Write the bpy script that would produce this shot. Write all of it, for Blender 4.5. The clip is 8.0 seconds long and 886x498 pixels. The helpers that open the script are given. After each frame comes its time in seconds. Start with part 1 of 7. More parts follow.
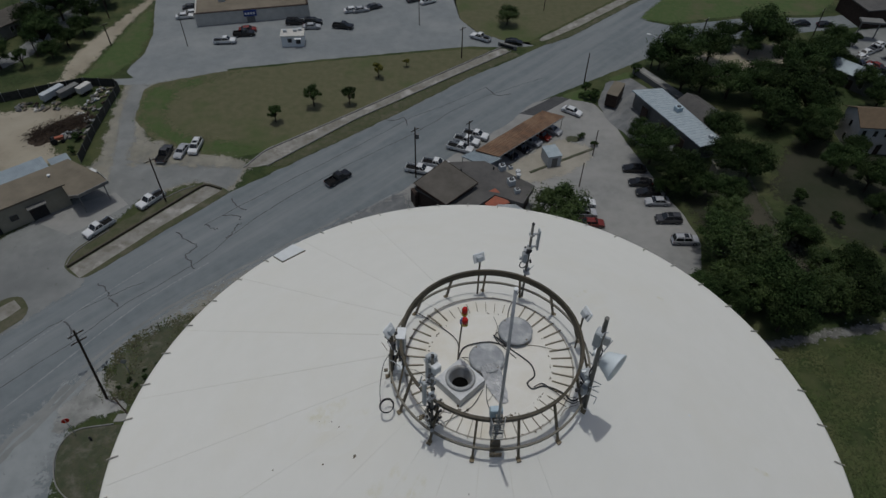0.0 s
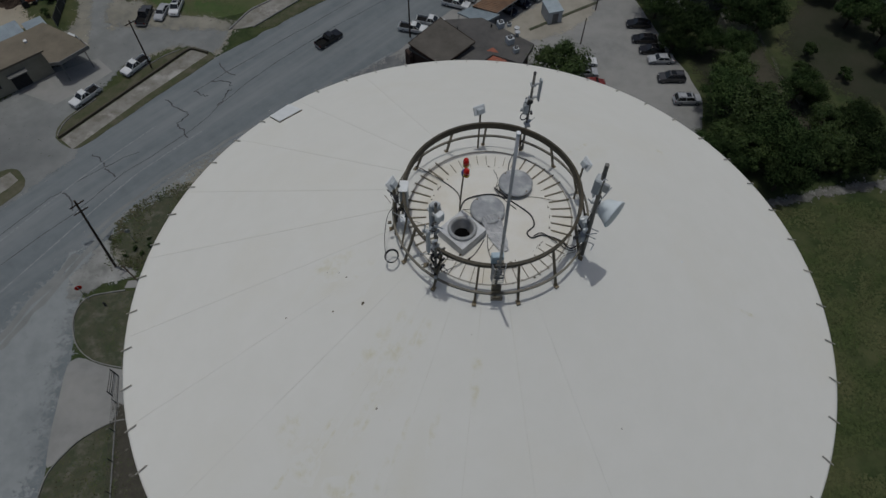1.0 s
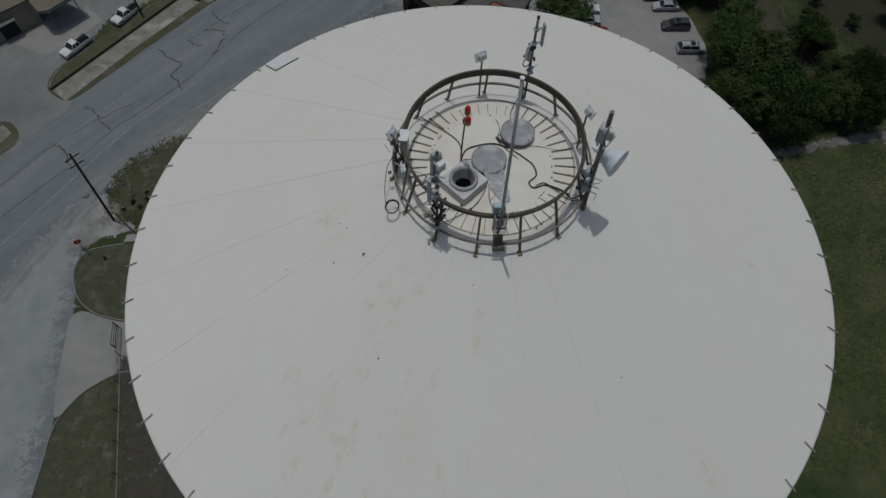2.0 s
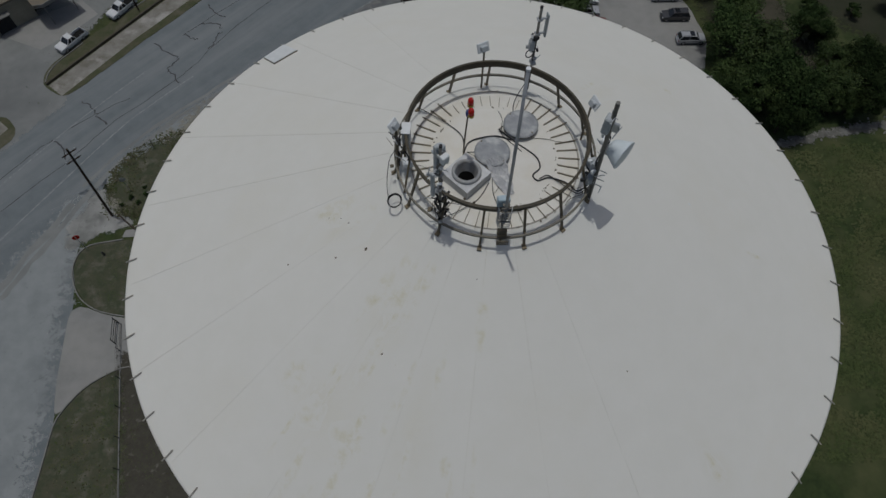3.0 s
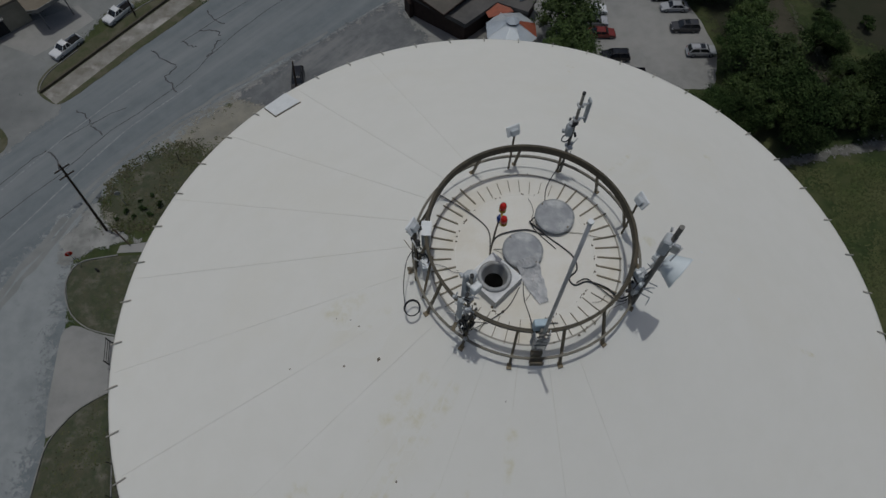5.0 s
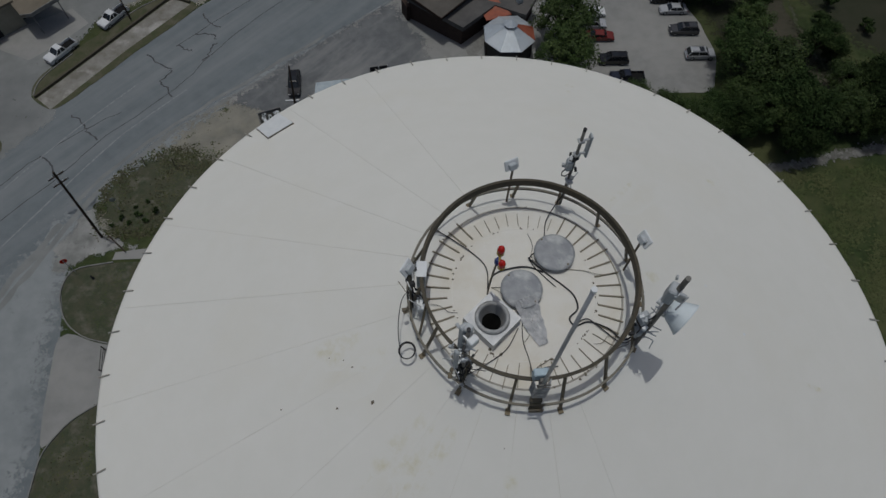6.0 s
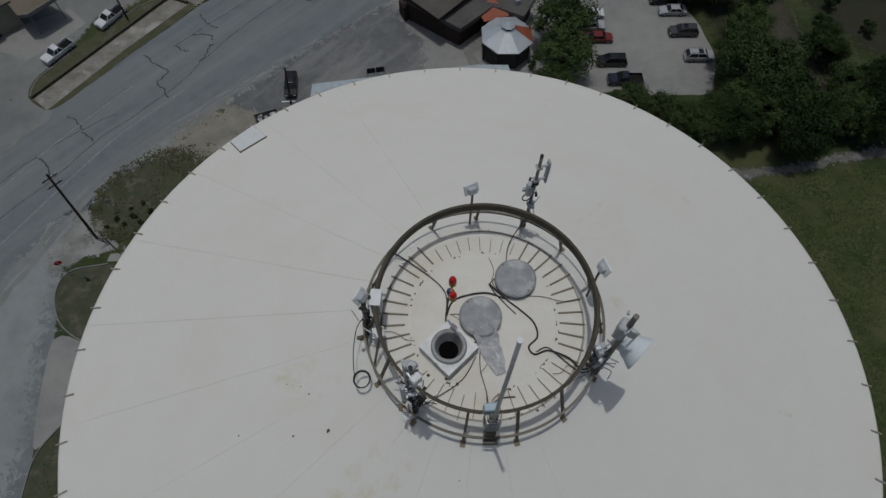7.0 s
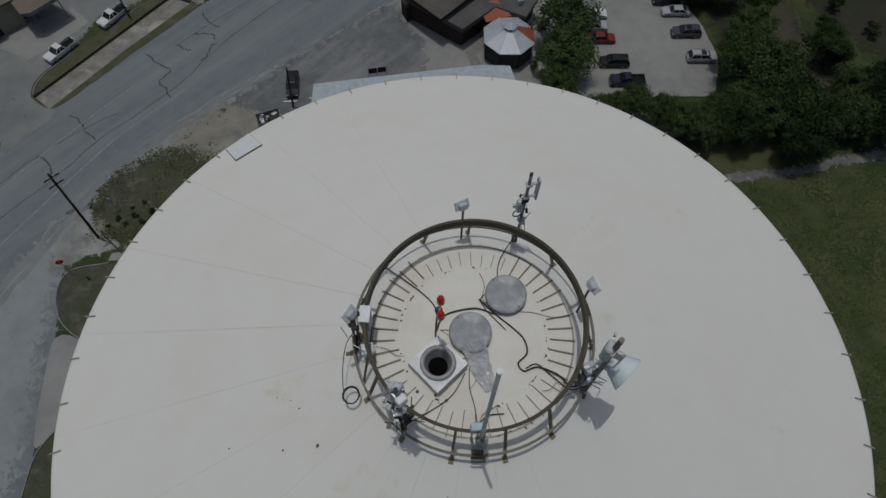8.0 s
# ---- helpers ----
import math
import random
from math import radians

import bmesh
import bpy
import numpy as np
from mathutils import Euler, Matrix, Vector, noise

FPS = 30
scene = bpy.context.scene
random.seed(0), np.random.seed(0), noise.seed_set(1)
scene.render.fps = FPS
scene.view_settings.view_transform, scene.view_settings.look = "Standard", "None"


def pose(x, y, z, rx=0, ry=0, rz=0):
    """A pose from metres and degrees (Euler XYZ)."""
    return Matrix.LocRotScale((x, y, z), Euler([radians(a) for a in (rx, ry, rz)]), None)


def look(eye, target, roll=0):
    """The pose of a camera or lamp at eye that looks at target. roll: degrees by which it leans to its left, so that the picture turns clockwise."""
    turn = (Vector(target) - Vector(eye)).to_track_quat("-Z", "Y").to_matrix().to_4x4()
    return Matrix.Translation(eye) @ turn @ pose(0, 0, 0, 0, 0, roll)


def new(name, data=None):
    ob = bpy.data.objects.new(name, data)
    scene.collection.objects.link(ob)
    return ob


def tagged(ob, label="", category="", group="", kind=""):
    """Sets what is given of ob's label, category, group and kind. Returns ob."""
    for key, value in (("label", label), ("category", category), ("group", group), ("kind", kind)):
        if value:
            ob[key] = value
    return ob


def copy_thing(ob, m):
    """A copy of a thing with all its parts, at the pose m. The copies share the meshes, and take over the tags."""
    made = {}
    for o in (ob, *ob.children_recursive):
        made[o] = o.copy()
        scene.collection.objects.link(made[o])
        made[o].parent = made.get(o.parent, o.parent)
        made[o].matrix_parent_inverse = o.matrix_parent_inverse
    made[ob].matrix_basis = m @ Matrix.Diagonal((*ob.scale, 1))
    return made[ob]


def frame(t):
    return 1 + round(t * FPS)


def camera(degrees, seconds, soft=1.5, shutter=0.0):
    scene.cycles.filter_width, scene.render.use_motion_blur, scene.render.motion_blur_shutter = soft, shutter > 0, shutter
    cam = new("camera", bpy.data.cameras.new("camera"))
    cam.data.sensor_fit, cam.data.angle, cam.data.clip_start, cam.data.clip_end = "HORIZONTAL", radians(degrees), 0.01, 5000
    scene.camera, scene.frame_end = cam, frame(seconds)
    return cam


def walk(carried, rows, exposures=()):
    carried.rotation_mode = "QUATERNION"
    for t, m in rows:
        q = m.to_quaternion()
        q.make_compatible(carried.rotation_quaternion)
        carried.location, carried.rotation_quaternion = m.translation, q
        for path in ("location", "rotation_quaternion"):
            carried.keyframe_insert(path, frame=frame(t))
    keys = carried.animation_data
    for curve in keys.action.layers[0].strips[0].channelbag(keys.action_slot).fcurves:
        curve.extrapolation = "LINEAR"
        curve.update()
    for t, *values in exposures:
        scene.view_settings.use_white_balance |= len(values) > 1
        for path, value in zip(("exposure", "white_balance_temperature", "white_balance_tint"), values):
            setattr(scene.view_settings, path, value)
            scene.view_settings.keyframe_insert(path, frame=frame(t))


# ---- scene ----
cam = camera(70.0, 8.0)
ROWS = [
    (0, -1.45, -9.945, 68.461, 44.599, -0.935, 0.218),
    (0.5, -1.468, -9.847, 68.153, 41.308, -0.732, -0.133),
    (1, -1.562, -10.39, 68.367, 32.697, -0.524, -0.688),
    (1.5, -1.632, -10.46, 68.308, 29.474, -0.517, -0.768),
    (2, -1.616, -10.385, 68.21, 28.491, -0.528, -0.862),
    (3.5, -1.814, -10.066, 67.974, 27.835, -0.41, -1.379),
    (4, -1.885, -9.105, 67.833, 27.793, -0.741, -0.759),
    (4.5, -2.059, -7.942, 67.647, 27.512, -0.617, -0.945),
    (5, -2.261, -6.895, 67.542, 27.49, -0.788, -0.886),
    (6.5, -2.006, -5.501, 67.514, 27.205, -0.839, -1.132),
    (7, -1.128, -5.138, 67.57, 27.101, -0.644, -0.695),
    (7.5, -0.802, -4.921, 67.63, 27.012, -0.498, -0.454),
    (8, -0.84, -4.77, 67.76, 26.87, -0.55, -0.3),
]
walk(cam, [(t, pose(x, y, z, rx, ry, rz)) for t, x, y, z, rx, ry, rz in ROWS], [(0.0, -1.38, 6260, 7), (0.5, -1.38, 6260, 7), (1.0, -1.5, 6260, 7), (1.5, -1.54, 6260, 7), (8.0, -1.54, 6260, 7)])

# ---- daylight: a high sun, clear sky ----
SUN_FROM = Vector((-0.056, 0.1, 1.0)).normalized()
world = bpy.data.worlds.new("sky")
world.use_nodes = True
scene.world = world
sky = world.node_tree.nodes.new("ShaderNodeTexSky")
sky.sky_type, sky.sun_disc = "NISHITA", False
sky.dust_density, sky.ozone_density = 4.0, 0.6
sky.sun_elevation = math.asin(SUN_FROM.z)
sky.sun_rotation = math.atan2(SUN_FROM.x, SUN_FROM.y)
background = world.node_tree.nodes["Background"]
background.inputs["Strength"].default_value = 0.13
world.node_tree.links.new(sky.outputs[0], background.inputs["Color"])
sun = new("sun", bpy.data.lights.new("sun", "SUN"))
sun.data.energy, sun.data.angle, sun.data.color = 3.2, radians(0.55), (1.0, 0.97, 0.92)
sun.matrix_world = look(SUN_FROM * 120, (0, 0, 0))

# ---- materials ----
def mat(name, a, b=None, scale=1.0, c=None, scale2=0.1, rough=0.8, metal=0.0, bump=0.0, bscale=20.0, vary=0.0, detail=6.0, lo=0.35, hi=0.65, lo2=0.4, hi2=0.7, stretch=(1, 1, 1), spec=0.3, streak=None, sprays=0.0):
    """Colour a mixed with b by fine noise and with c by broad noise; bump from a third noise; vary shifts each piece's value."""
    m = bpy.data.materials.new(name)
    m.use_nodes = True
    nt = m.node_tree
    bsdf = nt.nodes["Principled BSDF"]
    bsdf.inputs["Roughness"].default_value = rough
    bsdf.inputs["Metallic"].default_value = metal
    bsdf.inputs["Specular IOR Level"].default_value = spec
    coord = nt.nodes.new("ShaderNodeTexCoord")
    mapping = nt.nodes.new("ShaderNodeMapping")
    mapping.inputs["Scale"].default_value = stretch
    nt.links.new(coord.outputs["Object"], mapping.inputs["Vector"])

    along = mapping
    if streak:
        along = nt.nodes.new("ShaderNodeMapping")
        along.vector_type = "TEXTURE"
        along.inputs["Rotation"].default_value = (0, 0, radians(streak[0]))
        along.inputs["Scale"].default_value = (streak[1], 1, 1)
        nt.links.new(coord.outputs["Object"], along.inputs["Vector"])

    def field(sc, lo_, hi_, det=detail, way=mapping):
        n = nt.nodes.new("ShaderNodeTexNoise")
        n.inputs["Scale"].default_value = sc
        n.inputs["Detail"].default_value = det
        n.inputs["Roughness"].default_value = 0.62
        nt.links.new(way.outputs[0], n.inputs["Vector"])
        r = nt.nodes.new("ShaderNodeMapRange")
        r.inputs["From Min"].default_value, r.inputs["From Max"].default_value = lo_, hi_
        nt.links.new(n.outputs["Fac"], r.inputs["Value"])
        return n, r.outputs["Result"]

    def mix(fac, one, two):
        x = nt.nodes.new("ShaderNodeMix")
        x.data_type = "RGBA"
        nt.links.new(fac, x.inputs["Factor"])
        for key, val in ((6, one), (7, two)):
            if isinstance(val, tuple):
                x.inputs[key].default_value = (*val, 1)
            else:
                nt.links.new(val, x.inputs[key])
        return x.outputs[2]

    col = a
    if b:
        col = mix(field(scale, lo, hi)[1], a, b)
    if c:
        col = mix(field(scale2, lo2, hi2, 4.0, along)[1], col, c)
    if sprays:
        geo = nt.nodes.new("ShaderNodeNewGeometry")
        hsv = nt.nodes.new("ShaderNodeHueSaturation")
        r = nt.nodes.new("ShaderNodeMapRange")
        r.inputs["To Min"].default_value, r.inputs["To Max"].default_value = 1 - sprays, 1 + sprays
        nt.links.new(geo.outputs["Random Per Island"], r.inputs["Value"])
        nt.links.new(r.outputs[0], hsv.inputs["Value"])
        nt.links.new(col, hsv.inputs["Color"])
        col = hsv.outputs[0]
    if vary:
        info = nt.nodes.new("ShaderNodeObjectInfo")
        hsv = nt.nodes.new("ShaderNodeHueSaturation")
        r = nt.nodes.new("ShaderNodeMapRange")
        r.inputs["To Min"].default_value, r.inputs["To Max"].default_value = 1 - vary, 1 + vary
        nt.links.new(info.outputs["Random"], r.inputs["Value"])
        nt.links.new(r.outputs[0], hsv.inputs["Value"])
        if isinstance(col, tuple):
            hsv.inputs["Color"].default_value = (*col, 1)
        else:
            nt.links.new(col, hsv.inputs["Color"])
        col = hsv.outputs[0]
    if isinstance(col, tuple):
        bsdf.inputs["Base Color"].default_value = (*col, 1)
    else:
        nt.links.new(col, bsdf.inputs["Base Color"])
    if bump:
        n, _ = field(bscale, 0, 1)
        bn = nt.nodes.new("ShaderNodeBump")
        bn.inputs["Strength"].default_value = min(1.0, bump)
        bn.inputs["Distance"].default_value = 0.05
        nt.links.new(n.outputs["Fac"], bn.inputs["Height"])
        nt.links.new(bn.outputs[0], bsdf.inputs["Normal"])
    return m


M_ROOF = mat("tank_paint", (0.715, 0.707, 0.668), (0.697, 0.69, 0.648), 1.2, (0.69, 0.675, 0.618), 0.28, rough=0.55, bump=0.05, bscale=6, lo2=0.52, hi2=0.8)
M_CROWN = mat("tank_paint_worn", (0.69, 0.675, 0.63), (0.665, 0.645, 0.585), 3.0, (0.62, 0.58, 0.49), 0.9, rough=0.65, bump=0.1, bscale=12, lo2=0.5, hi2=0.75)
M_SEAM = mat("weld_paint", (0.645, 0.63, 0.575), (0.70, 0.692, 0.655), 1.6, rough=0.55, lo=0.36, hi=0.56)
M_STAIN = mat("rust_stain", (0.705, 0.698, 0.655), (0.60, 0.57, 0.43), 3.5, (0.705, 0.698, 0.655), 2.0, rough=0.6, lo=0.40, hi=0.72, lo2=0.42, hi2=0.62)
M_HAZE = mat("yellowed_paint", (0.685, 0.672, 0.612), (0.695, 0.685, 0.638), 1.5, (0.66, 0.64, 0.565), 0.8, rough=0.55, lo2=0.5, hi2=0.75)


def fade_to_roof(m, reach):
    """Blends a stain into the roof paint where its attribute 'edge' falls to 0."""
    nt = m.node_tree
    base = nt.nodes["Principled BSDF"].inputs["Base Color"]
    edge = nt.nodes.new("ShaderNodeAttribute")
    edge.attribute_name = "edge"
    ramp = nt.nodes.new("ShaderNodeMapRange")
    ramp.inputs["From Max"].default_value = reach
    nt.links.new(edge.outputs["Fac"], ramp.inputs["Value"])
    soft = nt.nodes.new("ShaderNodeMix")
    soft.data_type = "RGBA"
    soft.inputs[6].default_value = (0.706, 0.699, 0.659, 1)
    nt.links.new(ramp.outputs[0], soft.inputs["Factor"])
    nt.links.new(base.links[0].from_socket, soft.inputs[7])
    nt.links.new(soft.outputs[2], base)


fade_to_roof(M_STAIN, 0.5)
fade_to_roof(M_HAZE, 0.9)
M_RUST = mat("rust", (0.085, 0.072, 0.052), (0.14, 0.115, 0.08), 25.0, rough=0.9)
M_RAIL = mat("rail_steel", (0.048, 0.043, 0.03), (0.065, 0.057, 0.04), 6.0, (0.085, 0.07, 0.048), 1.5, rough=0.6, bump=0.2, bscale=40)
M_POST = mat("post_steel", (0.13, 0.115, 0.085), (0.09, 0.078, 0.055), 8.0, (0.2, 0.16, 0.1), 2.0, rough=0.6, bump=0.2, bscale=40)
M_MIDRAIL = mat("mid_rail_steel", (0.165, 0.158, 0.132), (0.12, 0.112, 0.09), 6.0, (0.20, 0.18, 0.14), 1.5, rough=0.6, bump=0.2, bscale=40)
M_BRACKET = mat("bracket_steel", (0.36, 0.345, 0.31), (0.27, 0.255, 0.22), 5.0, rough=0.6)
# near-black colour standing for shade down the vent throat
M_VOID = mat("deep_shade", (0.004, 0.004, 0.004), (0.006, 0.006, 0.006), 5.0, rough=1.0, spec=0.0)
M_RIB = mat("rib_steel", (0.25, 0.225, 0.17), (0.16, 0.14, 0.10), 7.0, rough=0.7)
M_GALV = mat("galvanised", (0.42, 0.44, 0.46), (0.32, 0.34, 0.36), 14.0, (0.5, 0.51, 0.52), 3.0, rough=0.45, metal=0.6)
M_COVER = mat("cover_grey", (0.25, 0.262, 0.28), (0.34, 0.352, 0.365), 4.0, (0.50, 0.51, 0.51), 2.6, rough=0.6, lo2=0.52, hi2=0.72)
M_ALU = mat("bare_aluminium", (0.46, 0.47, 0.48), (0.36, 0.37, 0.39), 5.0, (0.56, 0.57, 0.58), 2.0, rough=0.55, metal=0.45)
M_WHITE = mat("white_plastic", (0.72, 0.74, 0.75), (0.65, 0.67, 0.68), 5.0, rough=0.45)
M_DISH = mat("dish_white", (0.66, 0.72, 0.75), (0.60, 0.66, 0.69), 3.0, rough=0.4)
M_BOX = mat("equipment_grey", (0.45, 0.48, 0.50), (0.38, 0.40, 0.42), 8.0, rough=0.5)
M_BLUEBOX = mat("equipment_blue_grey", (0.42, 0.52, 0.58), (0.33, 0.42, 0.48), 9.0, rough=0.5)
M_BLACK = mat("black_rubber", (0.018, 0.018, 0.02), (0.03, 0.03, 0.032), 20.0, rough=0.6)
M_BED = mat("bed_liner", (0.012, 0.012, 0.013), (0.018, 0.018, 0.018), 5.0, rough=0.95, spec=0.05)
M_DISHPOLE = mat("weathered_pole", (0.17, 0.165, 0.15), (0.12, 0.115, 0.10), 6.0, rough=0.55)
M_PIPE = mat("mast_pipe", (0.42, 0.43, 0.45), (0.34, 0.35, 0.37), 6.0, rough=0.5, metal=0.3)
M_RED = mat("red_glass", (0.55, 0.02, 0.015), (0.42, 0.015, 0.01), 9.0, rough=0.15, spec=0.6)
M_YELLOW = mat("yellow_paint", (0.5, 0.33, 0.04), (0.38, 0.25, 0.04), 12.0, rough=0.5)
M_SHEET = mat("plastic_sheet", (0.36, 0.37, 0.38), (0.5, 0.5, 0.51), 5.0, rough=0.3)
# dark colour for shaded openings that aren't cut, and for the notice boards
M_HOLE = mat("dark_inside", (0.02, 0.02, 0.022), (0.03, 0.03, 0.03), 5.0, rough=0.9)
M_CONC_TANK = mat("tower_concrete", (0.42, 0.41, 0.38), (0.36, 0.35, 0.32), 2.0, rough=0.9)

M_GROUND = mat("rough_grass", (0.038, 0.056, 0.017), (0.018, 0.030, 0.009), 1.3, (0.066, 0.073, 0.030), 0.13, rough=0.95, bump=1.0, bscale=3.0, lo=0.3, hi=0.7, lo2=0.42, hi2=0.62)
M_LAWN = mat("dry_lawn", (0.106, 0.1, 0.058), (0.082, 0.086, 0.044), 0.7, (0.056, 0.08, 0.026), 0.045, rough=0.95, bump=0.6, bscale=5.0, lo2=0.52, hi2=0.68)
M_GREEN = mat("green_lawn", (0.048, 0.082, 0.023), (0.068, 0.09, 0.034), 0.8, (0.09, 0.085, 0.048), 0.12, rough=0.95, bump=0.6, bscale=5.0, lo2=0.5, hi2=0.7)
M_SLOPE = mat("bare_slope_grass", (0.052, 0.047, 0.033), (0.036, 0.038, 0.024), 0.9, (0.066, 0.06, 0.044), 0.3, rough=0.95, bump=0.7, bscale=4.0)
# grass colour lowered to carry tree shade and dimming towards the view's corner
M_SHADEGRASS = mat("deep_green_grass", (0.022, 0.029, 0.014), (0.029, 0.032, 0.018), 0.7, (0.040, 0.039, 0.026), 0.12, rough=0.95, bump=0.8, bscale=4.0)
M_DRAIN = mat("drain_concrete", (0.24, 0.235, 0.215), (0.15, 0.14, 0.118), 0.5, (0.33, 0.32, 0.30), 0.3, rough=0.9, lo2=0.55, hi2=0.7)
M_MUD = mat("mossy_concrete", (0.085, 0.075, 0.055), (0.06, 0.055, 0.04), 1.0, rough=0.95)
M_BROWN = mat("brown_lawn", (0.072, 0.070, 0.046), (0.043, 0.055, 0.03), 0.7, (0.118, 0.114, 0.09), 0.6, rough=0.95, bump=0.7, bscale=6.0, lo2=0.5, hi2=0.72)
M_ASPHALT = mat("old_asphalt", (0.153, 0.172, 0.183), (0.128, 0.145, 0.155), 0.5, (0.20, 0.215, 0.221), 0.32, rough=0.9, bump=0.3, bscale=12, lo2=0.42, hi2=0.75, streak=(47, 14))
M_THROAT = mat("throat_grey", (0.30, 0.31, 0.32), (0.38, 0.385, 0.39), 5.0, (0.22, 0.21, 0.19), 2.0, rough=0.5)
M_DUST = mat("pale_road_dust", (0.245, 0.262, 0.266), (0.215, 0.232, 0.237), 0.6, (0.18, 0.196, 0.203), 0.16, rough=0.95, lo2=0.48, hi2=0.68)
M_STREET = mat("faded_asphalt", (0.19, 0.206, 0.214), (0.165, 0.18, 0.188), 0.5, (0.225, 0.238, 0.24), 0.12, rough=0.9, bump=0.3, bscale=12, lo2=0.45, hi2=0.7)
M_STRIP = mat("worn_strip_turf", (0.052, 0.062, 0.028), (0.078, 0.076, 0.046), 0.9, (0.105, 0.098, 0.070), 0.35, rough=0.95, bump=0.7, bscale=5.0, lo2=0.5, hi2=0.68)
M_SAND = mat("pale_sand", (0.285, 0.265, 0.225), (0.235, 0.22, 0.185), 0.5, (0.33, 0.31, 0.265), 0.2, rough=0.95, bump=0.5, bscale=6)
M_TANGRAVEL = mat("tan_gravel", (0.212, 0.202, 0.164), (0.155, 0.152, 0.136), 0.5, (0.262, 0.25, 0.21), 0.22, rough=0.95, bump=0.8, bscale=6)
M_LOT = mat("worn_lot", (0.215, 0.222, 0.218), (0.17, 0.178, 0.175), 0.35, (0.14, 0.146, 0.146), 0.07, rough=0.92, bump=0.3, bscale=12, lo2=0.48, hi2=0.68)
M_DARKLOT = mat("patched_asphalt", (0.108, 0.114, 0.12), (0.145, 0.15, 0.154), 0.6, (0.20, 0.203, 0.202), 0.3, rough=0.92, bump=0.3, bscale=12, lo=0.38, hi=0.62, lo2=0.48, hi2=0.66, streak=(47, 4))
M_FRESH = mat("fresh_asphalt", (0.05, 0.052, 0.055), (0.07, 0.07, 0.072), 0.6, rough=0.9)
M_CONC = mat("concrete", (0.235, 0.236, 0.23), (0.195, 0.196, 0.19), 0.6, (0.275, 0.272, 0.26), 0.12, rough=0.9, bump=0.2, bscale=15)
M_TRACK = mat("stony_track", (0.145, 0.145, 0.135), (0.105, 0.104, 0.095), 1.2, (0.24, 0.24, 0.23), 0.5, rough=0.95, bump=0.8, bscale=6, lo2=0.55, hi2=0.72)
M_SOIL = mat("dark_soil", (0.048, 0.044, 0.035), (0.062, 0.058, 0.045), 1.5, (0.15, 0.145, 0.125), 1.1, rough=0.95, bump=0.8, bscale=6, lo2=0.6, hi2=0.74)
M_KERB = mat("kerb_concrete", (0.215, 0.214, 0.204), (0.155, 0.154, 0.145), 1.5, rough=0.9)
M_GRAVEL = mat("pale_gravel", (0.222, 0.225, 0.215), (0.15, 0.152, 0.145), 0.8, (0.30, 0.302, 0.29), 0.35, rough=0.95, bump=0.8, bscale=6)
M_DIRT = mat("tan_dirt", (0.275, 0.245, 0.19), (0.215, 0.19, 0.145), 0.35, (0.32, 0.29, 0.23), 0.08, rough=0.95, bump=0.6, bscale=5)
M_CRACK = mat("tar_crack", (0.03, 0.031, 0.034), (0.085, 0.088, 0.092), 1.2, rough=0.8)
M_LINE = mat("worn_line_paint", (0.235, 0.25, 0.255), (0.165, 0.18, 0.19), 2.0, rough=0.85, lo=0.4, hi=0.6)
M_WOOD = mat("pole_wood", (0.035, 0.026, 0.02), (0.06, 0.045, 0.034), 6.0, rough=0.9, stretch=(4, 4, 0.4), bump=0.4)
M_BARK = mat("bark", (0.055, 0.042, 0.03), (0.035, 0.027, 0.02), 5.0, rough=0.95, bump=0.8, bscale=8)
M_LEAF = mat("leaves_oak", (0.030, 0.051, 0.017), (0.013, 0.025, 0.009), 0.6, (0.048, 0.069, 0.025), 0.25, rough=0.6, vary=0.4, spec=0.04, sprays=0.4)
M_LEAF2 = mat("leaves_bright", (0.042, 0.070, 0.018), (0.026, 0.046, 0.012), 0.7, (0.06, 0.084, 0.026), 0.3, rough=0.6, vary=0.2, spec=0.2, sprays=0.4)
M_LEAF3 = mat("leaves_yellow_green", (0.13, 0.12, 0.02), (0.08, 0.085, 0.015), 0.7, rough=0.65, spec=0.2)
M_WEED = mat("dry_weeds", (0.088, 0.082, 0.055), (0.06, 0.06, 0.036), 1.5, (0.05, 0.058, 0.026), 0.6, rough=0.9, spec=0.05, sprays=0.4)
M_DRYBRUSH = mat("dry_brush", (0.06, 0.042, 0.03), (0.035, 0.026, 0.02), 3.0, rough=0.95)
M_WALLTAN = mat("tan_block_wall", (0.27, 0.255, 0.205), (0.23, 0.215, 0.17), 0.8, rough=0.9, bump=0.2, bscale=6)
M_ROOFTAN = mat("tan_gravel_roof", (0.15, 0.13, 0.10), (0.12, 0.105, 0.08), 0.6, (0.18, 0.155, 0.12), 0.2, rough=0.95, bump=0.4, bscale=8)
M_ROOFGREY = mat("grey_brown_shingle", (0.085, 0.078, 0.068), (0.07, 0.064, 0.056), 2.0, (0.105, 0.096, 0.085), 0.3, rough=0.95, bump=0.4, bscale=8)
M_ROOFDARK = mat("dark_grey_roofing", (0.085, 0.082, 0.08), (0.068, 0.066, 0.065), 1.5, (0.11, 0.105, 0.10), 0.25, rough=0.95, bump=0.3, bscale=8)
M_DARKWALL = mat("dark_brown_wall", (0.045, 0.03, 0.024), (0.03, 0.02, 0.016), 1.5, rough=0.9)
M_METALROOF = mat("silver_metal_roof", (0.54, 0.585, 0.62), (0.45, 0.49, 0.52), 1.2, (0.63, 0.665, 0.69), 0.3, rough=0.36, metal=0.35, stretch=(1, 1, 1))
M_BLUEMETAL = mat("blue_grey_metal_roof", (0.27, 0.32, 0.35), (0.22, 0.26, 0.29), 0.8, rough=0.5, metal=0.2)
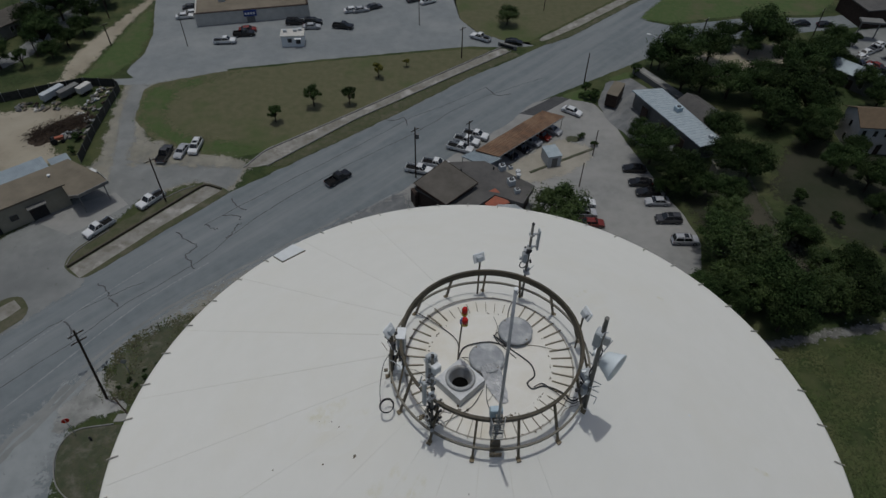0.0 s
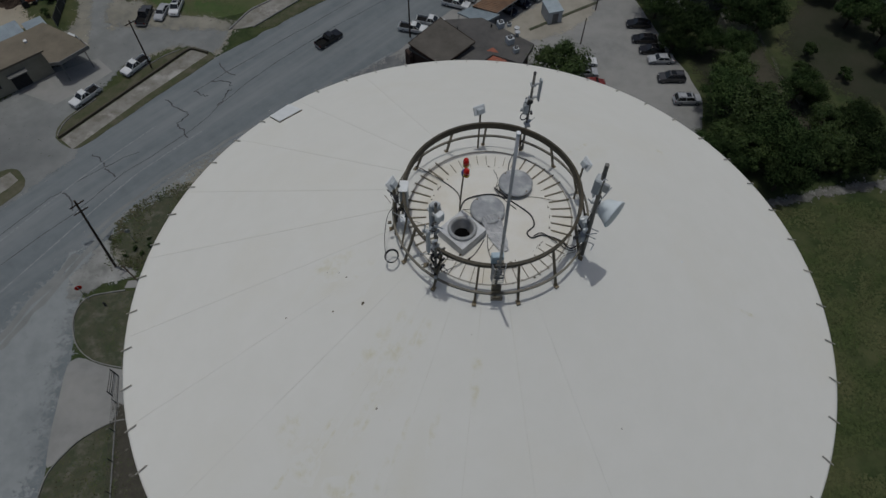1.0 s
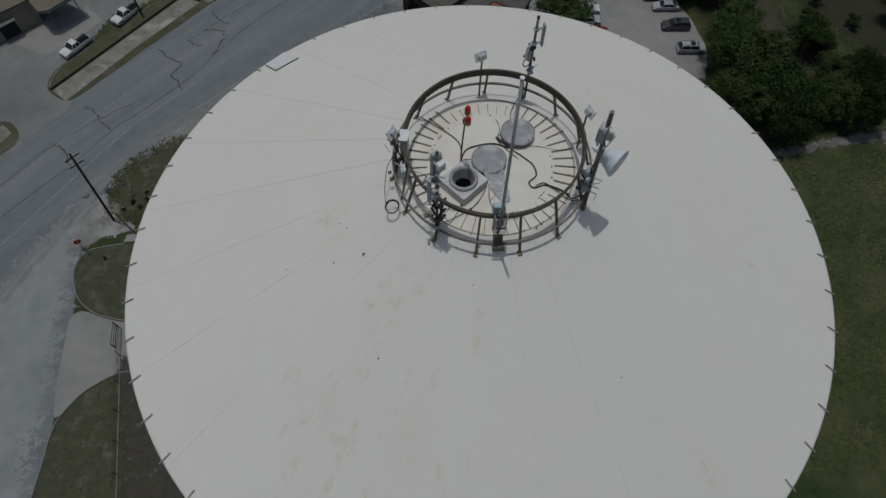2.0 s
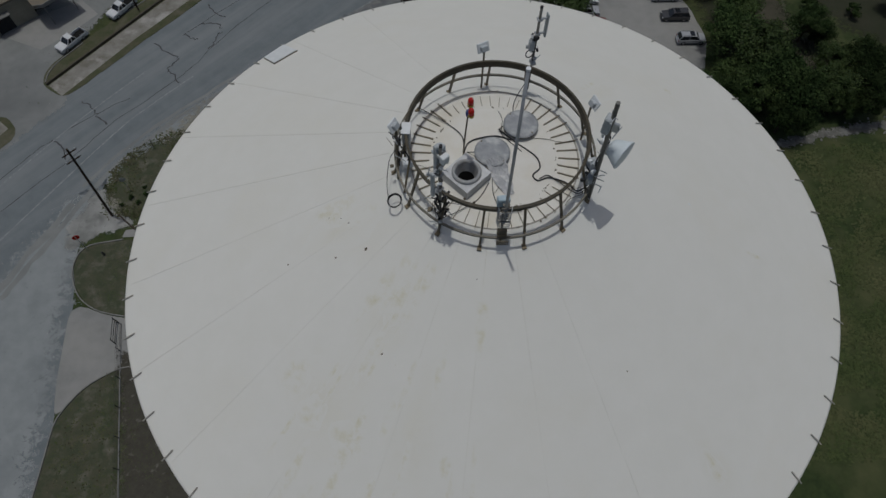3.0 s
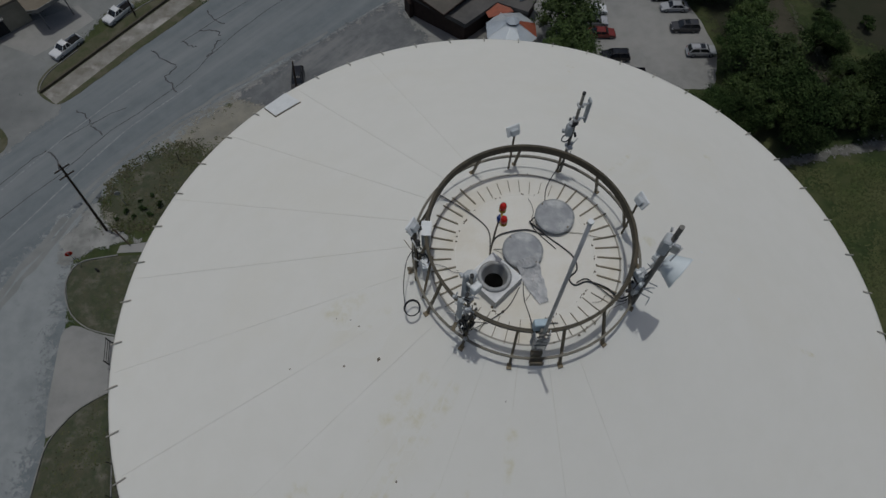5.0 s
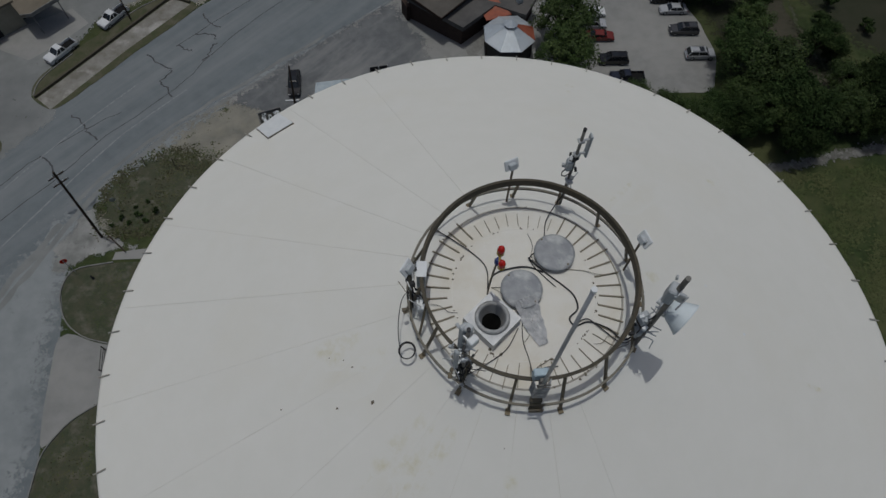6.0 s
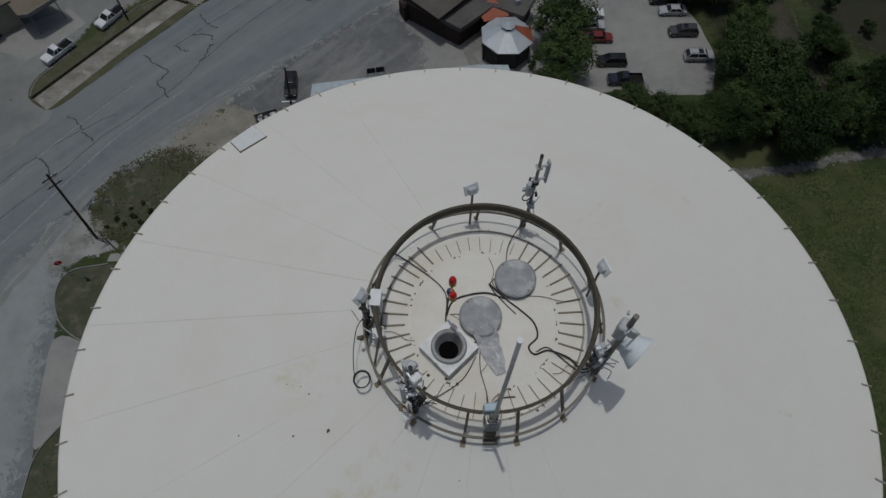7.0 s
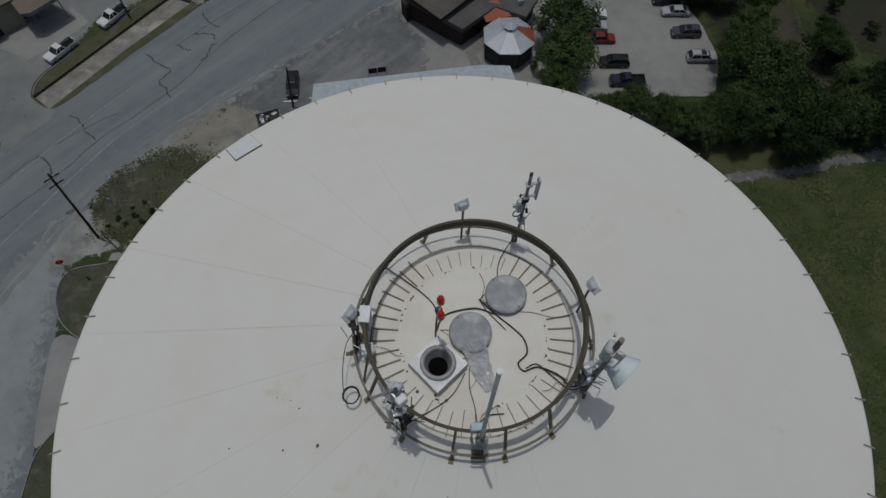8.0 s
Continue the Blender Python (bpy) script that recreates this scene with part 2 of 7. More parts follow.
M_PALEMETAL = mat("pale_blue_metal", (0.36, 0.41, 0.44), (0.28, 0.33, 0.36), 1.2, rough=0.5, metal=0.2)
M_RUSTROOF = mat("rusty_metal_roof", (0.165, 0.095, 0.058), (0.105, 0.068, 0.048), 0.7, (0.215, 0.14, 0.09), 0.25, rough=0.9, bump=0.2, bscale=8)
M_ORANGE = mat("orange_red_metal", (0.29, 0.085, 0.048), (0.22, 0.068, 0.04), 1.5, rough=0.6)
M_WALLWHITE = mat("pale_wall", (0.50, 0.49, 0.46), (0.43, 0.42, 0.39), 0.8, rough=0.9)
M_WALLGREY = mat("grey_wall", (0.17, 0.17, 0.165), (0.14, 0.14, 0.135), 0.8, rough=0.9)
M_BROWNROOF = mat("brown_shingle", (0.13, 0.095, 0.062), (0.105, 0.078, 0.052), 1.5, rough=0.95)
M_CREAM = mat("cream_roof", (0.40, 0.38, 0.30), (0.34, 0.32, 0.25), 1.0, rough=0.85)
M_GLASS = mat("dark_window_glass", (0.012, 0.014, 0.016), (0.02, 0.022, 0.025), 3.0, rough=0.06, spec=0.6)
M_TYRE = mat("tyre", (0.015, 0.015, 0.015), (0.025, 0.025, 0.025), 9.0, rough=0.85)
M_RIM = mat("wheel_rim", (0.35, 0.35, 0.36), (0.25, 0.25, 0.26), 9.0, rough=0.35, metal=0.8)
M_LAMPCLEAR = mat("headlamp", (0.6, 0.6, 0.6), (0.45, 0.45, 0.45), 20.0, rough=0.15)
M_LAMPRED = mat("tail_lamp", (0.25, 0.01, 0.01), (0.18, 0.01, 0.01), 20.0, rough=0.2)
M_BLUESIGN = mat("blue_sign", (0.02, 0.045, 0.2), (0.018, 0.04, 0.17), 4.0, rough=0.5)
M_FENCE = mat("fence_mesh_dark", (0.055, 0.055, 0.05), (0.035, 0.035, 0.032), 1.5, rough=0.9)


def paint(name, col):
    return mat(name, col, tuple(0.88 * v for v in col), 1.5, rough=0.22, spec=0.6)


# ---- mesh helpers ----
def part(name, bm, material, parent=None, label="", smooth=False):
    """Links a bmesh as one mesh object under a thing or a part."""
    me = bpy.data.meshes.new(name)
    bmesh.ops.recalc_face_normals(bm, faces=bm.faces)
    if smooth:
        for fc in bm.faces:
            fc.smooth = True
    bm.to_mesh(me)
    bm.free()
    me.materials.append(material)
    ob = new(name, me)
    if parent is not None:
        ob.parent = parent
    if label:
        tagged(ob, label)
    return ob


def shared(name, me, parent, m):
    """One more object on a mesh that is shared."""
    ob = new(name, me)
    ob.parent = parent
    ob.matrix_basis = m
    return ob


def thing(name, label, category, at=(0, 0, 0), rz=0.0, group="", kind=""):
    ob = new(name)
    ob.empty_display_size = 0.2
    ob.matrix_basis = pose(*at, 0, 0, rz)
    return tagged(ob, label, category, group, kind)


def box(bm, c, s, rz=0.0, bevel=0.0, m=None):
    mm = (m or Matrix()) @ pose(*c, 0, 0, rz) @ Matrix.Diagonal((*s, 1))
    geo = bmesh.ops.create_cube(bm, size=1.0, matrix=mm)
    if bevel:
        edges = list({e for v in geo["verts"] for e in v.link_edges})
        bmesh.ops.bevel(bm, geom=edges, offset=bevel, segments=1, affect="EDGES")
    return bm


def cyl(bm, p0, p1, r0, r1=None, seg=12, caps=True):
    p0, p1 = Vector(p0), Vector(p1)
    d = p1 - p0
    mm = Matrix.Translation((p0 + p1) / 2) @ d.to_track_quat("Z", "Y").to_matrix().to_4x4()
    bmesh.ops.create_cone(bm, cap_ends=caps, segments=seg, radius1=r0, radius2=r0 if r1 is None else r1, depth=d.length, matrix=mm)
    return bm


def lathe(bm, prof, seg=32, m=None, a0=0.0, a1=360.0):
    """Turns (r, z) pairs about z."""
    mm = m or Matrix()
    full = abs(a1 - a0) >= 360
    n = seg if full else seg + 1
    rings = []
    for r, z in prof:
        rings.append([bm.verts.new(mm @ Vector((r * math.cos(radians(a0 + (a1 - a0) * i / seg)), r * math.sin(radians(a0 + (a1 - a0) * i / seg)), z))) for i in range(n)])
    for one, two in zip(rings, rings[1:]):
        for i in range(seg):
            j = (i + 1) % n
            bm.faces.new((one[i], one[j], two[j], two[i]))
    return bm


def tube(bm, pts, r, seg=8, closed=False):
    """A round bar along points."""
    pts = [Vector(p) for p in pts]
    n = len(pts)
    rings = []
    for i, p in enumerate(pts):
        a = pts[(i - 1) % n] if closed or i else p
        b = pts[(i + 1) % n] if closed or i < n - 1 else p
        d = (b - a).normalized()
        s = d.cross(Vector((0, 0, 1)))
        s = s.normalized() if s.length > 1e-4 else Vector((1, 0, 0))
        u = s.cross(d)
        rings.append([bm.verts.new(p + r * (math.cos(2 * math.pi * k / seg) * s + math.sin(2 * math.pi * k / seg) * u)) for k in range(seg)])
    for i in range(n if closed else n - 1):
        one, two = rings[i], rings[(i + 1) % n]
        for k in range(seg):
            bm.faces.new((one[k], one[(k + 1) % seg], two[(k + 1) % seg], two[k]))
    if not closed:
        bm.faces.new(rings[0])
        bm.faces.new(rings[-1])
    return bm


def curve(pts, n=6):
    """Catmull-Rom through points."""
    v = [Vector(p) for p in pts]
    out = []
    for i in range(len(v) - 1):
        a, b, c, d = v[max(i - 1, 0)], v[i], v[i + 1], v[min(i + 2, len(v) - 1)]
        for k in range(n):
            t = k / n
            out.append(0.5 * ((2 * b) + (c - a) * t + (2 * a - 5 * b + 4 * c - d) * t * t + (3 * b - a - 3 * c + d) * t ** 3))
    out.append(v[-1])
    return out


def prism(bm, pts, z0, z1):
    """An upright prism over a plan outline; z1 may be a list, a height for each corner."""
    tops = z1 if isinstance(z1, (list, tuple)) else [z1] * len(pts)
    lo = [bm.verts.new((p[0], p[1], z0)) for p in pts]
    hi = [bm.verts.new((p[0], p[1], z)) for p, z in zip(pts, tops)]
    n = len(pts)
    bm.faces.new(hi)
    bm.faces.new(lo[::-1])
    for i in range(n):
        bm.faces.new((lo[i], lo[(i + 1) % n], hi[(i + 1) % n], hi[i]))
    return bm


def smooth_outline(pts, step=1.5, rough=0.0, seed=0):
    """Rounds a plan outline a little and roughens its edge."""
    n = len(pts)
    out = []
    for i in range(n):
        a, b = Vector((*pts[i][:2], 0)), Vector((*pts[(i + 1) % n][:2], 0))
        k = max(1, int((b - a).length / step))
        for j in range(k):
            p = a.lerp(b, j / k)
            out.append(p)
    for _ in range(2):
        out = [(out[i - 1] + 2 * out[i] + out[(i + 1) % len(out)]) / 4 for i in range(len(out))]
    if rough:
        out = [p + rough * Vector((noise.noise((p.x * 0.6, p.y * 0.6, seed)) + 0.5 * noise.noise((p.x * 2, p.y * 2, seed)), noise.noise((p.x * 0.6, p.y * 0.6, seed + 9.0)) + 0.5 * noise.noise((p.x * 2, p.y * 2, seed + 4.0)), 0)) for p in out]
    return out


def worn_edge(material):
    """A copy of a ground material that thins out in ragged spots where its attribute 'edge' falls to 0."""
    key = material.name + "_worn_edge"
    if key in bpy.data.materials:
        return bpy.data.materials[key]
    m = material.copy()
    m.name = key
    nt = m.node_tree
    edge = nt.nodes.new("ShaderNodeAttribute")
    edge.attribute_name = "edge"
    coord = nt.nodes.new("ShaderNodeTexCoord")
    n = nt.nodes.new("ShaderNodeTexNoise")
    n.inputs["Scale"].default_value = 1.1
    n.inputs["Detail"].default_value = 10.0
    n.inputs["Roughness"].default_value = 0.85
    wide = nt.nodes.new("ShaderNodeMapRange")
    wide.clamp = False
    wide.inputs["From Min"].default_value, wide.inputs["From Max"].default_value = 0.38, 0.62
    nt.links.new(coord.outputs["Object"], n.inputs["Vector"])
    add = nt.nodes.new("ShaderNodeMath")
    add.operation = "ADD"
    nt.links.new(edge.outputs["Fac"], add.inputs[0])
    nt.links.new(n.outputs["Fac"], wide.inputs["Value"])
    nt.links.new(wide.outputs[0], add.inputs[1])
    r = nt.nodes.new("ShaderNodeMapRange")
    r.inputs["From Min"].default_value, r.inputs["From Max"].default_value = 0.92, 1.0
    nt.links.new(add.outputs[0], r.inputs["Value"])
    clear = nt.nodes.new("ShaderNodeBsdfTransparent")
    mixer = nt.nodes.new("ShaderNodeMixShader")
    nt.links.new(r.outputs["Result"], mixer.inputs[0])
    nt.links.new(clear.outputs[0], mixer.inputs[1])
    nt.links.new(nt.nodes["Principled BSDF"].outputs[0], mixer.inputs[2])
    nt.links.new(mixer.outputs[0], nt.nodes["Material Output"].inputs["Surface"])
    return m


def patch(name, pts, z, material, label, category, rough=0.0, rounded=True, step=0.8, fade=0.0):
    """A sheet of paving or turf on the ground, with its edge as a real step, or thinning out over the width fade."""
    o = smooth_outline(pts, step, rough, len(name)) if rounded else pts
    if fade:
        q = np.array([(v.x, v.y) for v in o])
        nxt = np.roll(q, -1, axis=0)
        cell = 0.5 if fade < 2.5 else 1.0
        xs = np.arange(q[:, 0].min() - cell, q[:, 0].max() + 2 * cell, cell)
        ys = np.arange(q[:, 1].min() - cell, q[:, 1].max() + 2 * cell, cell)
        px, py = [g.ravel()[:, None] for g in np.meshgrid(xs, ys)]
        e = nxt - q
        t = np.clip(((px - q[:, 0]) * e[:, 0] + (py - q[:, 1]) * e[:, 1]) / np.maximum((e ** 2).sum(1), 1e-9), 0, 1)
        far = np.sqrt(((px - q[:, 0] - t * e[:, 0]) ** 2 + (py - q[:, 1] - t * e[:, 1]) ** 2).min(1))
        cross = ((q[:, 1] > py) != (nxt[:, 1] > py)) & (px < q[:, 0] + (py - q[:, 1]) * e[:, 0] / np.where(e[:, 1] == 0, 1e-9, e[:, 1]))
        far = np.where(cross.sum(1) % 2 == 1, far, -far).reshape(len(ys), len(xs))
        width = min(fade, 0.8 * far.max())
        bm = bmesh.new()
        lay = bm.verts.layers.float.new("edge")
        made = {}

        def corner(j, i):
            if (j, i) not in made:
                v = bm.verts.new((xs[i], ys[j], 0.01 + 0.35 * z))
                v[lay] = float(np.clip(0.25 + 0.75 * far[j, i] / width, 0, 1))
                made[(j, i)] = v
            return made[(j, i)]

        for j in range(len(ys) - 1):
            for i in range(len(xs) - 1):
                if far[j:j + 2, i:i + 2].max() > -0.3 * width:
                    bm.faces.new((corner(j, i), corner(j, i + 1), corner(j + 1, i + 1), corner(j + 1, i)))
        return tagged(part(name, bm, worn_edge(material)), label, category, kind="structure")
    bm = prism(bmesh.new(), o, -0.05, 0.01 + 0.35 * z)
    bmesh.ops.triangulate(bm, faces=[fc for fc in bm.faces if len(fc.verts) > 4])
    return tagged(part(name, bm, material), label, category, kind="structure")


def kerb(name, pts, label, w=0.13, h=0.16, closed=False, material=None):
    """A kerb along a line."""
    line = []
    for a, b in zip(pts, pts[1:]):
        a, b = Vector((*a, 0)), Vector((*b, 0))
        k = max(1, int((b - a).length / 0.8))
        line += [a.lerp(b, j / k) for j in range(k)]
    line.append(Vector((*pts[-1], 0)))
    for _ in range(2):
        line = [line[0]] + [(line[i - 1] + 2 * line[i] + line[i + 1]) / 4 for i in range(1, len(line) - 1)] + [line[-1]]
    bm = bmesh.new()
    prev = None
    for i, p in enumerate(line):
        d = (line[min(i + 1, len(line) - 1)] - line[max(i - 1, 0)]).normalized()
        s = Vector((-d.y, d.x, 0)) * w / 2
        cur = [bm.verts.new(q) for q in (p + s + Vector((0, 0, -0.05)), p + s + Vector((0, 0, h)), p - s + Vector((0, 0, h)), p - s + Vector((0, 0, -0.05)))]
        if prev:
            for k in range(3):
                bm.faces.new((prev[k], prev[k + 1], cur[k + 1], cur[k]))
        else:
            bm.faces.new(cur)
        prev = cur
    bm.faces.new(prev)
    return tagged(part(name, bm, material or M_KERB), label, "kerb", kind="structure")


def ribbon(bm, pts, w, z, jag=0.0, seed=0):
    """A thin strip laid along a line, its width uneven."""
    line = [Vector((*p[:2], 0)) for p in curve([(*p, 0) for p in pts], 6)]
    prev = None
    for i, p in enumerate(line):
        d = (line[min(i + 1, len(line) - 1)] - line[max(i - 1, 0)]).normalized()
        s = Vector((-d.y, d.x, 0))
        k = noise.noise((i * 0.9, seed, 3.0))
        q = p + s * jag * noise.noise((i * 0.5, seed, 7.0))
        ww = w * (1 + 0.6 * k) / 2
        cur = [bm.verts.new((q.x + s.x * ww, q.y + s.y * ww, z)), bm.verts.new((q.x - s.x * ww, q.y - s.y * ww, z))]
        if prev:
            bm.faces.new((prev[0], prev[1], cur[1], cur[0]))
        prev = cur
    return bm

# ---- ground, roads, paving ----
def build_ground():
    bm = bmesh.new()
    n = 40
    g = [[bm.verts.new(((i / n - 0.5) * 4000, (j / n - 0.5) * 4000, 0)) for i in range(n + 1)] for j in range(n + 1)]
    for j in range(n):
        for i in range(n):
            bm.faces.new((g[j][i], g[j][i + 1], g[j + 1][i + 1], g[j + 1][i]))
    tagged(part("ground", bm, M_GROUND), "rough green and straw-coloured grassland", "ground", kind="structure")


build_ground()
patch("road", [(-140, -50), (-100, -4), (-60, 42), (-51.9, 51), (-36.4, 69.4), (-28.5, 76.6), (-9.7, 93.6), (4.8, 107.9), (16, 116.8), (21, 121.5), (28.5, 126.4), (46.6, 144.4), (90, 188), (110, 188), (60, 141), (47, 135.2), (53, 132.6), (69.7, 136.8), (90.8, 138.4), (140, 150), (140, 143), (97, 133.5), (66.4, 126.5), (44.8, 117.8), (32, 108.7), (16.2, 97.6), (11.8, 91), (1, 80.6), (-7, 71), (-21, 58.6), (-32.5, 49), (-42.5, 38), (-45.2, 31), (-44.6, 26), (-43.4, 19), (-42.3, 10), (-42, 2), (-44, -60)],
      0.03, M_ASPHALT, "wide old grey asphalt road with tar-sealed cracks", "road", rough=0.25)
patch("road_dust", [(-60, -14), (-58, 10), (-52.5, 25), (-47.6, 34), (-45.0, 37), (-43.4, 33), (-44.4, 26), (-43.2, 19), (-42.4, 10), (-42.2, -14)], 0.036, M_DUST, "pale dust lying along a road edge", "road", rough=1.0, fade=3.0)
patch("shoulder_dust", [(-46, 34), (-40, 43.5), (-30, 53), (-19, 62.6), (-16, 62), (-24, 54), (-32, 47), (-40, 37)], 0.036, M_DUST, "pale dust lying along a road edge", "road", rough=0.8, fade=2.0)
patch("store_parking_lot", [(-63, 104.2), (-45.5, 109.6), (-27, 114), (5, 121), (12.5, 120.8), (20, 121.6), (12.9, 124), (6.7, 128), (3.1, 134), (2, 142), (0, 175), (-75, 175), (-71, 141), (-66, 124), (-65, 115), (-66.5, 108)],
      0.045, M_STREET, "broad faded asphalt parking lot", "parking lot", rough=0.2)
patch("side_street", [(-120, 84), (-86, 96), (-81, 99.5), (-68, 102.6), (-60, 102.6), (-45, 109), (-50, 110.5), (-63.5, 105.3), (-74, 103.9), (-87, 98.3), (-120, 88)], 0.055, M_STREET, "narrow worn asphalt side street", "road", rough=0.1)
patch("driveway_dirt", [(-65, 104), (-57.6, 103), (-57.0, 91.6), (-54.5, 85), (-49, 81), (-38, 80.5), (-33.6, 76.6), (-35.6, 69.6), (-42, 72.4), (-50, 67), (-56, 70), (-63, 66), (-66, 70), (-61, 78), (-62.6, 86), (-64.2, 94.4)], 0.05, M_TANGRAVEL, "dusty tan ground along a driveway", "verge", rough=0.8, fade=1.2)
patch("yard_driveway", [(-64, 103), (-59.6, 103), (-58.7, 91.6), (-56, 84), (-50, 79.5), (-38, 79), (-34.5, 76), (-36.2, 70.2), (-42, 73), (-50, 68), (-53, 58.6), (-53.0, 54), (-51.4, 49.2), (-57.4, 41.8), (-98.6, -6), (-110, -10), (-110, 30), (-69, 57), (-63, 65), (-57, 72), (-58, 77), (-60.3, 85.3), (-62.4, 94.4)],
      0.06, M_LOT, "pale worn driveway of dusty asphalt", "driveway", rough=0.4, fade=0.9)
patch("concrete_apron", [(-64, 62.0), (-60.3, 66.2), (-54.5, 69.6), (-51.4, 66.6), (-54.6, 62.6), (-58, 59.4)], 0.08, M_CONC, "pale concrete apron before a garage", "paving", rounded=False)
patch("restaurant_lot", [(-22, 58.2), (-7, 71.4), (1, 81), (11.8, 91.2), (16.4, 98), (22, 101), (29.2, 98.6), (31.8, 91.4), (33.2, 85), (35.4, 76.5), (37.0, 69.6), (38.2, 66.9), (38.6, 64.4), (39.5, 60), (37.6, 53.3), (37.0, 53.1), (18, 52.8), (8, 50), (-18, 48), (-28, 49.5), (-30, 51.5)],
      0.07, M_CONC, "pale dusty concrete parking lot", "parking lot", rough=0.15)
patch("concrete_lot", [(16.5, 97.4), (22, 100), (28.6, 98), (31.2, 91.4), (32.6, 85), (35.1, 76.5), (36.7, 69.6), (37.9, 66.9), (38.3, 64.4), (39.2, 60), (37.3, 53.9), (36.8, 53.6), (18, 53.4), (14.5, 62), (15.5, 70), (19, 84)],
      0.085, M_CONC, "pale concrete customer parking lot", "parking lot", rough=0.05)
patch("dark_lot", [(-29.5, 51.6), (-20.6, 60.4), (-7, 71.6), (-5, 66.4), (-1.9, 62.6), (-2.2, 57), (-4, 52), (-18, 49), (-24.5, 49.4)], 0.105, M_DARKLOT, "stained patched dark asphalt lot", "parking lot", rough=0.6, fade=1.6)
patch("entry_slab", [(-2.1, 62.2), (3.0, 61.6), (4.5, 57.6), (-2.2, 57.4)], 0.10, M_CONC, "concrete entry slab", "paving", rounded=False)
patch("footpath", [(3.2, 61.6), (6.4, 64.4), (7.2, 63.6), (4.9, 60.4), (6.0, 57.6), (4.4, 57.4)], 0.13, M_KERB, "pale concrete footpath", "footpath", rounded=False)
patch("fresh_patch", [(14.0, 94.6), (21.6, 101.0), (24.6, 100.2), (17.6, 93.8)], 0.095, M_FRESH, "fresh black asphalt patch", "road", rounded=False)
patch("gravel_shoulder", [(-44.2, 32), (-42.0, 38.6), (-33.6, 48.8), (-28.5, 53.0), (-23.0, 51.8), (-19, 47), (-23, 40), (-30, 36), (-38, 34), (-41, 30)], 0.10, M_TANGRAVEL, "dusty tan gravel shoulder", "road shoulder", rough=0.7, fade=3.2)
patch("shoulder_scrub", [(-42.9, 36.8), (-41.6, 39.4), (-38.6, 42.6), (-34.6, 44), (-30, 43), (-26, 38), (-30, 33), (-37, 31.4), (-40.4, 31.6), (-42.4, 33.6)], 0.14, M_BROWN, "scrubby brown and green verge", "verge", rough=0.9, fade=1.6)
patch("pale_corner", [(-46.4, 25.5), (-46.6, 30), (-45.0, 33.6), (-43.2, 36), (-42.2, 33), (-40.6, 31), (-38.2, 30.6), (-36, 30), (-38.6, 29.3), (-44.0, 27.9), (-44.9, 26)], 0.105, M_GRAVEL, "dusty pale gravel corner under a pole", "road shoulder", rough=0.9, fade=0.7)
patch("tower_yard", [(-30, 47), (-18, 52.5), (8, 57), (30, 50), (34, 30), (28, -30), (-20, -30), (-30, 10), (-26, 36)], 0.05, M_TANGRAVEL, "gravel yard below the water tower", "yard", rough=0.5, fade=1.2)
patch("sidewalk", [(-39.4, 29.0), (-25, 31), (-25, 28.6), (-39.6, 28.0)], 0.15, M_CONC, "concrete pavement strip", "pavement", rounded=False)
patch("street_verge", [(-25, 28.2), (-39.4, 27.6), (-44.0, 26.8), (-44.6, 25.0), (-44.4, 23), (-43.0, 20.2), (-40.8, 18.5), (-37.6, 17.7), (-25, 17)], 0.16, M_BROWN, "patchy brown and green street verge", "verge", rough=0.05, step=0.8)
kerb("verge_kerb", [(-39.4, 27.7), (-44.0, 26.9), (-44.7, 25.0), (-44.5, 23), (-43.1, 20.1), (-40.8, 18.4), (-37.6, 17.6), (-25, 16.9)], "rounded pale concrete kerb of a verge")
patch("concrete_driveway", [(-43.6, 18.6), (-42.6, 19.4), (-40.6, 18.2), (-37.4, 17.4), (-20, 16.5), (-20, 12), (-36.2, 11.8), (-39.8, 9.5), (-42.2, 6), (-42.9, 10)], 0.075, M_CONC, "smooth pale concrete driveway entrance", "driveway", step=0.8)
patch("brown_verge", [(-20, 11.7), (-36.3, 11.5), (-39.7, 9.3), (-41.9, 6.1), (-42.0, 0.6), (-42.4, -8), (-43, -50), (-20, -50)], 0.16, M_BROWN, "dry mottled brown verge", "verge", rough=0.05, step=0.8)
patch("fence_soil", [(-37.2, 13.4), (-35.2, 6.4), (-33.4, -2), (-31, -14), (-20, -14), (-20, 13.4)], 0.24, M_SOIL, "dark bare soil strewn with pale stones", "soil", rough=0.3, fade=1.0)
kerb("driveway_kerb", [(-20, 11.8), (-36.3, 11.6), (-39.8, 9.4), (-42.0, 6.1), (-42.1, 0.6), (-42.5, -8), (-43.1, -50)], "curved pale concrete kerb of a driveway")
patch("track", [(30, 38.2), (38, 39.2), (45.6, 40.0), (53, 41.8), (60, 42.6), (80, 46), (110, 50), (110, 52.5), (80, 48.4), (61, 44.8), (51, 43.2), (46, 41.8), (38, 40.8), (30, 40)], 0.05, M_TRACK, "pale stony dirt track", "track", rough=0.6, fade=0.7)
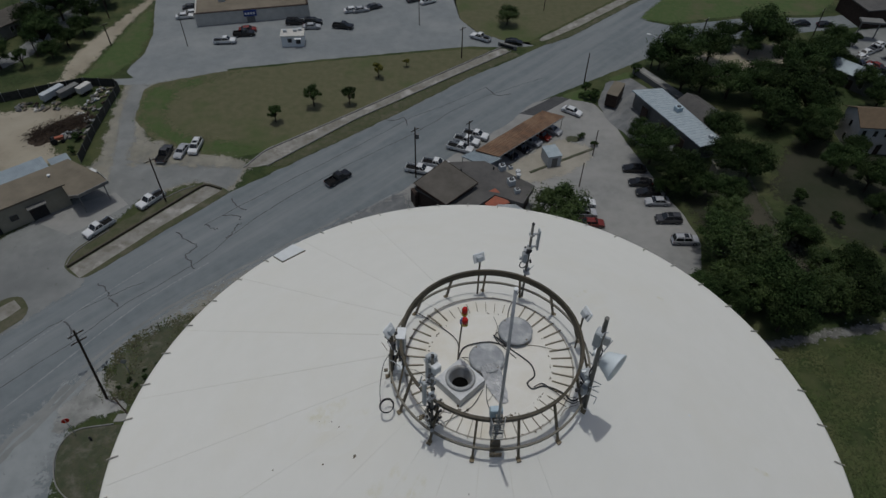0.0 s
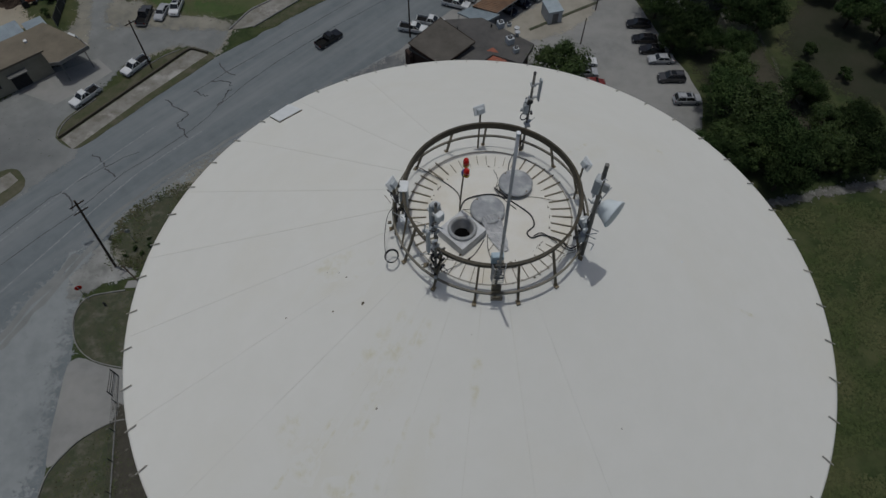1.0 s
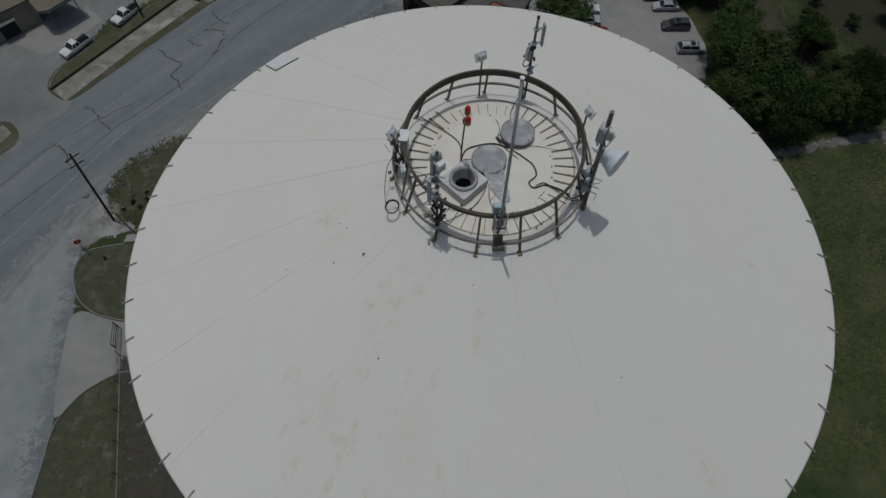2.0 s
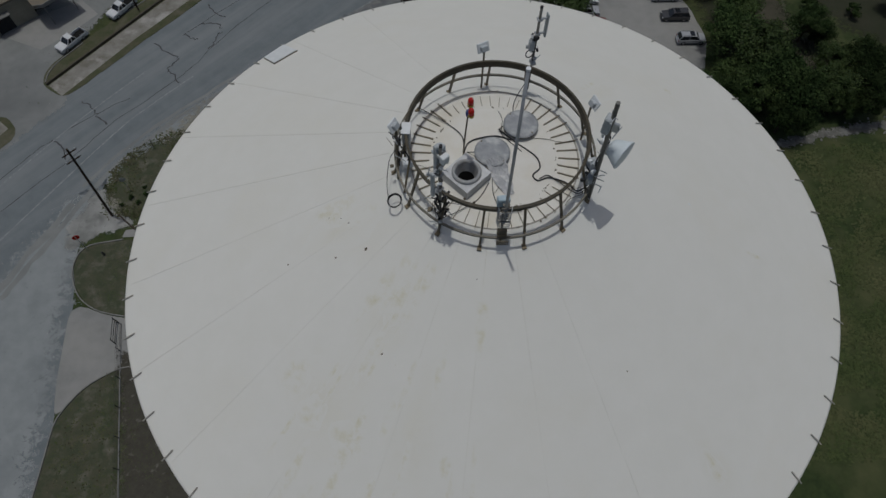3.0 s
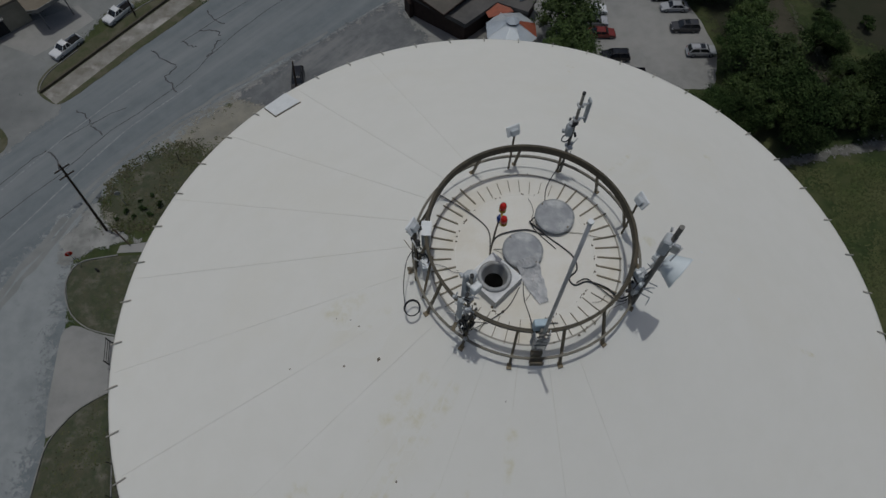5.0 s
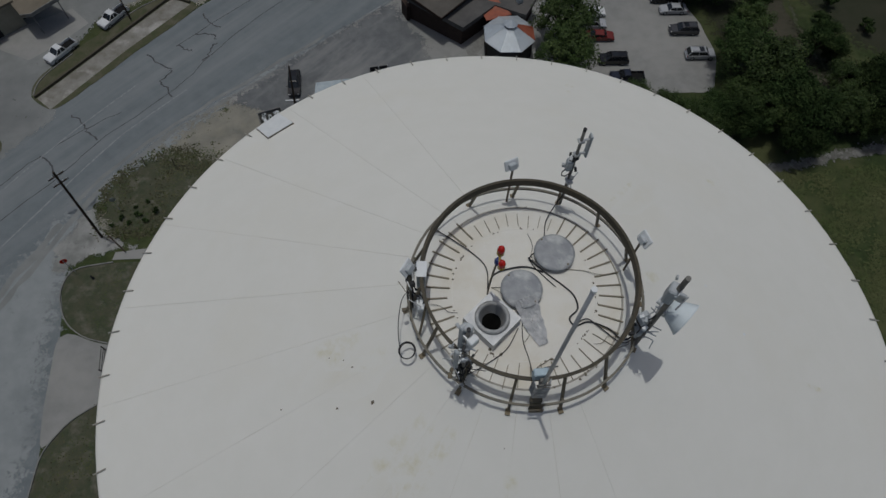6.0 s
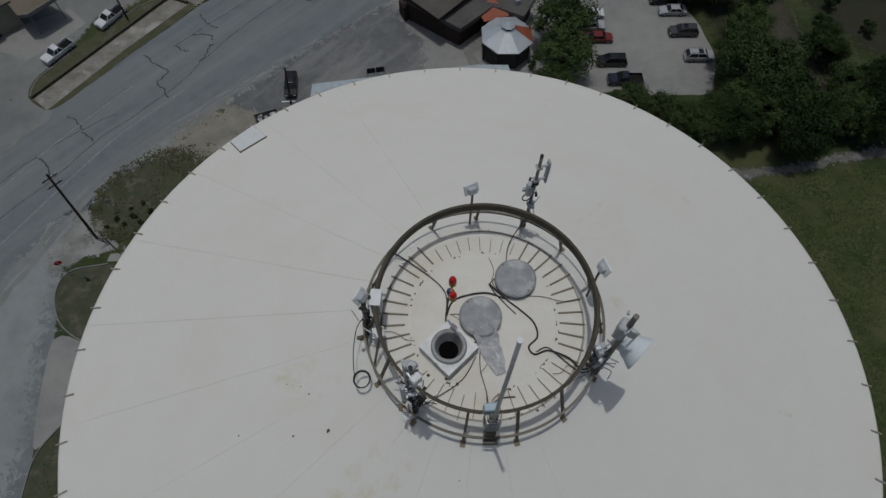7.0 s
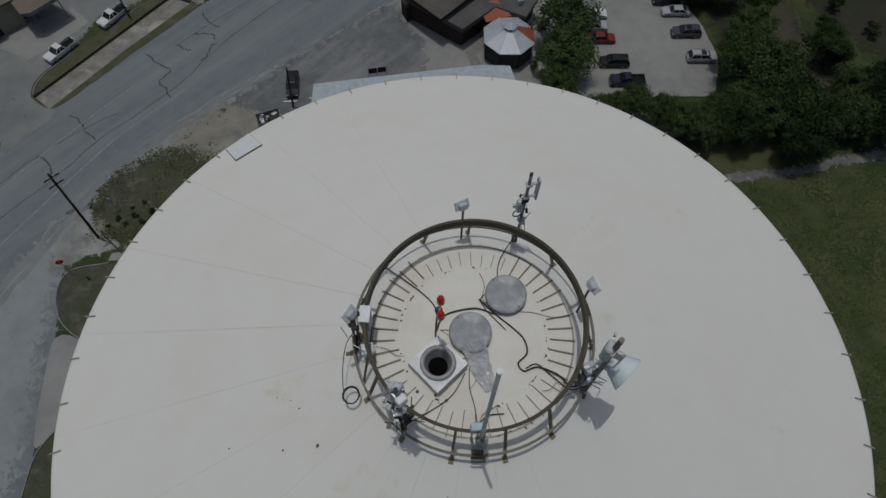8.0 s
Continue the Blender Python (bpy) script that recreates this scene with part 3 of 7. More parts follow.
# verge strip with drain beside the road
patch("strip_grass", [(-56.0, 52.6), (-56.3, 54.6), (-55.4, 57.0), (-52.4, 61.0), (-48.0, 66.2), (-44.0, 70.7), (-41.4, 72.0), (-37.4, 71.2), (-35.8, 70.3), (-39.2, 65.8), (-43.3, 61.2), (-47.4, 56.0), (-50.4, 52.2), (-52.5, 50.2)], 0.15, M_STRIP, "narrow dull green grass strip between lanes", "verge", rough=0.15, step=0.8)
patch("drain_floor", [(-55.0, 52.5), (-46.6, 63.4), (-40.2, 71.6), (-37.4, 70.4), (-44.9, 61.2), (-52.7, 50.6)], 0.17, M_DRAIN, "stained concrete drain channel", "drain", rounded=False)
kerb("drain_wall", [(-55.3, 52.6), (-46.8, 63.6), (-40.4, 71.9), (-37.4, 70.7)], "low dark concrete drain wall", 0.3, 0.45, material=M_MUD)
kerb("strip_kerb", [(-55.6, 53.0), (-55.9, 54.4), (-55.0, 56.8), (-52.2, 60.6)], "pale kerb round a grass strip")
kerb("loop_kerb", [(-48.2, 65.9), (-44, 70.4), (-42.0, 71.6)], "pale kerb round a grass strip")
patch("corner_island", [(-72, 36), (-60.8, 47.2), (-59.2, 47.0), (-57.2, 45.2), (-57.0, 43.8), (-58.4, 41.6), (-68, 30)], 0.15, M_STRIP, "dull green grass strip beside the road", "verge", rough=0.15)
patch("corner_drain", [(-71, 35.4), (-60.0, 46.4), (-58.4, 45.0), (-59.4, 43.4), (-69.4, 33)], 0.17, M_DRAIN, "stained concrete drain channel", "drain", rounded=False)
# big lawn by the store
patch("big_lawn", [(-58.4, 90), (-60.4, 101), (-58.5, 103.6), (-45.8, 108.7), (-27.6, 113), (-10.9, 116.6), (5.1, 119.8), (10, 119.4), (-3.4, 107.6), (-16.4, 95.8), (-24.2, 88.8), (-32.3, 81.2), (-36.8, 79.4), (-45.9, 80.4), (-53.2, 84.5)], 0.12, M_LAWN, "large sun-dried brown lawn, green along its edge", "lawn", rough=0.3)
patch("lawn_green_edge", [(-58.2, 90), (-60.2, 100.6), (-58.3, 103.2), (-45.8, 108.2), (-40, 109.6), (-46, 105.5), (-53, 100), (-53.5, 92), (-48, 86), (-38, 84.5), (-34, 82.5), (-36.8, 79.7), (-45.9, 80.7), (-53, 84.8)], 0.135, M_GREEN, "green watered edge of a lawn", "lawn", rough=0.9, fade=4.5)
patch("lawn_dirt", [(-57, 84), (-52, 84.6), (-46, 80.6), (-36, 79.8), (-33, 77.5), (-36, 76.2), (-46, 76.4), (-56, 77)], 0.14, M_TANGRAVEL, "bare dusty verge where cars park", "verge", rough=1.3, fade=1.6)
patch("lawn_drain", [(-35.0, 76.4), (-32.4, 81.4), (-24.2, 88.4), (-16.4, 95.3), (-3.4, 107), (12.2, 120.6), (14.2, 119.2), (-1.1, 106), (-17.5, 91.7), (-31.2, 77.2)], 0.15, M_DRAIN, "long stained concrete drain strip", "drain", rough=0.2)
patch("road_verge", [(-31.0, 76.9), (-17.4, 91.3), (-1, 105.6), (14.2, 119), (16.4, 117.6), (4.6, 107.7), (-9.9, 93.4), (-28.4, 76.7)], 0.13, M_STRIP, "narrow dry green verge", "verge", rough=0.25, fade=0.5)
kerb("drain_kerb", [(-35.0, 76.5), (-32.4, 81.5), (-24.2, 88.5), (-16.4, 95.4), (-3.4, 107.1), (12.2, 120.7)], "pale concrete edge of a drain strip", 0.25, 0.22)
kerb("drain_kerb_low", [(-31.2, 77.1), (-17.5, 91.6), (-1.1, 105.9), (14.2, 119.1)], "pale concrete edge of a drain strip", 0.22, 0.2)
patch("far_lawn", [(1.5, 160), (2.3, 143), (3.1, 134.2), (6.7, 128), (12.9, 123.9), (18.5, 123.2), (22.4, 127.2), (37.8, 142.2), (55, 160)], 0.12, M_LAWN, "dry brown-green lawn in a road corner", "lawn", rough=0.3)
patch("far_drain", [(20.4, 124.4), (28, 131.8), (37.5, 141), (50, 153), (53, 153), (40, 140.2), (29, 129.6), (21.4, 123.4)], 0.14, M_DRAIN, "pale concrete drain strip", "drain", rough=0.2)
patch("far_verge", [(21.6, 123.2), (29.2, 129.4), (40.2, 140), (53, 152.8), (56, 152), (46.4, 144.2), (28.4, 126.3), (22.5, 122)], 0.13, M_STRIP, "green verge beside the road", "verge", rough=0.2, fade=0.5)
patch("triangle_lawn", [(46, 135.8), (50.5, 142.8), (62, 156), (110, 158), (97, 146), (90.8, 139.2), (69.7, 137.8), (53, 133.4)], 0.12, M_GREEN, "dry green lawn in a road fork", "lawn", rough=0.3, fade=1)
# left: dirt strip and lawns
patch("dirt_strip", [(-81.5, 100.8), (-78.4, 103.6), (-80, 110), (-79.2, 119.8), (-76.4, 129), (-74.4, 138.4), (-73, 165), (-69, 165), (-70.8, 141), (-72.4, 130.6), (-73.6, 117.3), (-75.2, 104)], 0.08, M_DIRT, "bare tan dirt strip", "dirt strip", rough=1.2, fade=1.2)
patch("strip_lawn", [(-74.8, 104.2), (-73.6, 118.5), (-72.3, 133.5), (-70, 138), (-66.4, 124), (-65.4, 115), (-66.9, 108.6), (-69, 105.2)], 0.11, M_GREEN, "patchy green grass beside a dirt strip", "lawn", rough=0.5, fade=1.2)
patch("left_street", [(-110, 90), (-93, 106), (-88.6, 113), (-86, 126), (-84, 150), (-88, 150), (-91, 127), (-93, 116), (-97, 108.6), (-112, 96)], 0.06, M_LOT, "pale residential street under trees", "road", rough=0.2, fade=0.6)
patch("dirt_yard", [(-95, 86), (-84.4, 92.6), (-78.9, 94.8), (-68.9, 94.5), (-66.6, 90), (-70, 82), (-66.2, 78.6), (-68.4, 75.6), (-75.4, 72.5), (-90, 66)], 0.08, M_DIRT, "bare tan dirt storage yard", "yard", rough=1.0, fade=2)
patch("corner_bed", [(22.6, 101), (28.4, 104.6), (30.4, 101.2), (29.8, 98.4), (26, 99.6), (23.6, 100.1)], 0.16, M_GREEN, "small green planting bed at a driveway", "planting bed", rough=0.2)
patch("corner_bed_far", [(33.2, 107.8), (38.6, 111.2), (40.4, 109.4), (35, 107)], 0.16, M_GREEN, "small green planting bed at a driveway", "planting bed", rough=0.2)
patch("lot_bed", [(22.4, 87.8), (24.6, 87.6), (25.2, 85.6), (23.0, 85.0), (21.2, 86)], 0.14, M_BROWN, "weedy bed at the end of a carport", "planting bed", rough=0.2, fade=0.5)
patch("sandy_patch", [(9.6, 74.6), (10.6, 78.2), (14, 81.4), (20, 86.8), (24.4, 85.4), (27.2, 83.4), (24.6, 78.6), (19.8, 75.2), (14.4, 73.6)], 0.10, M_SAND, "bare sandy patch in a parking lot", "dirt patch", rough=0.5, fade=1)
kerb("bed_kerb", [(14.4, 76.4), (19.4, 79.4), (26.6, 83.6)], "broken weedy kerb line", 0.5, 0.14, material=M_BROWN)
patch("works_lot", [(31, 92), (29.8, 98.6), (33, 106.8), (38, 109.2), (44.4, 99.6), (49, 86), (44, 80), (36, 84)], 0.075, M_DARKLOT, "grey worn asphalt yard", "yard", rough=0.2)
# dark sheet painting the trees' shade on the ground between them
patch("tree_shade_lawn", [(40, 64), (38, 70), (45, 76), (52, 70), (58, 58), (70, 46), (50, 45), (42, 56)], 0.03, M_SHADEGRASS, "ground between trees, darkened for their shade", "verge", rough=1.0, fade=3)
patch("brown_slope", [(46.0, 77), (47.4, 70), (47.6, 66), (49.8, 59), (51.6, 53), (54.0, 52.4), (54.2, 56.6), (53.2, 62), (52.6, 66.4), (52.2, 71.2), (52, 79)], 0.08, M_SLOPE, "bare brown grassy slope between trees", "slope", rough=0.6, fade=1.2)
patch("foot_trail", [(51.8, 80), (52.2, 71), (52.7, 66), (53.2, 62), (54.2, 57), (54.3, 53.4), (54.8, 53.4), (54.8, 57.2), (53.8, 62.2), (53.2, 66.2), (52.8, 71.2), (52.5, 80)], 0.11, M_BROWN, "narrow worn trail along a slope", "path", rough=0.2, fade=0.5)
# lawn whose shade is painted into its dark colour
patch("creek_lawn", [(58, 80), (54, 72), (60, 62), (75, 50), (120, 60), (120, 86), (84, 84), (66, 90)], 0.04, M_SHADEGRASS, "green lawn behind trees, shade put into its colour", "lawn", rough=1.0, fade=3)
patch("far_right_lot", [(82, 112), (88, 124), (97, 132), (140, 142), (140, 104), (100, 100), (88, 106)], 0.06, M_LOT, "pale crowded parking lot", "parking lot", rough=0.3)
patch("tree_clearing", [(52, 116), (60, 122), (80, 126), (80, 120), (66, 112), (56, 108)], 0.05, M_DIRT, "bare clearing between trees", "dirt patch", rough=1.0, fade=1.5)


def build_road_marks():
    """Tar seams and cracks, and a worn edge line, each a thin strip."""
    road = bpy.data.objects["road"]
    seams = [
        [(-66, 17), (-54.2, 33.5), (-49.0, 39.6), (-45.3, 45.0), (-37.4, 53.5), (-35.5, 56.0), (-31.1, 62.8), (-25.4, 69.6), (-15.9, 79), (-6, 87.6), (2, 96), (10, 102), (20, 108)],
        [(-64, 27), (-55.8, 38.5), (-52.6, 42.4), (-47.4, 47.3), (-43.2, 50.1)],
        [(-38, 62), (-28, 72), (-15.9, 83.5), (-7.5, 92.0), (-1.1, 96.6), (8.1, 104.0)],
        [(-41.9, 60.4), (-38.6, 58.1), (-37.9, 57.3), (-38.9, 55.5), (-38.2, 54.5), (-36.9, 52.8)],
        [(-35.4, 68.4), (-34, 66.6), (-32.3, 65.6)],
        [(-35.7, 64.3), (-33.5, 64.3), (-32.4, 63.4)],
        [(-32.2, 62.6), (-33.1, 61.8), (-33.1, 60.2), (-34.0, 59.4)],
        [(-49.7, 49.7), (-47.5, 47.8), (-46.9, 46.9), (-45.4, 45.5)],
        [(-37.8, 62.3), (-36.6, 61.4), (-35.6, 61.2)],
        [(-52.1, 43.0), (-50.4, 41.8), (-49.4, 39.8)],
        [(-12, 92), (-10, 91.6), (-8, 92.6), (-7.5, 90)],
        [(8, 104), (10, 101), (13, 101.6)],
    ]
    for i, s in enumerate(seams):
        part("tar_seam", ribbon(bmesh.new(), s, 0.10 if i < 3 else 0.2, 0.026, 0.45 if i > 2 else 0.3, i * 3.1), M_CRACK, road)
    for i, (s, w) in enumerate((([(-52, 20), (-49.0, 26), (-44.2, 36.2), (-37.4, 45.0), (-28.4, 53.0), (-21.6, 58.8), (-9, 69.6)], 0.7), ([(-46.2, 35.4), (-38.6, 45.2), (-29.6, 53.4), (-17, 64)], 0.45), ([(-56, 14), (-51, 24), (-47, 33)], 0.9))):
        part("dusty_streak", ribbon(bmesh.new(), s, w, 0.024, 0.4, i * 2.3), M_LOT, road)
    for i, s in enumerate(([(-58, 22), (-44.5, 43.3), (-40.2, 48.7), (-35.2, 54.0)], [(-43.4, 37.2), (-32.4, 50), (-21, 59.6), (-8, 71)], [(-60, 31), (-50, 45.4), (-42, 55)])):
        part("worn_line", ribbon(bmesh.new(), s, 0.2, 0.027, 0.05, i * 5.0), M_LINE, road)


build_road_marks()

# ---- water tower ----
DECK, RIM_Z, RIM_R, CROWN_R = 54.0, 48.64, 12.14, 2.32
RIM_SHIFT = 0.43  # the crown sits a little off the middle of the tank


def out_on_cone(r):
    return max(0.0, (r - CROWN_R) / (RIM_R - CROWN_R))


def roof_z(r):
    return DECK + (RIM_Z - DECK) * out_on_cone(r)


def on_roof(r, deg, lift=0.0):
    return (r * math.cos(radians(deg)), r * math.sin(radians(deg)) + RIM_SHIFT * out_on_cone(r), roof_z(r) + lift)


def roof_z_at(x, y):
    r = math.hypot(x, y)
    for _ in range(5):
        r = math.hypot(x, y - RIM_SHIFT * out_on_cone(r))
    return roof_z(r)


def build_tower():
    tower = thing("water_tower", "cream-painted steel water tower with a shallow cone roof", "water tower")
    bm = lathe(bmesh.new(), [(CROWN_R, DECK), (5, roof_z(5)), (8, roof_z(8)), (RIM_R - 0.06, RIM_Z + 0.03), (RIM_R, RIM_Z), (RIM_R - 0.02, RIM_Z - 0.12)], 180)
    for v in bm.verts:
        v.co.y += RIM_SHIFT * out_on_cone(min(RIM_R, math.hypot(v.co.x, v.co.y)))
    part("cone_roof", bm, M_ROOF, tower, "cream cone roof with faint weld seams", smooth=True)
    bm = lathe(bmesh.new(), [(0.001, DECK + 0.05), (1.62, DECK + 0.03), (1.66, DECK + 0.012), (CROWN_R, DECK - 0.004)], 96)
    part("crown_plate", bm, M_CROWN, tower, "worn cream crown plate in the railing", smooth=True)
    bm = lathe(bmesh.new(), [(RIM_R - 0.03, RIM_Z - 0.1), (RIM_R - 0.03, RIM_Z - 7), (RIM_R - 1.5, RIM_Z - 10.5), (RIM_R - 4.5, RIM_Z - 13.5), (5.2, RIM_Z - 16)], 120, Matrix.Translation((0, RIM_SHIFT, 0)))
    part("tank_shell", bm, M_ROOF, tower, smooth=True)
    bm = lathe(bmesh.new(), [(5.2, RIM_Z - 15.9), (5.0, 5), (5.4, 0.06)], 64, Matrix.Translation((0, RIM_SHIFT, 0)))
    part("pedestal", bm, M_CONC_TANK, tower, "fluted concrete pedestal", smooth=True)
    rng = random.Random(4)
    for i in range(24):
        a = 8.0 + i * 15.0
        if not 105 < a < 300:
            continue
        bm = bmesh.new()
        r0, r1 = 2.45, RIM_R - 0.15
        s = Vector((-math.sin(radians(a)), math.cos(radians(a)), 0)) * 0.0065
        prev = None
        for k in range(13):
            r = r0 + (r1 - r0) * k / 12
            p = Vector(on_roof(r, a, 0.004))
            cur = (bm.verts.new(p + s), bm.verts.new(p + Vector((0, 0, 0.006))), bm.verts.new(p - s))
            if prev:
                bm.faces.new((prev[0], prev[1], cur[1], cur[0]))
                bm.faces.new((prev[1], prev[2], cur[2], cur[1]))
            prev = cur
        part("weld_seam", bm, M_SEAM, tower)
    # rim brackets
    bm = box(bmesh.new(), (0, 0, 0), (0.50, 0.036, 0.036), 0, 0.006)
    first = part("rim_bracket", bm, M_BRACKET, tower)
    slope = math.degrees(math.atan2(DECK - RIM_Z, RIM_R - CROWN_R))
    for i in range(54):
        a = 30.2 + i * 360 / 54
        m = pose(*on_roof(RIM_R - 0.13, a, 0.045), 0, 0, a) @ pose(0, 0, 0, 0, slope, 0)
        if i:
            shared("rim_bracket", first.data, tower, m)
        else:
            first.matrix_basis = m
    # ribs on the crown: stout round the sides, short and thin on the far arc, slim towards the mast
    ribs = {kind: part("radial_rib", box(bmesh.new(), (0, 0, 0), size), M_RIB, tower) for kind, size in (("stout", (0.58, 0.032, 0.03)), ("short", (0.34, 0.014, 0.016)), ("slim", (0.56, 0.016, 0.02)))}
    used = set()
    for i in range(46):
        a = 4.0 + i * 360 / 46
        kind = "short" if 62 < a < 128 else "slim" if 215 < a < 325 else "stout"
        r = (1.9 if kind == "short" else 2.04) + rng.uniform(-0.05, 0.05)
        m = pose(r * math.cos(radians(a)), r * math.sin(radians(a)), DECK + 0.028, 0, 0, a + rng.uniform(-1.5, 1.5))
        if kind in used:
            shared("radial_rib", ribs[kind].data, tower, m)
        else:
            ribs[kind].matrix_basis = m
            used.add(kind)
    bm = lathe(bmesh.new(), [(2.27, DECK - 0.002), (2.28, DECK + 0.012), (2.305, DECK + 0.012), (2.315, DECK - 0.006)], 96)
    part("crown_weld", bm, M_BRACKET, tower)
    bm = lathe(bmesh.new(), [(1.655, DECK + 0.004), (1.665, DECK + 0.012), (1.675, DECK + 0.012), (1.685, DECK + 0.004)], 96)
    part("inner_weld", bm, M_SEAM, tower)
    for i in range(60):
        a = rng.uniform(0, 360)
        rr = rng.choice((1.68, 1.68, 1.7, 2.3)) + rng.gauss(0, 0.02)
        part("rust_spot", lathe(bmesh.new(), [(0.001, 0.006), (0.02, 0.004), (0.026, 0.0)], 7, Matrix.Translation((rr * math.cos(radians(a)), rr * math.sin(radians(a)), DECK + 0.012)) @ Matrix.Diagonal((rng.uniform(0.4, 1.3), rng.uniform(0.4, 1.3), 1, 1))), M_RUST, tower)
    # roof hatch plate near the rim
    plate = [(-8.48, 8.92), (-7.78, 9.66), (-7.02, 8.68), (-7.86, 8.08)]
    mid = Vector((sum(p[0] for p in plate) / 4, sum(p[1] for p in plate) / 4))
    # the first, slightly larger dark slab draws the shadow line under the plate
    for name, grow, lift, thick, m, label in (("hatch_frame", 1.04, 0.012, 0.03, M_POST, "dark rim painting the shadow line under the hatch plate"), ("roof_hatch", 1.0, 0.046, 0.035, M_WHITE, "flat white hatch plate near the rim")):
        bm = bmesh.new()
        tops = [mid + (Vector(p) - mid) * grow for p in plate]
        hi = [bm.verts.new((p.x, p.y, roof_z_at(p.x, p.y) + lift + thick)) for p in tops]
        lo = [bm.verts.new((p.x, p.y, roof_z_at(p.x, p.y) + lift - 0.02)) for p in tops]
        bm.faces.new(hi)
        bm.faces.new(lo[::-1])
        for i in range(4):
            bm.faces.new((hi[i], lo[i], lo[(i + 1) % 4], hi[(i + 1) % 4]))
        part(name, bm, m, tower, label)
    # stains and rust spots, each a thin irregular fleck
    spots = [(-3.52, -2.26, 0.06, M_RUST), (-4.39, -2.29, 0.035, M_RUST), (-5.86, -2.13, 0.03, M_RUST), (-4.03, -1.41, 0.03, M_RUST), (-4.26, -1.21, 0.02, M_RUST), (-4.63, -1.10, 0.02, M_RUST), (2.88, 9.53, 0.13, M_STAIN), (5.01, 0.77, 0.05, M_WHITE), (5.25, 0.75, 0.03, M_STAIN), (5.99, -0.39, 0.06, M_WHITE), (-2.75, -5.2, 0.05, M_STAIN), (-3.2, -4.7, 0.04, M_RUST), (-3.1, -4.9, 0.035, M_RUST), (-0.6, -3.4, 0.02, M_RUST), (3.4, -5.4, 0.025, M_RUST)]
    streaks = [(-4.0, -6.93, 0.5, 0.4), (-4.3, -7.3, 0.2, 0.35), (-2.7, -3.7, 0.32, 0.55), (-3.15, -3.35, 0.24, 0.5), (-2.35, -4.0, 0.16, 0.3), (5.96, -7.63, 0.16, 0.45), (-5.5, -5.17, 0.34, 0.5), (-5.06, -6.09, 0.3, 0.4), (-1.47, -7.57, 0.14, 0.35), (-2.96, -6.4, 0.14, 0.4), (-2.4, -5.6, 0.08, 0.7), (-3.3, -5.1, 0.06, 0.4), (3.02, 10.03, 0.13, 0.14), (8.3, -1.5, 0.06, 0.5), (6.9, 5.2, 0.16, 0.4), (3.2, 3.6, 0.08, 0.9), (3.25, 0.6, 0.16, 0.3), (-4.4, -0.9, 0.3, 0.7), (-3.5, -1.3, 0.2, 0.4)]

    def fleck(x, y, w, l, m, lift=0.006):
        """A thin irregular patch lying along the slope; its rings carry the attribute 'edge', 1 in the middle and 0 outside."""
        a = math.atan2(y, x)
        u, v = Vector((math.cos(a), math.sin(a), 0)), Vector((-math.sin(a), math.cos(a), 0))
        bm = bmesh.new()
        lay = bm.verts.layers.float.new("edge")
        rings = []
        for q in (0.02, 0.35, 0.7, 1.0):
            ring = []
            for j in range(16):
                t = 2 * math.pi * j / 16
                k = q * (1 + 0.55 * noise.noise((math.cos(t) * 1.3 + x, math.sin(t) * 1.3 + y, 2.0)))
                p = Vector((x, y, 0)) + u * l * k * math.cos(t) + v * w * k * math.sin(t)
                vert = bm.verts.new((p.x, p.y, roof_z_at(p.x, p.y) + lift + 0.002 * (len(tower.children) % 3)))
                vert[lay] = 1 - q
                ring.append(vert)
            rings.append(ring)
        bm.faces.new(rings[0])
        for one, two in zip(rings, rings[1:]):
            for j in range(16):
                bm.faces.new((one[j], one[(j + 1) % 16], two[(j + 1) % 16], two[j]))
        part("rust_spot" if m is M_RUST else "stain", bm, m, tower)

    for x, y, w, l in ((-3.0, -4.2, 0.9, 1.5), (-4.6, -6.2, 1.3, 2.0), (-2.3, -6.8, 0.8, 2.0), (-4.2, -1.5, 0.7, 1.2), (5.9, -7.4, 0.5, 1.2), (3.6, 3.4, 0.4, 1.2)):
        fleck(x, y, w, l, M_HAZE, 0.002)
    for x, y, w, m in spots:
        fleck(x, y, w * 0.65, w * 0.8, m)
    for x, y, w, l in streaks:
        fleck(x, y, w * 1.3, l * 1.2, M_STAIN)
    for k in range(34):
        a = radians(rng.gauss(244, 15))
        r = rng.uniform(3.6, 10.6)
        fleck(r * math.cos(a), r * math.sin(a), rng.uniform(0.06, 0.2), rng.uniform(0.3, 1.0), M_STAIN)


build_tower()


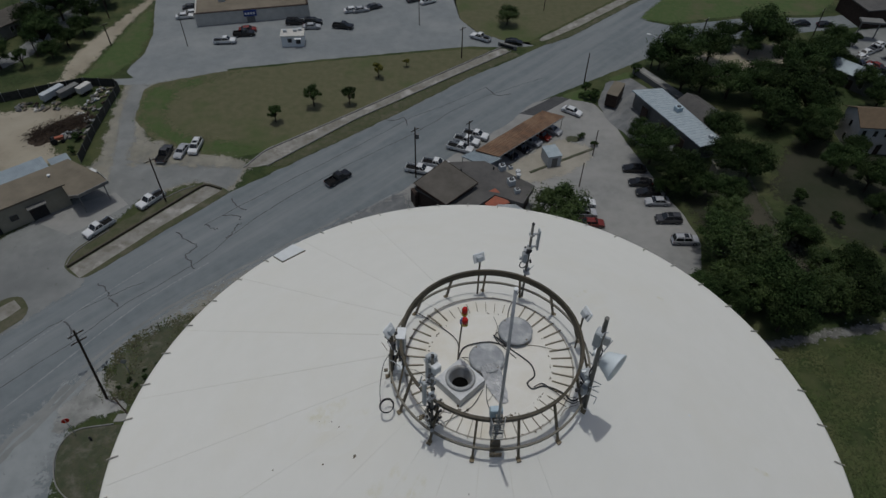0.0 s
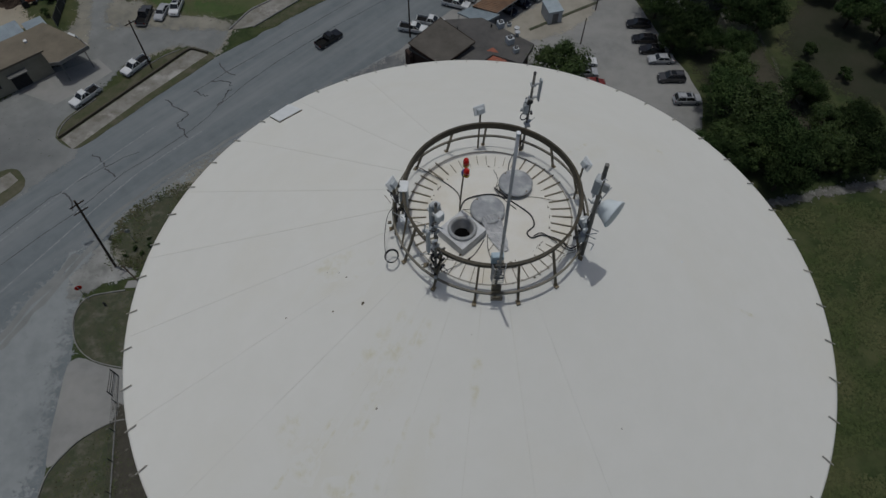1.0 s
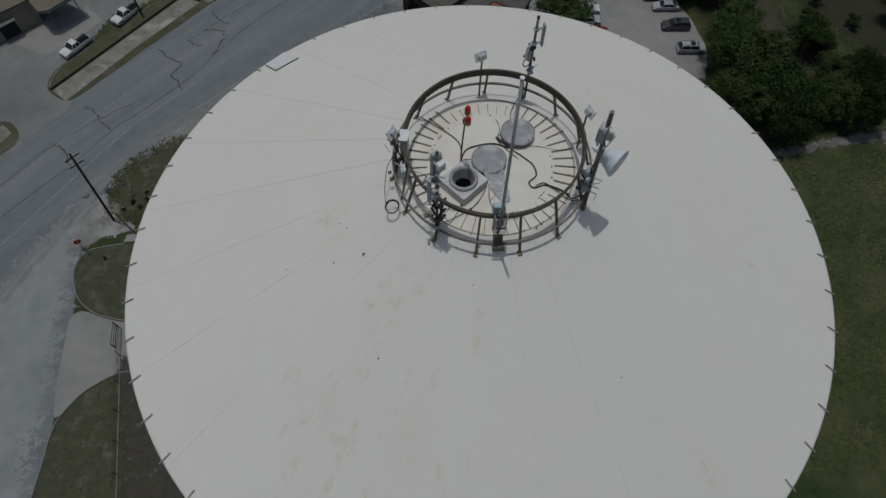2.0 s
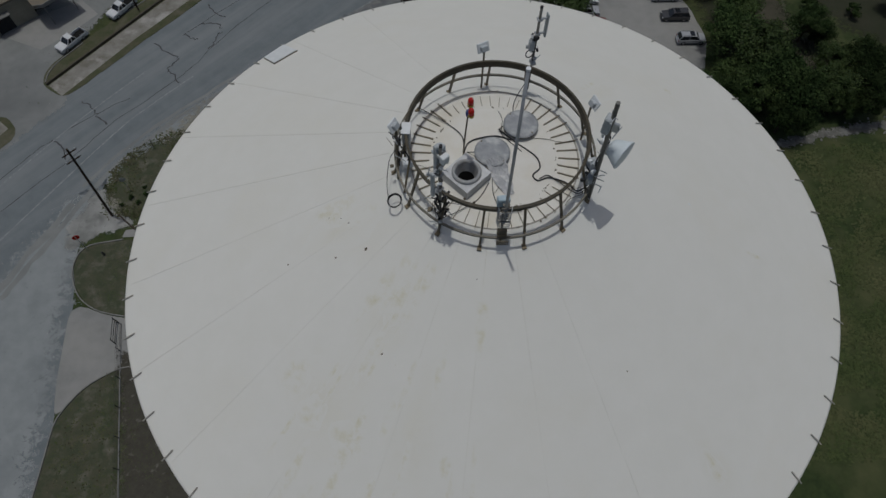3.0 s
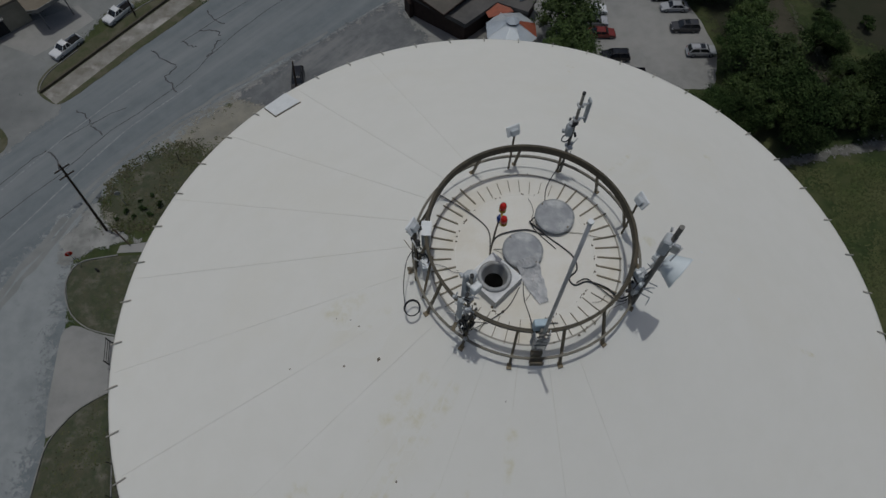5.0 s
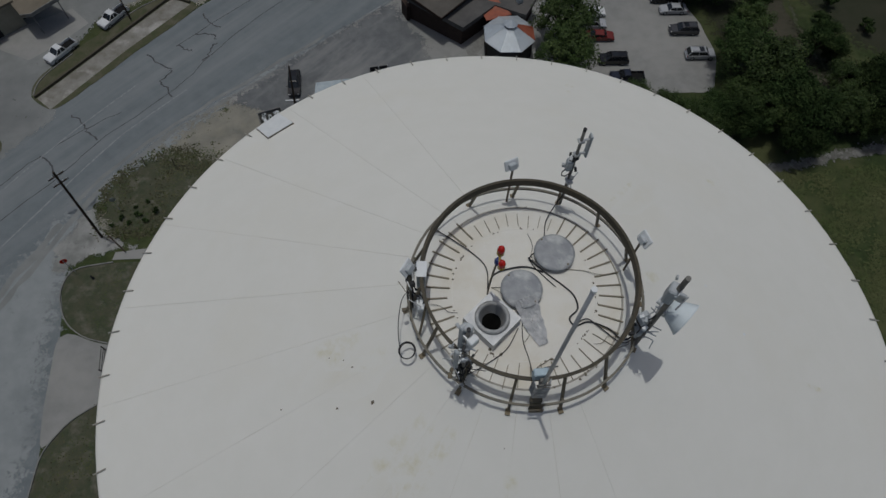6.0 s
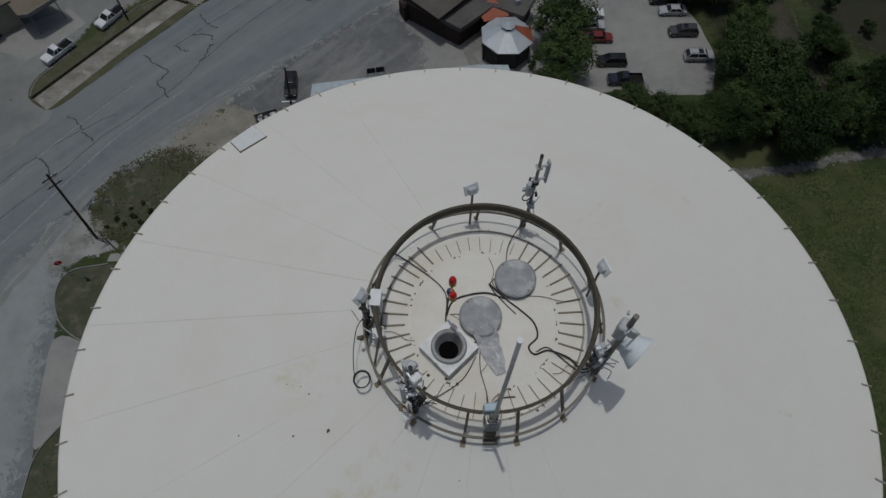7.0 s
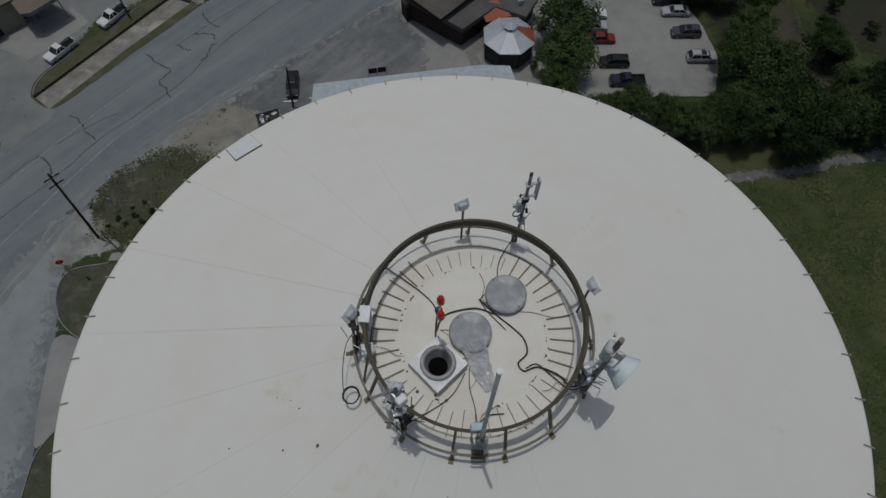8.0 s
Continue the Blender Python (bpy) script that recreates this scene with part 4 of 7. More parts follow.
def build_railing():
    rail = thing("guard_rail", "round brown steel guard rail on inward-leaning posts", "railing", (0, 0, DECK))
    bm = lathe(bmesh.new(), [(2.31, 0.97), (2.37, 0.96), (2.405, 1.135), (2.335, 1.15), (2.31, 0.97)], 120)
    part("top_rail", bm, M_RAIL, rail, "flat dark brown top rail")
    bm = lathe(bmesh.new(), [(2.665, 0.23), (2.715, 0.23), (2.715, 0.29), (2.665, 0.29), (2.665, 0.23)], 120)
    part("mid_rail", bm, M_MIDRAIL, rail, "grey-brown lower rail outside the posts")
    first = None
    for i in range(15):
        a = -101 + 24 * i
        m = pose(0, 0, 0, 0, 0, a)
        if first is None:
            bm = bmesh.new()
            d = Vector((2.37, 0, 1.05)) - Vector((2.75, 0, -0.24))
            mm = Matrix.Translation((2.56, 0, 0.405)) @ d.to_track_quat("Z", "Y").to_matrix().to_4x4() @ Matrix.Diagonal((0.055, 0.055, d.length, 1))
            bmesh.ops.create_cube(bm, size=1.0, matrix=mm)
            box(bm, (2.64, 0, 0.26), (0.1, 0.05, 0.05))
            box(bm, (2.755, 0, -0.235), (0.15, 0.11, 0.05))
            first = part("post", bm, M_POST, rail)
            first.matrix_basis = m
        else:
            shared("post", first.data, rail, m)


build_railing()


def build_deck_things():
    # square vent curb with a round open throat
    vent = thing("roof_vent", "square bare-metal vent curb with an open round throat", "vent", (-0.80, -0.76, DECK + 0.02), 44.0)
    bm = bmesh.new()
    s, h, r = 0.46, 0.32, 0.30
    n = 32
    inner = [bm.verts.new((r * math.cos(2 * math.pi * i / n), r * math.sin(2 * math.pi * i / n), h)) for i in range(n)]
    outer = []
    for i in range(n):
        c, d = math.cos(2 * math.pi * i / n), math.sin(2 * math.pi * i / n)
        k = s / max(abs(c), abs(d))
        outer.append(bm.verts.new((c * k, d * k, h)))
    low = [bm.verts.new((v.co.x, v.co.y, 0)) for v in outer]
    for i in range(n):
        j = (i + 1) % n
        bm.faces.new((inner[i], inner[j], outer[j], outer[i]))
        bm.faces.new((outer[i], outer[j], low[j], low[i]))
    part("curb", bm, M_ALU, vent)
    bm = lathe(bmesh.new(), [(0.395, h + 0.004), (0.395, h + 0.05), (0.36, h + 0.09), (0.305, h + 0.08), (0.295, h), (0.215, 0.05)], 40)
    part("throat", bm, M_THROAT, vent, "grey round throat flange", smooth=True)
    # shallow black disc painting the dark of a deeper throat
    bm = lathe(bmesh.new(), [(0.001, 0.065), (0.222, 0.065)], 32)
    part("throat_floor", bm, M_VOID, vent)
    # round lids
    for name, x, y, label in (("manhole_cover", -0.07, 0.0, "round grey manhole cover with chalky blotches"), ("manhole_cover", 0.78, 0.93, "round grey manhole cover on a short neck")):
        lid = thing(name, label, "manhole cover", (x, y, DECK + 0.03), group="manhole covers")
        bm = lathe(bmesh.new(), [(0.40, 0.0), (0.40, 0.16)], 40)
        part("neck", bm, M_POST, lid)
        bm = lathe(bmesh.new(), [(0.43, 0.13), (0.485, 0.15), (0.485, 0.185), (0.41, 0.205), (0.2, 0.225), (0.001, 0.235)], 48)
        part("lid", bm, M_COVER, lid, smooth=True)
        for a in (-50, 130):
            bm = cyl(bmesh.new(), (0.43 * math.cos(radians(a)), 0.43 * math.sin(radians(a)), 0.06), (0.43 * math.cos(radians(a)), 0.43 * math.sin(radians(a)), 0.22), 0.022, seg=8)
            box(bm, (0.44 * math.cos(radians(a)), 0.44 * math.sin(radians(a)), 0.10), (0.07, 0.12, 0.04), a)
            part("clamp_bolt", bm, M_POST, lid)
    # crumpled plastic sheet
    sheet = thing("plastic_sheet", "crumpled translucent grey plastic sheet", "sheet", (0, 0, 0))
    bm = bmesh.new()
    nu, nv = 18, 12
    grid = []
    for i in range(nu + 1):
        u = i / nu
        row = []
        for j in range(nv + 1):
            v = j / nv - 0.5
            c = Vector((-0.02, -0.28, 0)).lerp(Vector((0.34, -1.3, 0)), u)
            w = 0.5 * (1 - u) + 0.22 * u + 0.12 * math.sin(3.1 * u)
            p = c + Vector((0.94, 0.33, 0)) * v * w
            z = DECK + 0.27 * max(0.0, 1 - u * 3.2) + 0.05 + 0.07 * abs(noise.noise((p.x * 5, p.y * 5, 1.0))) + 0.05 * abs(noise.noise((p.x * 14, p.y * 6, 4.0)))
            row.append(bm.verts.new((p.x + 0.04 * noise.noise((u * 6, v * 4, 0)), p.y, z)))
        grid.append(row)
    for i in range(nu):
        for j in range(nv):
            bm.faces.new((grid[i][j], grid[i][j + 1], grid[i + 1][j + 1], grid[i + 1][j]))
    part("sheet", bm, M_SHEET, sheet)
    # obstruction light
    lamp = thing("obstruction_light", "twin red aviation warning light on a bent pipe", "warning light", (-0.80, -0.12, DECK + 0.03))
    part("pipe", tube(bmesh.new(), curve([(-0.05, 0.06, 0.0), (-0.05, 0.05, 0.4), (-0.03, 0.02, 1.2), (0.0, -0.04, 1.95)]), 0.022), M_POST, lamp)
    part("junction_box", lathe(bmesh.new(), [(0.001, 1.9), (0.07, 1.9), (0.08, 2.0), (0.05, 2.08), (0.001, 2.09)], 16, Matrix.Translation((0.01, -0.06, 0))), M_BLUESIGN, lamp, "dark blue junction box")
    part("bracket", tube(bmesh.new(), [(0.05, -0.26, 2.12), (0.03, -0.12, 2.08), (0.04, 0.05, 2.12)], 0.024), M_YELLOW, lamp, "yellow bracket")
    for y, z in ((-0.25, 2.13), (0.05, 2.16)):
        globe = part("globe", lathe(bmesh.new(), [(0.055, 0.0), (0.075, 0.05), (0.078, 0.13), (0.06, 0.2), (0.025, 0.235), (0.001, 0.24)], 20, Matrix.Translation((0.05, y, z))), M_RED, lamp, "red glass globe", smooth=True)
        part("cap", lathe(bmesh.new(), [(0.08, -0.03), (0.08, 0.02), (0.001, 0.025)], 16, Matrix.Translation((0.05, y, z))), M_YELLOW, globe)
    # tall grey mast with a radio at its foot
    mast = thing("whip_mast", "tall slim grey mast clamped to the guard rail", "mast", (0.02, -2.52, DECK))
    part("pipe", cyl(bmesh.new(), (0.0, -0.02, 0.75), (-0.06, -0.03, 5.95), 0.038, 0.034, 16), M_PIPE, mast, smooth=True)
    part("cap", cyl(bmesh.new(), (-0.06, -0.03, 5.95), (-0.06, -0.03, 5.99), 0.045, 0.045, 16), M_WHITE, mast, "white mast cap")
    for z in (0.9, 1.02, 1.3, 1.5):
        part("clamp", box(box(bmesh.new(), (0, 0.02, z), (0.17, 0.08, 0.03), 0, 0.008), (0, -0.08, z), (0.24, 0.025, 0.025)), M_DISHPOLE, mast)
    part("radio_box", box(bmesh.new(), (-0.06, 0.16, 1.45), (0.30, 0.16, 0.30), 4, 0.02), M_BLUEBOX, mast, "blue-grey radio box")
    part("standoff", tube(bmesh.new(), [(0, 0.06, 1.05), (-0.01, 0.05, 0.2), (-0.01, -0.05, -0.16)], 0.03), M_POST, mast)
    part("lower_box", box(bmesh.new(), (-0.02, -0.1, 0.42), (0.24, 0.14, 0.26), 0, 0.02), M_POST, mast, "grey-brown box under the rail")
    for k, z in enumerate((0.1, 0.18, 0.26)):
        part("ladder_bolt", box(bmesh.new(), (0, -0.27, z), (0.3, 0.025, 0.025)), M_POST, mast)

    for k in range(9):
        z = 0.62 + 0.085 * k
        part("u_bolt", tube(bmesh.new(), [(-0.17, 0.1, z), (-0.13, -0.1, z + 0.01), (0.13, -0.1, z + 0.01), (0.17, 0.1, z)], 0.011, 6), M_GALV, mast)
    for k in range(6):
        part("u_bolt", tube(bmesh.new(), [(-0.15, -0.2, 0.06 + 0.07 * k), (0.15, -0.2, 0.06 + 0.07 * k)], 0.011, 6), M_POST, mast)

    def fittings(parent, n, seed, at, spread, mats):
        """Small clamps, rods and cable ends crowded round a mounting."""
        rnd = random.Random(seed)
        for k in range(n):
            c = Vector(at) + Vector((rnd.gauss(0, spread[0]), rnd.gauss(0, spread[1]), rnd.gauss(0, spread[2])))
            c.z = max(0.05, c.z)
            e = Vector((rnd.gauss(0, 1), rnd.gauss(0, 1), rnd.gauss(0, 0.7))).normalized() * rnd.uniform(0.06, 0.17)
            m = rnd.choice(mats)
            if k % 3 == 0:
                part("clamp", box(bmesh.new(), c, (rnd.uniform(0.05, 0.13), rnd.uniform(0.04, 0.1), rnd.uniform(0.04, 0.12)), rnd.uniform(0, 180), 0.008), m, parent)
            else:
                part("rod", tube(bmesh.new(), [c - e, c + e * 0.3 + Vector((0, 0, 0.02)), c + e], rnd.uniform(0.008, 0.016), 6), m, parent)

    # panel antenna group to the far side
    def panel_antenna(name, label, x, y, z0, z1, turn, panels, wide=0.09):
        ob = thing(name, label, "antenna", (x, y, DECK), turn, "antennas")
        part("pole", cyl(bmesh.new(), (0, 0, z0 - 0.35), (0, 0, z1), 0.036, seg=14), M_DISHPOLE, ob, smooth=True)
        part("pole_cap", cyl(bmesh.new(), (0, 0, z1), (0, 0, z1 + 0.05), 0.04, seg=14), M_BLACK, ob)
        for px, py, pz, pw, pd, ph in panels:
            body = part("panel", box(bmesh.new(), (px, py, pz), (pw, pd, ph), 0, 0.02), M_BOX, ob, "grey panel antenna")
            for dz in (-ph * 0.32, ph * 0.32):
                part("bracket", box(box(bmesh.new(), (px / 2, py / 2, pz + dz), (max(abs(px), 0.05), max(abs(py), 0.05), 0.03)), (0, 0, pz + dz), (0.13, 0.13, 0.05)), M_GALV, body)
        return ob

    a = panel_antenna("panel_antenna", "grey pole with a slim panel antenna and radio", 1.12, 2.46, 0.25, 2.86, 10, [(0.22, 0.02, 2.25, 0.05, 0.16, 0.75)])
    part("radio", box(bmesh.new(), (-0.1, 0.0, 1.62), (0.14, 0.16, 0.32), 0, 0.02), M_BOX, a, "small grey radio")
    part("radio_clamp", box(bmesh.new(), (-0.02, 0.0, 1.86), (0.18, 0.14, 0.1), 20, 0.02), M_BLACK, a)
    part("cable_loop", tube(bmesh.new(), [(-0.12 + 0.1 * math.cos(t / 3), 0.0, 1.32 + 0.14 * math.sin(t / 3)) for t in range(19)], 0.015, closed=True), M_BLACK, a)
    part("rail_clamp", box(bmesh.new(), (0, -0.05, 1.03), (0.14, 0.2, 0.08), 0, 0.01), M_GALV, a)
    b = panel_antenna("panel_antenna", "grey panel antennas on a pole outside the rail", -1.52, -2.08, 0.1, 3.2, 40, [(0.02, 0.13, 2.55, 0.16, 0.12, 1.1), (-0.2, 0.04, 1.9, 0.07, 0.12, 0.9), (0.16, 0.08, 2.7, 0.06, 0.12, 0.5)])
    part("radio", box(bmesh.new(), (0.0, -0.13, 2.9), (0.2, 0.14, 0.24), 0, 0.02), M_WHITE, b, "white radio")
    part("top_unit", box(bmesh.new(), (0.05, 0.05, 3.1), (0.16, 0.16, 0.12), 15, 0.02), M_BOX, b)
    for z in (1.1, 0.62, 0.3):
        part("standoff_arm", box(box(bmesh.new(), (0.12, 0, z), (0.42, 0.05, 0.05), 10), (0.02, 0.12, z), (0.05, 0.34, 0.05), -15), M_BLACK, b, "black stand-off arm")
    part("brace", tube(bmesh.new(), [(-0.1, 0.1, 1.0), (0.2, 0.0, 0.15)], 0.02), M_BLACK, b)

    fittings(b, 34, 4, (0.05, 0.05, 0.75), (0.16, 0.12, 0.35), [M_BLACK, M_POST, M_GALV, M_BLACK])
    fittings(b, 18, 5, (0.0, 0.05, 2.4), (0.12, 0.1, 0.4), [M_GALV, M_BOX, M_WHITE, M_BLACK])
    fittings(a, 16, 6, (-0.03, 0.0, 1.6), (0.08, 0.07, 0.45), [M_BLACK, M_BOX, M_GALV])

    # dish pole
    d = thing("dish_antenna", "white dish antenna on a leaning grey pole", "dish antenna", (2.44, -1.24, DECK))
    part("pole", cyl(bmesh.new(), (0.05, 0.045, -0.3), (-0.17, -0.12, 3.35), 0.055, seg=16), M_DISHPOLE, d, smooth=True)
    part("pole_cap", cyl(bmesh.new(), (-0.17, -0.12, 3.35), (-0.19, -0.14, 3.72), 0.05, seg=16), M_DISHPOLE, d)
    part("sector_box", box(bmesh.new(), (-0.22, -0.08, 2.95), (0.18, 0.26, 0.5), -30, 0.03), M_BOX, d, "grey sector radio")
    part("sector_bracket", box(bmesh.new(), (-0.06, -0.14, 2.9), (0.2, 0.08, 0.28), -30, 0.02), M_GALV, d)
    aim = Vector((0.72, -0.69, -0.03)).normalized()
    mm = Matrix.Translation((0.05, 0.06, 2.0)) @ aim.to_track_quat("Z", "Y").to_matrix().to_4x4()
    reflector = part("reflector", lathe(bmesh.new(), [(0.001, 0.02), (0.12, 0.03), (0.19, 0.07), (0.24, 0.14), (0.30, 0.28), (0.37, 0.42), (0.375, 0.45), (0.355, 0.455), (0.001, 0.465)], 48, mm), M_DISH, d, "white drum-shaped dish", smooth=True)
    part("feed", cyl(bmesh.new(), mm @ Vector((0, 0, -0.2)), mm @ Vector((0, 0, 0.04)), 0.09, 0.1, 16), M_WHITE, reflector)
    part("mount", box(bmesh.new(), (-0.03, -0.02, 1.95), (0.2, 0.18, 0.22), -30, 0.02), M_GALV, d)
    part("radio_box", box(bmesh.new(), (-0.15, 0.1, 1.15), (0.22, 0.26, 0.28), 20, 0.02), M_BOX, d, "grey radio box with cables")
    part("radio_band", box(bmesh.new(), (-0.15, 0.1, 1.05), (0.24, 0.28, 0.1), 20, 0.02), M_BLACK, d)
    part("lower_box", box(bmesh.new(), (-0.12, 0.05, 0.6), (0.2, 0.2, 0.3), 20, 0.02), M_BOX, d)
    part("cable", tube(bmesh.new(), curve([(-0.1, -0.05, 2.6), (0.02, 0.02, 2.2), (-0.14, -0.06, 1.7), (-0.12, 0.04, 1.2)]), 0.016), M_BLACK, d)
    for z in (0.5, 0.75, 1.1):
        part("step_bolt", box(bmesh.new(), (0.06, -0.06, z), (0.3, 0.02, 0.02), -30), M_GALV, d)

    fittings(d, 26, 7, (-0.1, 0.05, 0.9), (0.12, 0.12, 0.3), [M_BLACK, M_GALV, M_WHITE, M_BOX])
    fittings(d, 12, 8, (-0.12, -0.06, 2.7), (0.1, 0.1, 0.3), [M_GALV, M_BOX, M_WHITE])

    # flood lights on short stems
    def flood(label, x, y, z, turn, tilt):
        f = thing("flood_light", label, "flood light", (x, y, DECK), turn, "flood lights")
        part("stem", cyl(bmesh.new(), (0, 0, -0.2), (0, 0, z - 0.05), 0.028, seg=10), M_POST, f)
        m = Matrix.Translation((0, 0, z)) @ pose(0, 0, 0, tilt, 0, 0)
        head = part("head", box(bmesh.new(), (0, 0.09, 0.0), (0.36, 0.05, 0.28), 0, 0.015, m), M_WHITE, f, "white flood light head")
        part("lens", box(bmesh.new(), (0, 0.12, 0.0), (0.28, 0.012, 0.2), 0, 0, m), M_BOX, head)
        part("housing", box(bmesh.new(), (0, 0.02, -0.02), (0.2, 0.12, 0.16), 0, 0.02, m), M_BOX, f)
        part("knuckle", cyl(bmesh.new(), (-0.08, 0, z - 0.05), (0.1, 0, z - 0.05), 0.045, seg=12), M_WHITE, f)
        return f

    flood("small white flood light on a stem by the rail", -0.22, 2.56, 1.42, 25, -25)
    flood("small white flood light on a stem by the rail", 2.46, 0.60, 1.42, -70, -25)
    flood("small white flood light on a stem by the rail", -2.60, -0.02, 1.38, 60, -30)
    cab = thing("equipment_box", "pale grey equipment cabinet fixed to the rail", "cabinet", (-2.36, 0.08, DECK), -4)
    part("body", box(bmesh.new(), (0, 0, 0.82), (0.20, 0.34, 0.62), 0, 0.015), M_BOX, cab)
    part("lid", box(bmesh.new(), (0, 0, 1.145), (0.24, 0.38, 0.03), 0, 0.008), M_WHITE, cab, "white cabinet lid")
    part("stand", box(box(bmesh.new(), (-0.06, 0.1, 0.25), (0.05, 0.05, 0.52)), (-0.06, -0.1, 0.25), (0.05, 0.05, 0.52)), M_POST, cab)
    small = thing("junction_box", "small white junction box below a cabinet", "junction box", (-2.34, -0.47, DECK), 8)
    part("body", box(bmesh.new(), (0, 0, 0.42), (0.27, 0.26, 0.16), 0, 0.015), M_WHITE, small)
    part("leg", cyl(bmesh.new(), (0, 0, 0.0), (0, 0, 0.36), 0.02, seg=8), M_POST, small)
    part("conduit", tube(bmesh.new(), curve([(0.0, 0.0, 0.48), (0.03, 0.06, 0.6), (-0.12, 0.3, 0.75)]), 0.018), M_BLACK, small)
    swing = thing("side_arm", "grey side arm with black coiled cable", "bracket", (-2.62, -0.3, DECK))
    part("arm", tube(bmesh.new(), [(0, 0.2, 1.2), (0.02, -0.15, 0.5), (0.0, -0.3, -0.15)], 0.03), M_POST, swing)
    for k in range(3):
        part("coil", tube(bmesh.new(), [(0.02 + 0.02 * k, 0.02 + 0.13 * math.cos(t / 3.5 + k), 0.42 + 0.16 * math.sin(t / 3.5 + k)) for t in range(22)], 0.014, closed=True), M_BLACK, swing)
    fittings(swing, 26, 9, (0.06, 0.1, 0.7), (0.1, 0.22, 0.3), [M_BLACK, M_POST, M_GALV, M_BLACK])
    gate = thing("rail_brace", "loose grey brace leaning on the rail", "brace", (-2.45, -0.95, DECK))
    part("bar", tube(bmesh.new(), [(0.22, 0.42, 0.95), (0.0, -0.12, -0.12)], 0.03), M_POST, gate)
    # coil of cable
    coil = thing("cable_coil", "coil of black cable hung on the rail", "cable", (-2.70, -1.36, DECK - 0.1))
    bm = bmesh.new()
    for k in range(3):
        tube(bm, [((0.17 + 0.008 * k) * math.cos(t / 4), (0.17 + 0.006 * k) * math.sin(t / 4), 0.04 + 0.02 * k + 0.05 * math.sin(t / 4 + 0.6)) for t in range(25)], 0.014, closed=True)
    part("windings", bm, M_BLACK, coil)
    part("tail", tube(bmesh.new(), curve([(-0.16, 0.02, 0.05), (-0.2, 0.5, 0.2), (-0.12, 1.0, 0.5), (0.05, 1.25, 0.6)]), 0.01), M_BLACK, coil)

    def cable(label, pts, r, m=M_BLACK):
        part_ob = part("cable", tube(bmesh.new(), curve(pts), r, 6), m)
        tagged(part_ob, label, "cable", "roof cables")

    z = DECK + 0.06
    cable("thick black cable snaking over the crown plate", [(0.16, 0.84, z + 0.05), (0.60, 0.42, z), (0.91, 0.15, z), (1.15, -0.12, z), (1.20, -0.45, z), (0.99, -0.68, z), (1.11, -0.86, z), (1.42, -0.77, z), (1.85, -0.94, z), (2.13, -1.21, z), (2.4, -1.14, z + 0.3)], 0.02)
    cable("black cable beside a thicker one", [(1.15, -0.80, z), (1.4, -0.70, z), (1.7, -0.95, z), (2.1, -1.28, z), (2.38, -1.2, z + 0.2)], 0.013)
    cable("black cable from the rail to the warning light", [(-2.1, 1.68, z), (-1.90, 1.57, z), (-1.22, 1.06, z), (-0.85, 0.62, z), (-0.84, 0.05, z)], 0.014)
    cable("thin cable to the radio mast", [(-0.1, -0.75, z), (-0.11, -1.21, z), (0.0, -1.69, z), (0.03, -2.2, z + 0.2), (0.0, -2.4, z + 0.7)], 0.01)
    cable("thin cable to the radio mast", [(-0.2, -0.9, z), (-0.5, -1.4, z), (-1.0, -1.75, z), (-1.5, -2.05, z + 0.1)], 0.01)
    cable("black cable between the manhole covers", [(-0.84, 0.05, z), (-0.7, 0.4, z), (-0.4, 0.55, z + 0.02), (0.1, 0.62, z + 0.02), (0.5, 0.48, z)], 0.02)
    cable("cable from the panel antenna to the covers", [(1.1, 2.4, z + 0.4), (0.7, 1.9, z), (0.55, 1.2, z), (0.2, 0.8, z), (0.75, 0.1, z)], 0.012)
    cable("grey cable on the crown plate", [(0.9, 0.55, z), (1.4, 0.52, z), (1.9, 0.4, z), (2.35, 0.5, z)], 0.008, M_RIB)
    rng = random.Random(31)
    for k in range(14):
        x, y = ((-0.75, 0.1), (0.3, 0.75), (2.2, -1.1), (-2.3, -0.3), (-1.4, -1.9), (0.05, -2.2), (0.15, -0.55))[k % 7]
        a = rng.uniform(0, 6.28)
        pts = [(x, y, z)]
        for _ in range(4):
            a += rng.uniform(-0.8, 0.8)
            x, y = x + 0.2 * math.cos(a), y + 0.2 * math.sin(a)
            if math.hypot(x, y) > 2.6:
                x, y = x * 0.93, y * 0.93
            pts.append((x, y, z))
        cable("thin loose wire lying on the crown plate", pts, rng.choice([0.006, 0.008, 0.012]), rng.choice([M_BLACK, M_POST, M_RIB]))
    for k, (x, y) in enumerate(((-0.86, -1.38), (-0.62, -1.5), (-1.25, -1.3))):
        bm = lathe(bmesh.new(), [(0.001, 0.04), (0.03, 0.035), (0.036, 0.0)], 12, Matrix.Translation((x, y, DECK + 0.02)))
        tagged(part("rusty_bolt", bm, M_RUST), "rusty bolt stub on the crown plate", "bolt", "bolt stubs")


build_deck_things()

# ---- buildings ----
def local(ob_origin, deg, u, v):
    c, s = math.cos(radians(deg)), math.sin(radians(deg))
    return (ob_origin[0] + u * c - v * s, ob_origin[1] + u * s + v * c)


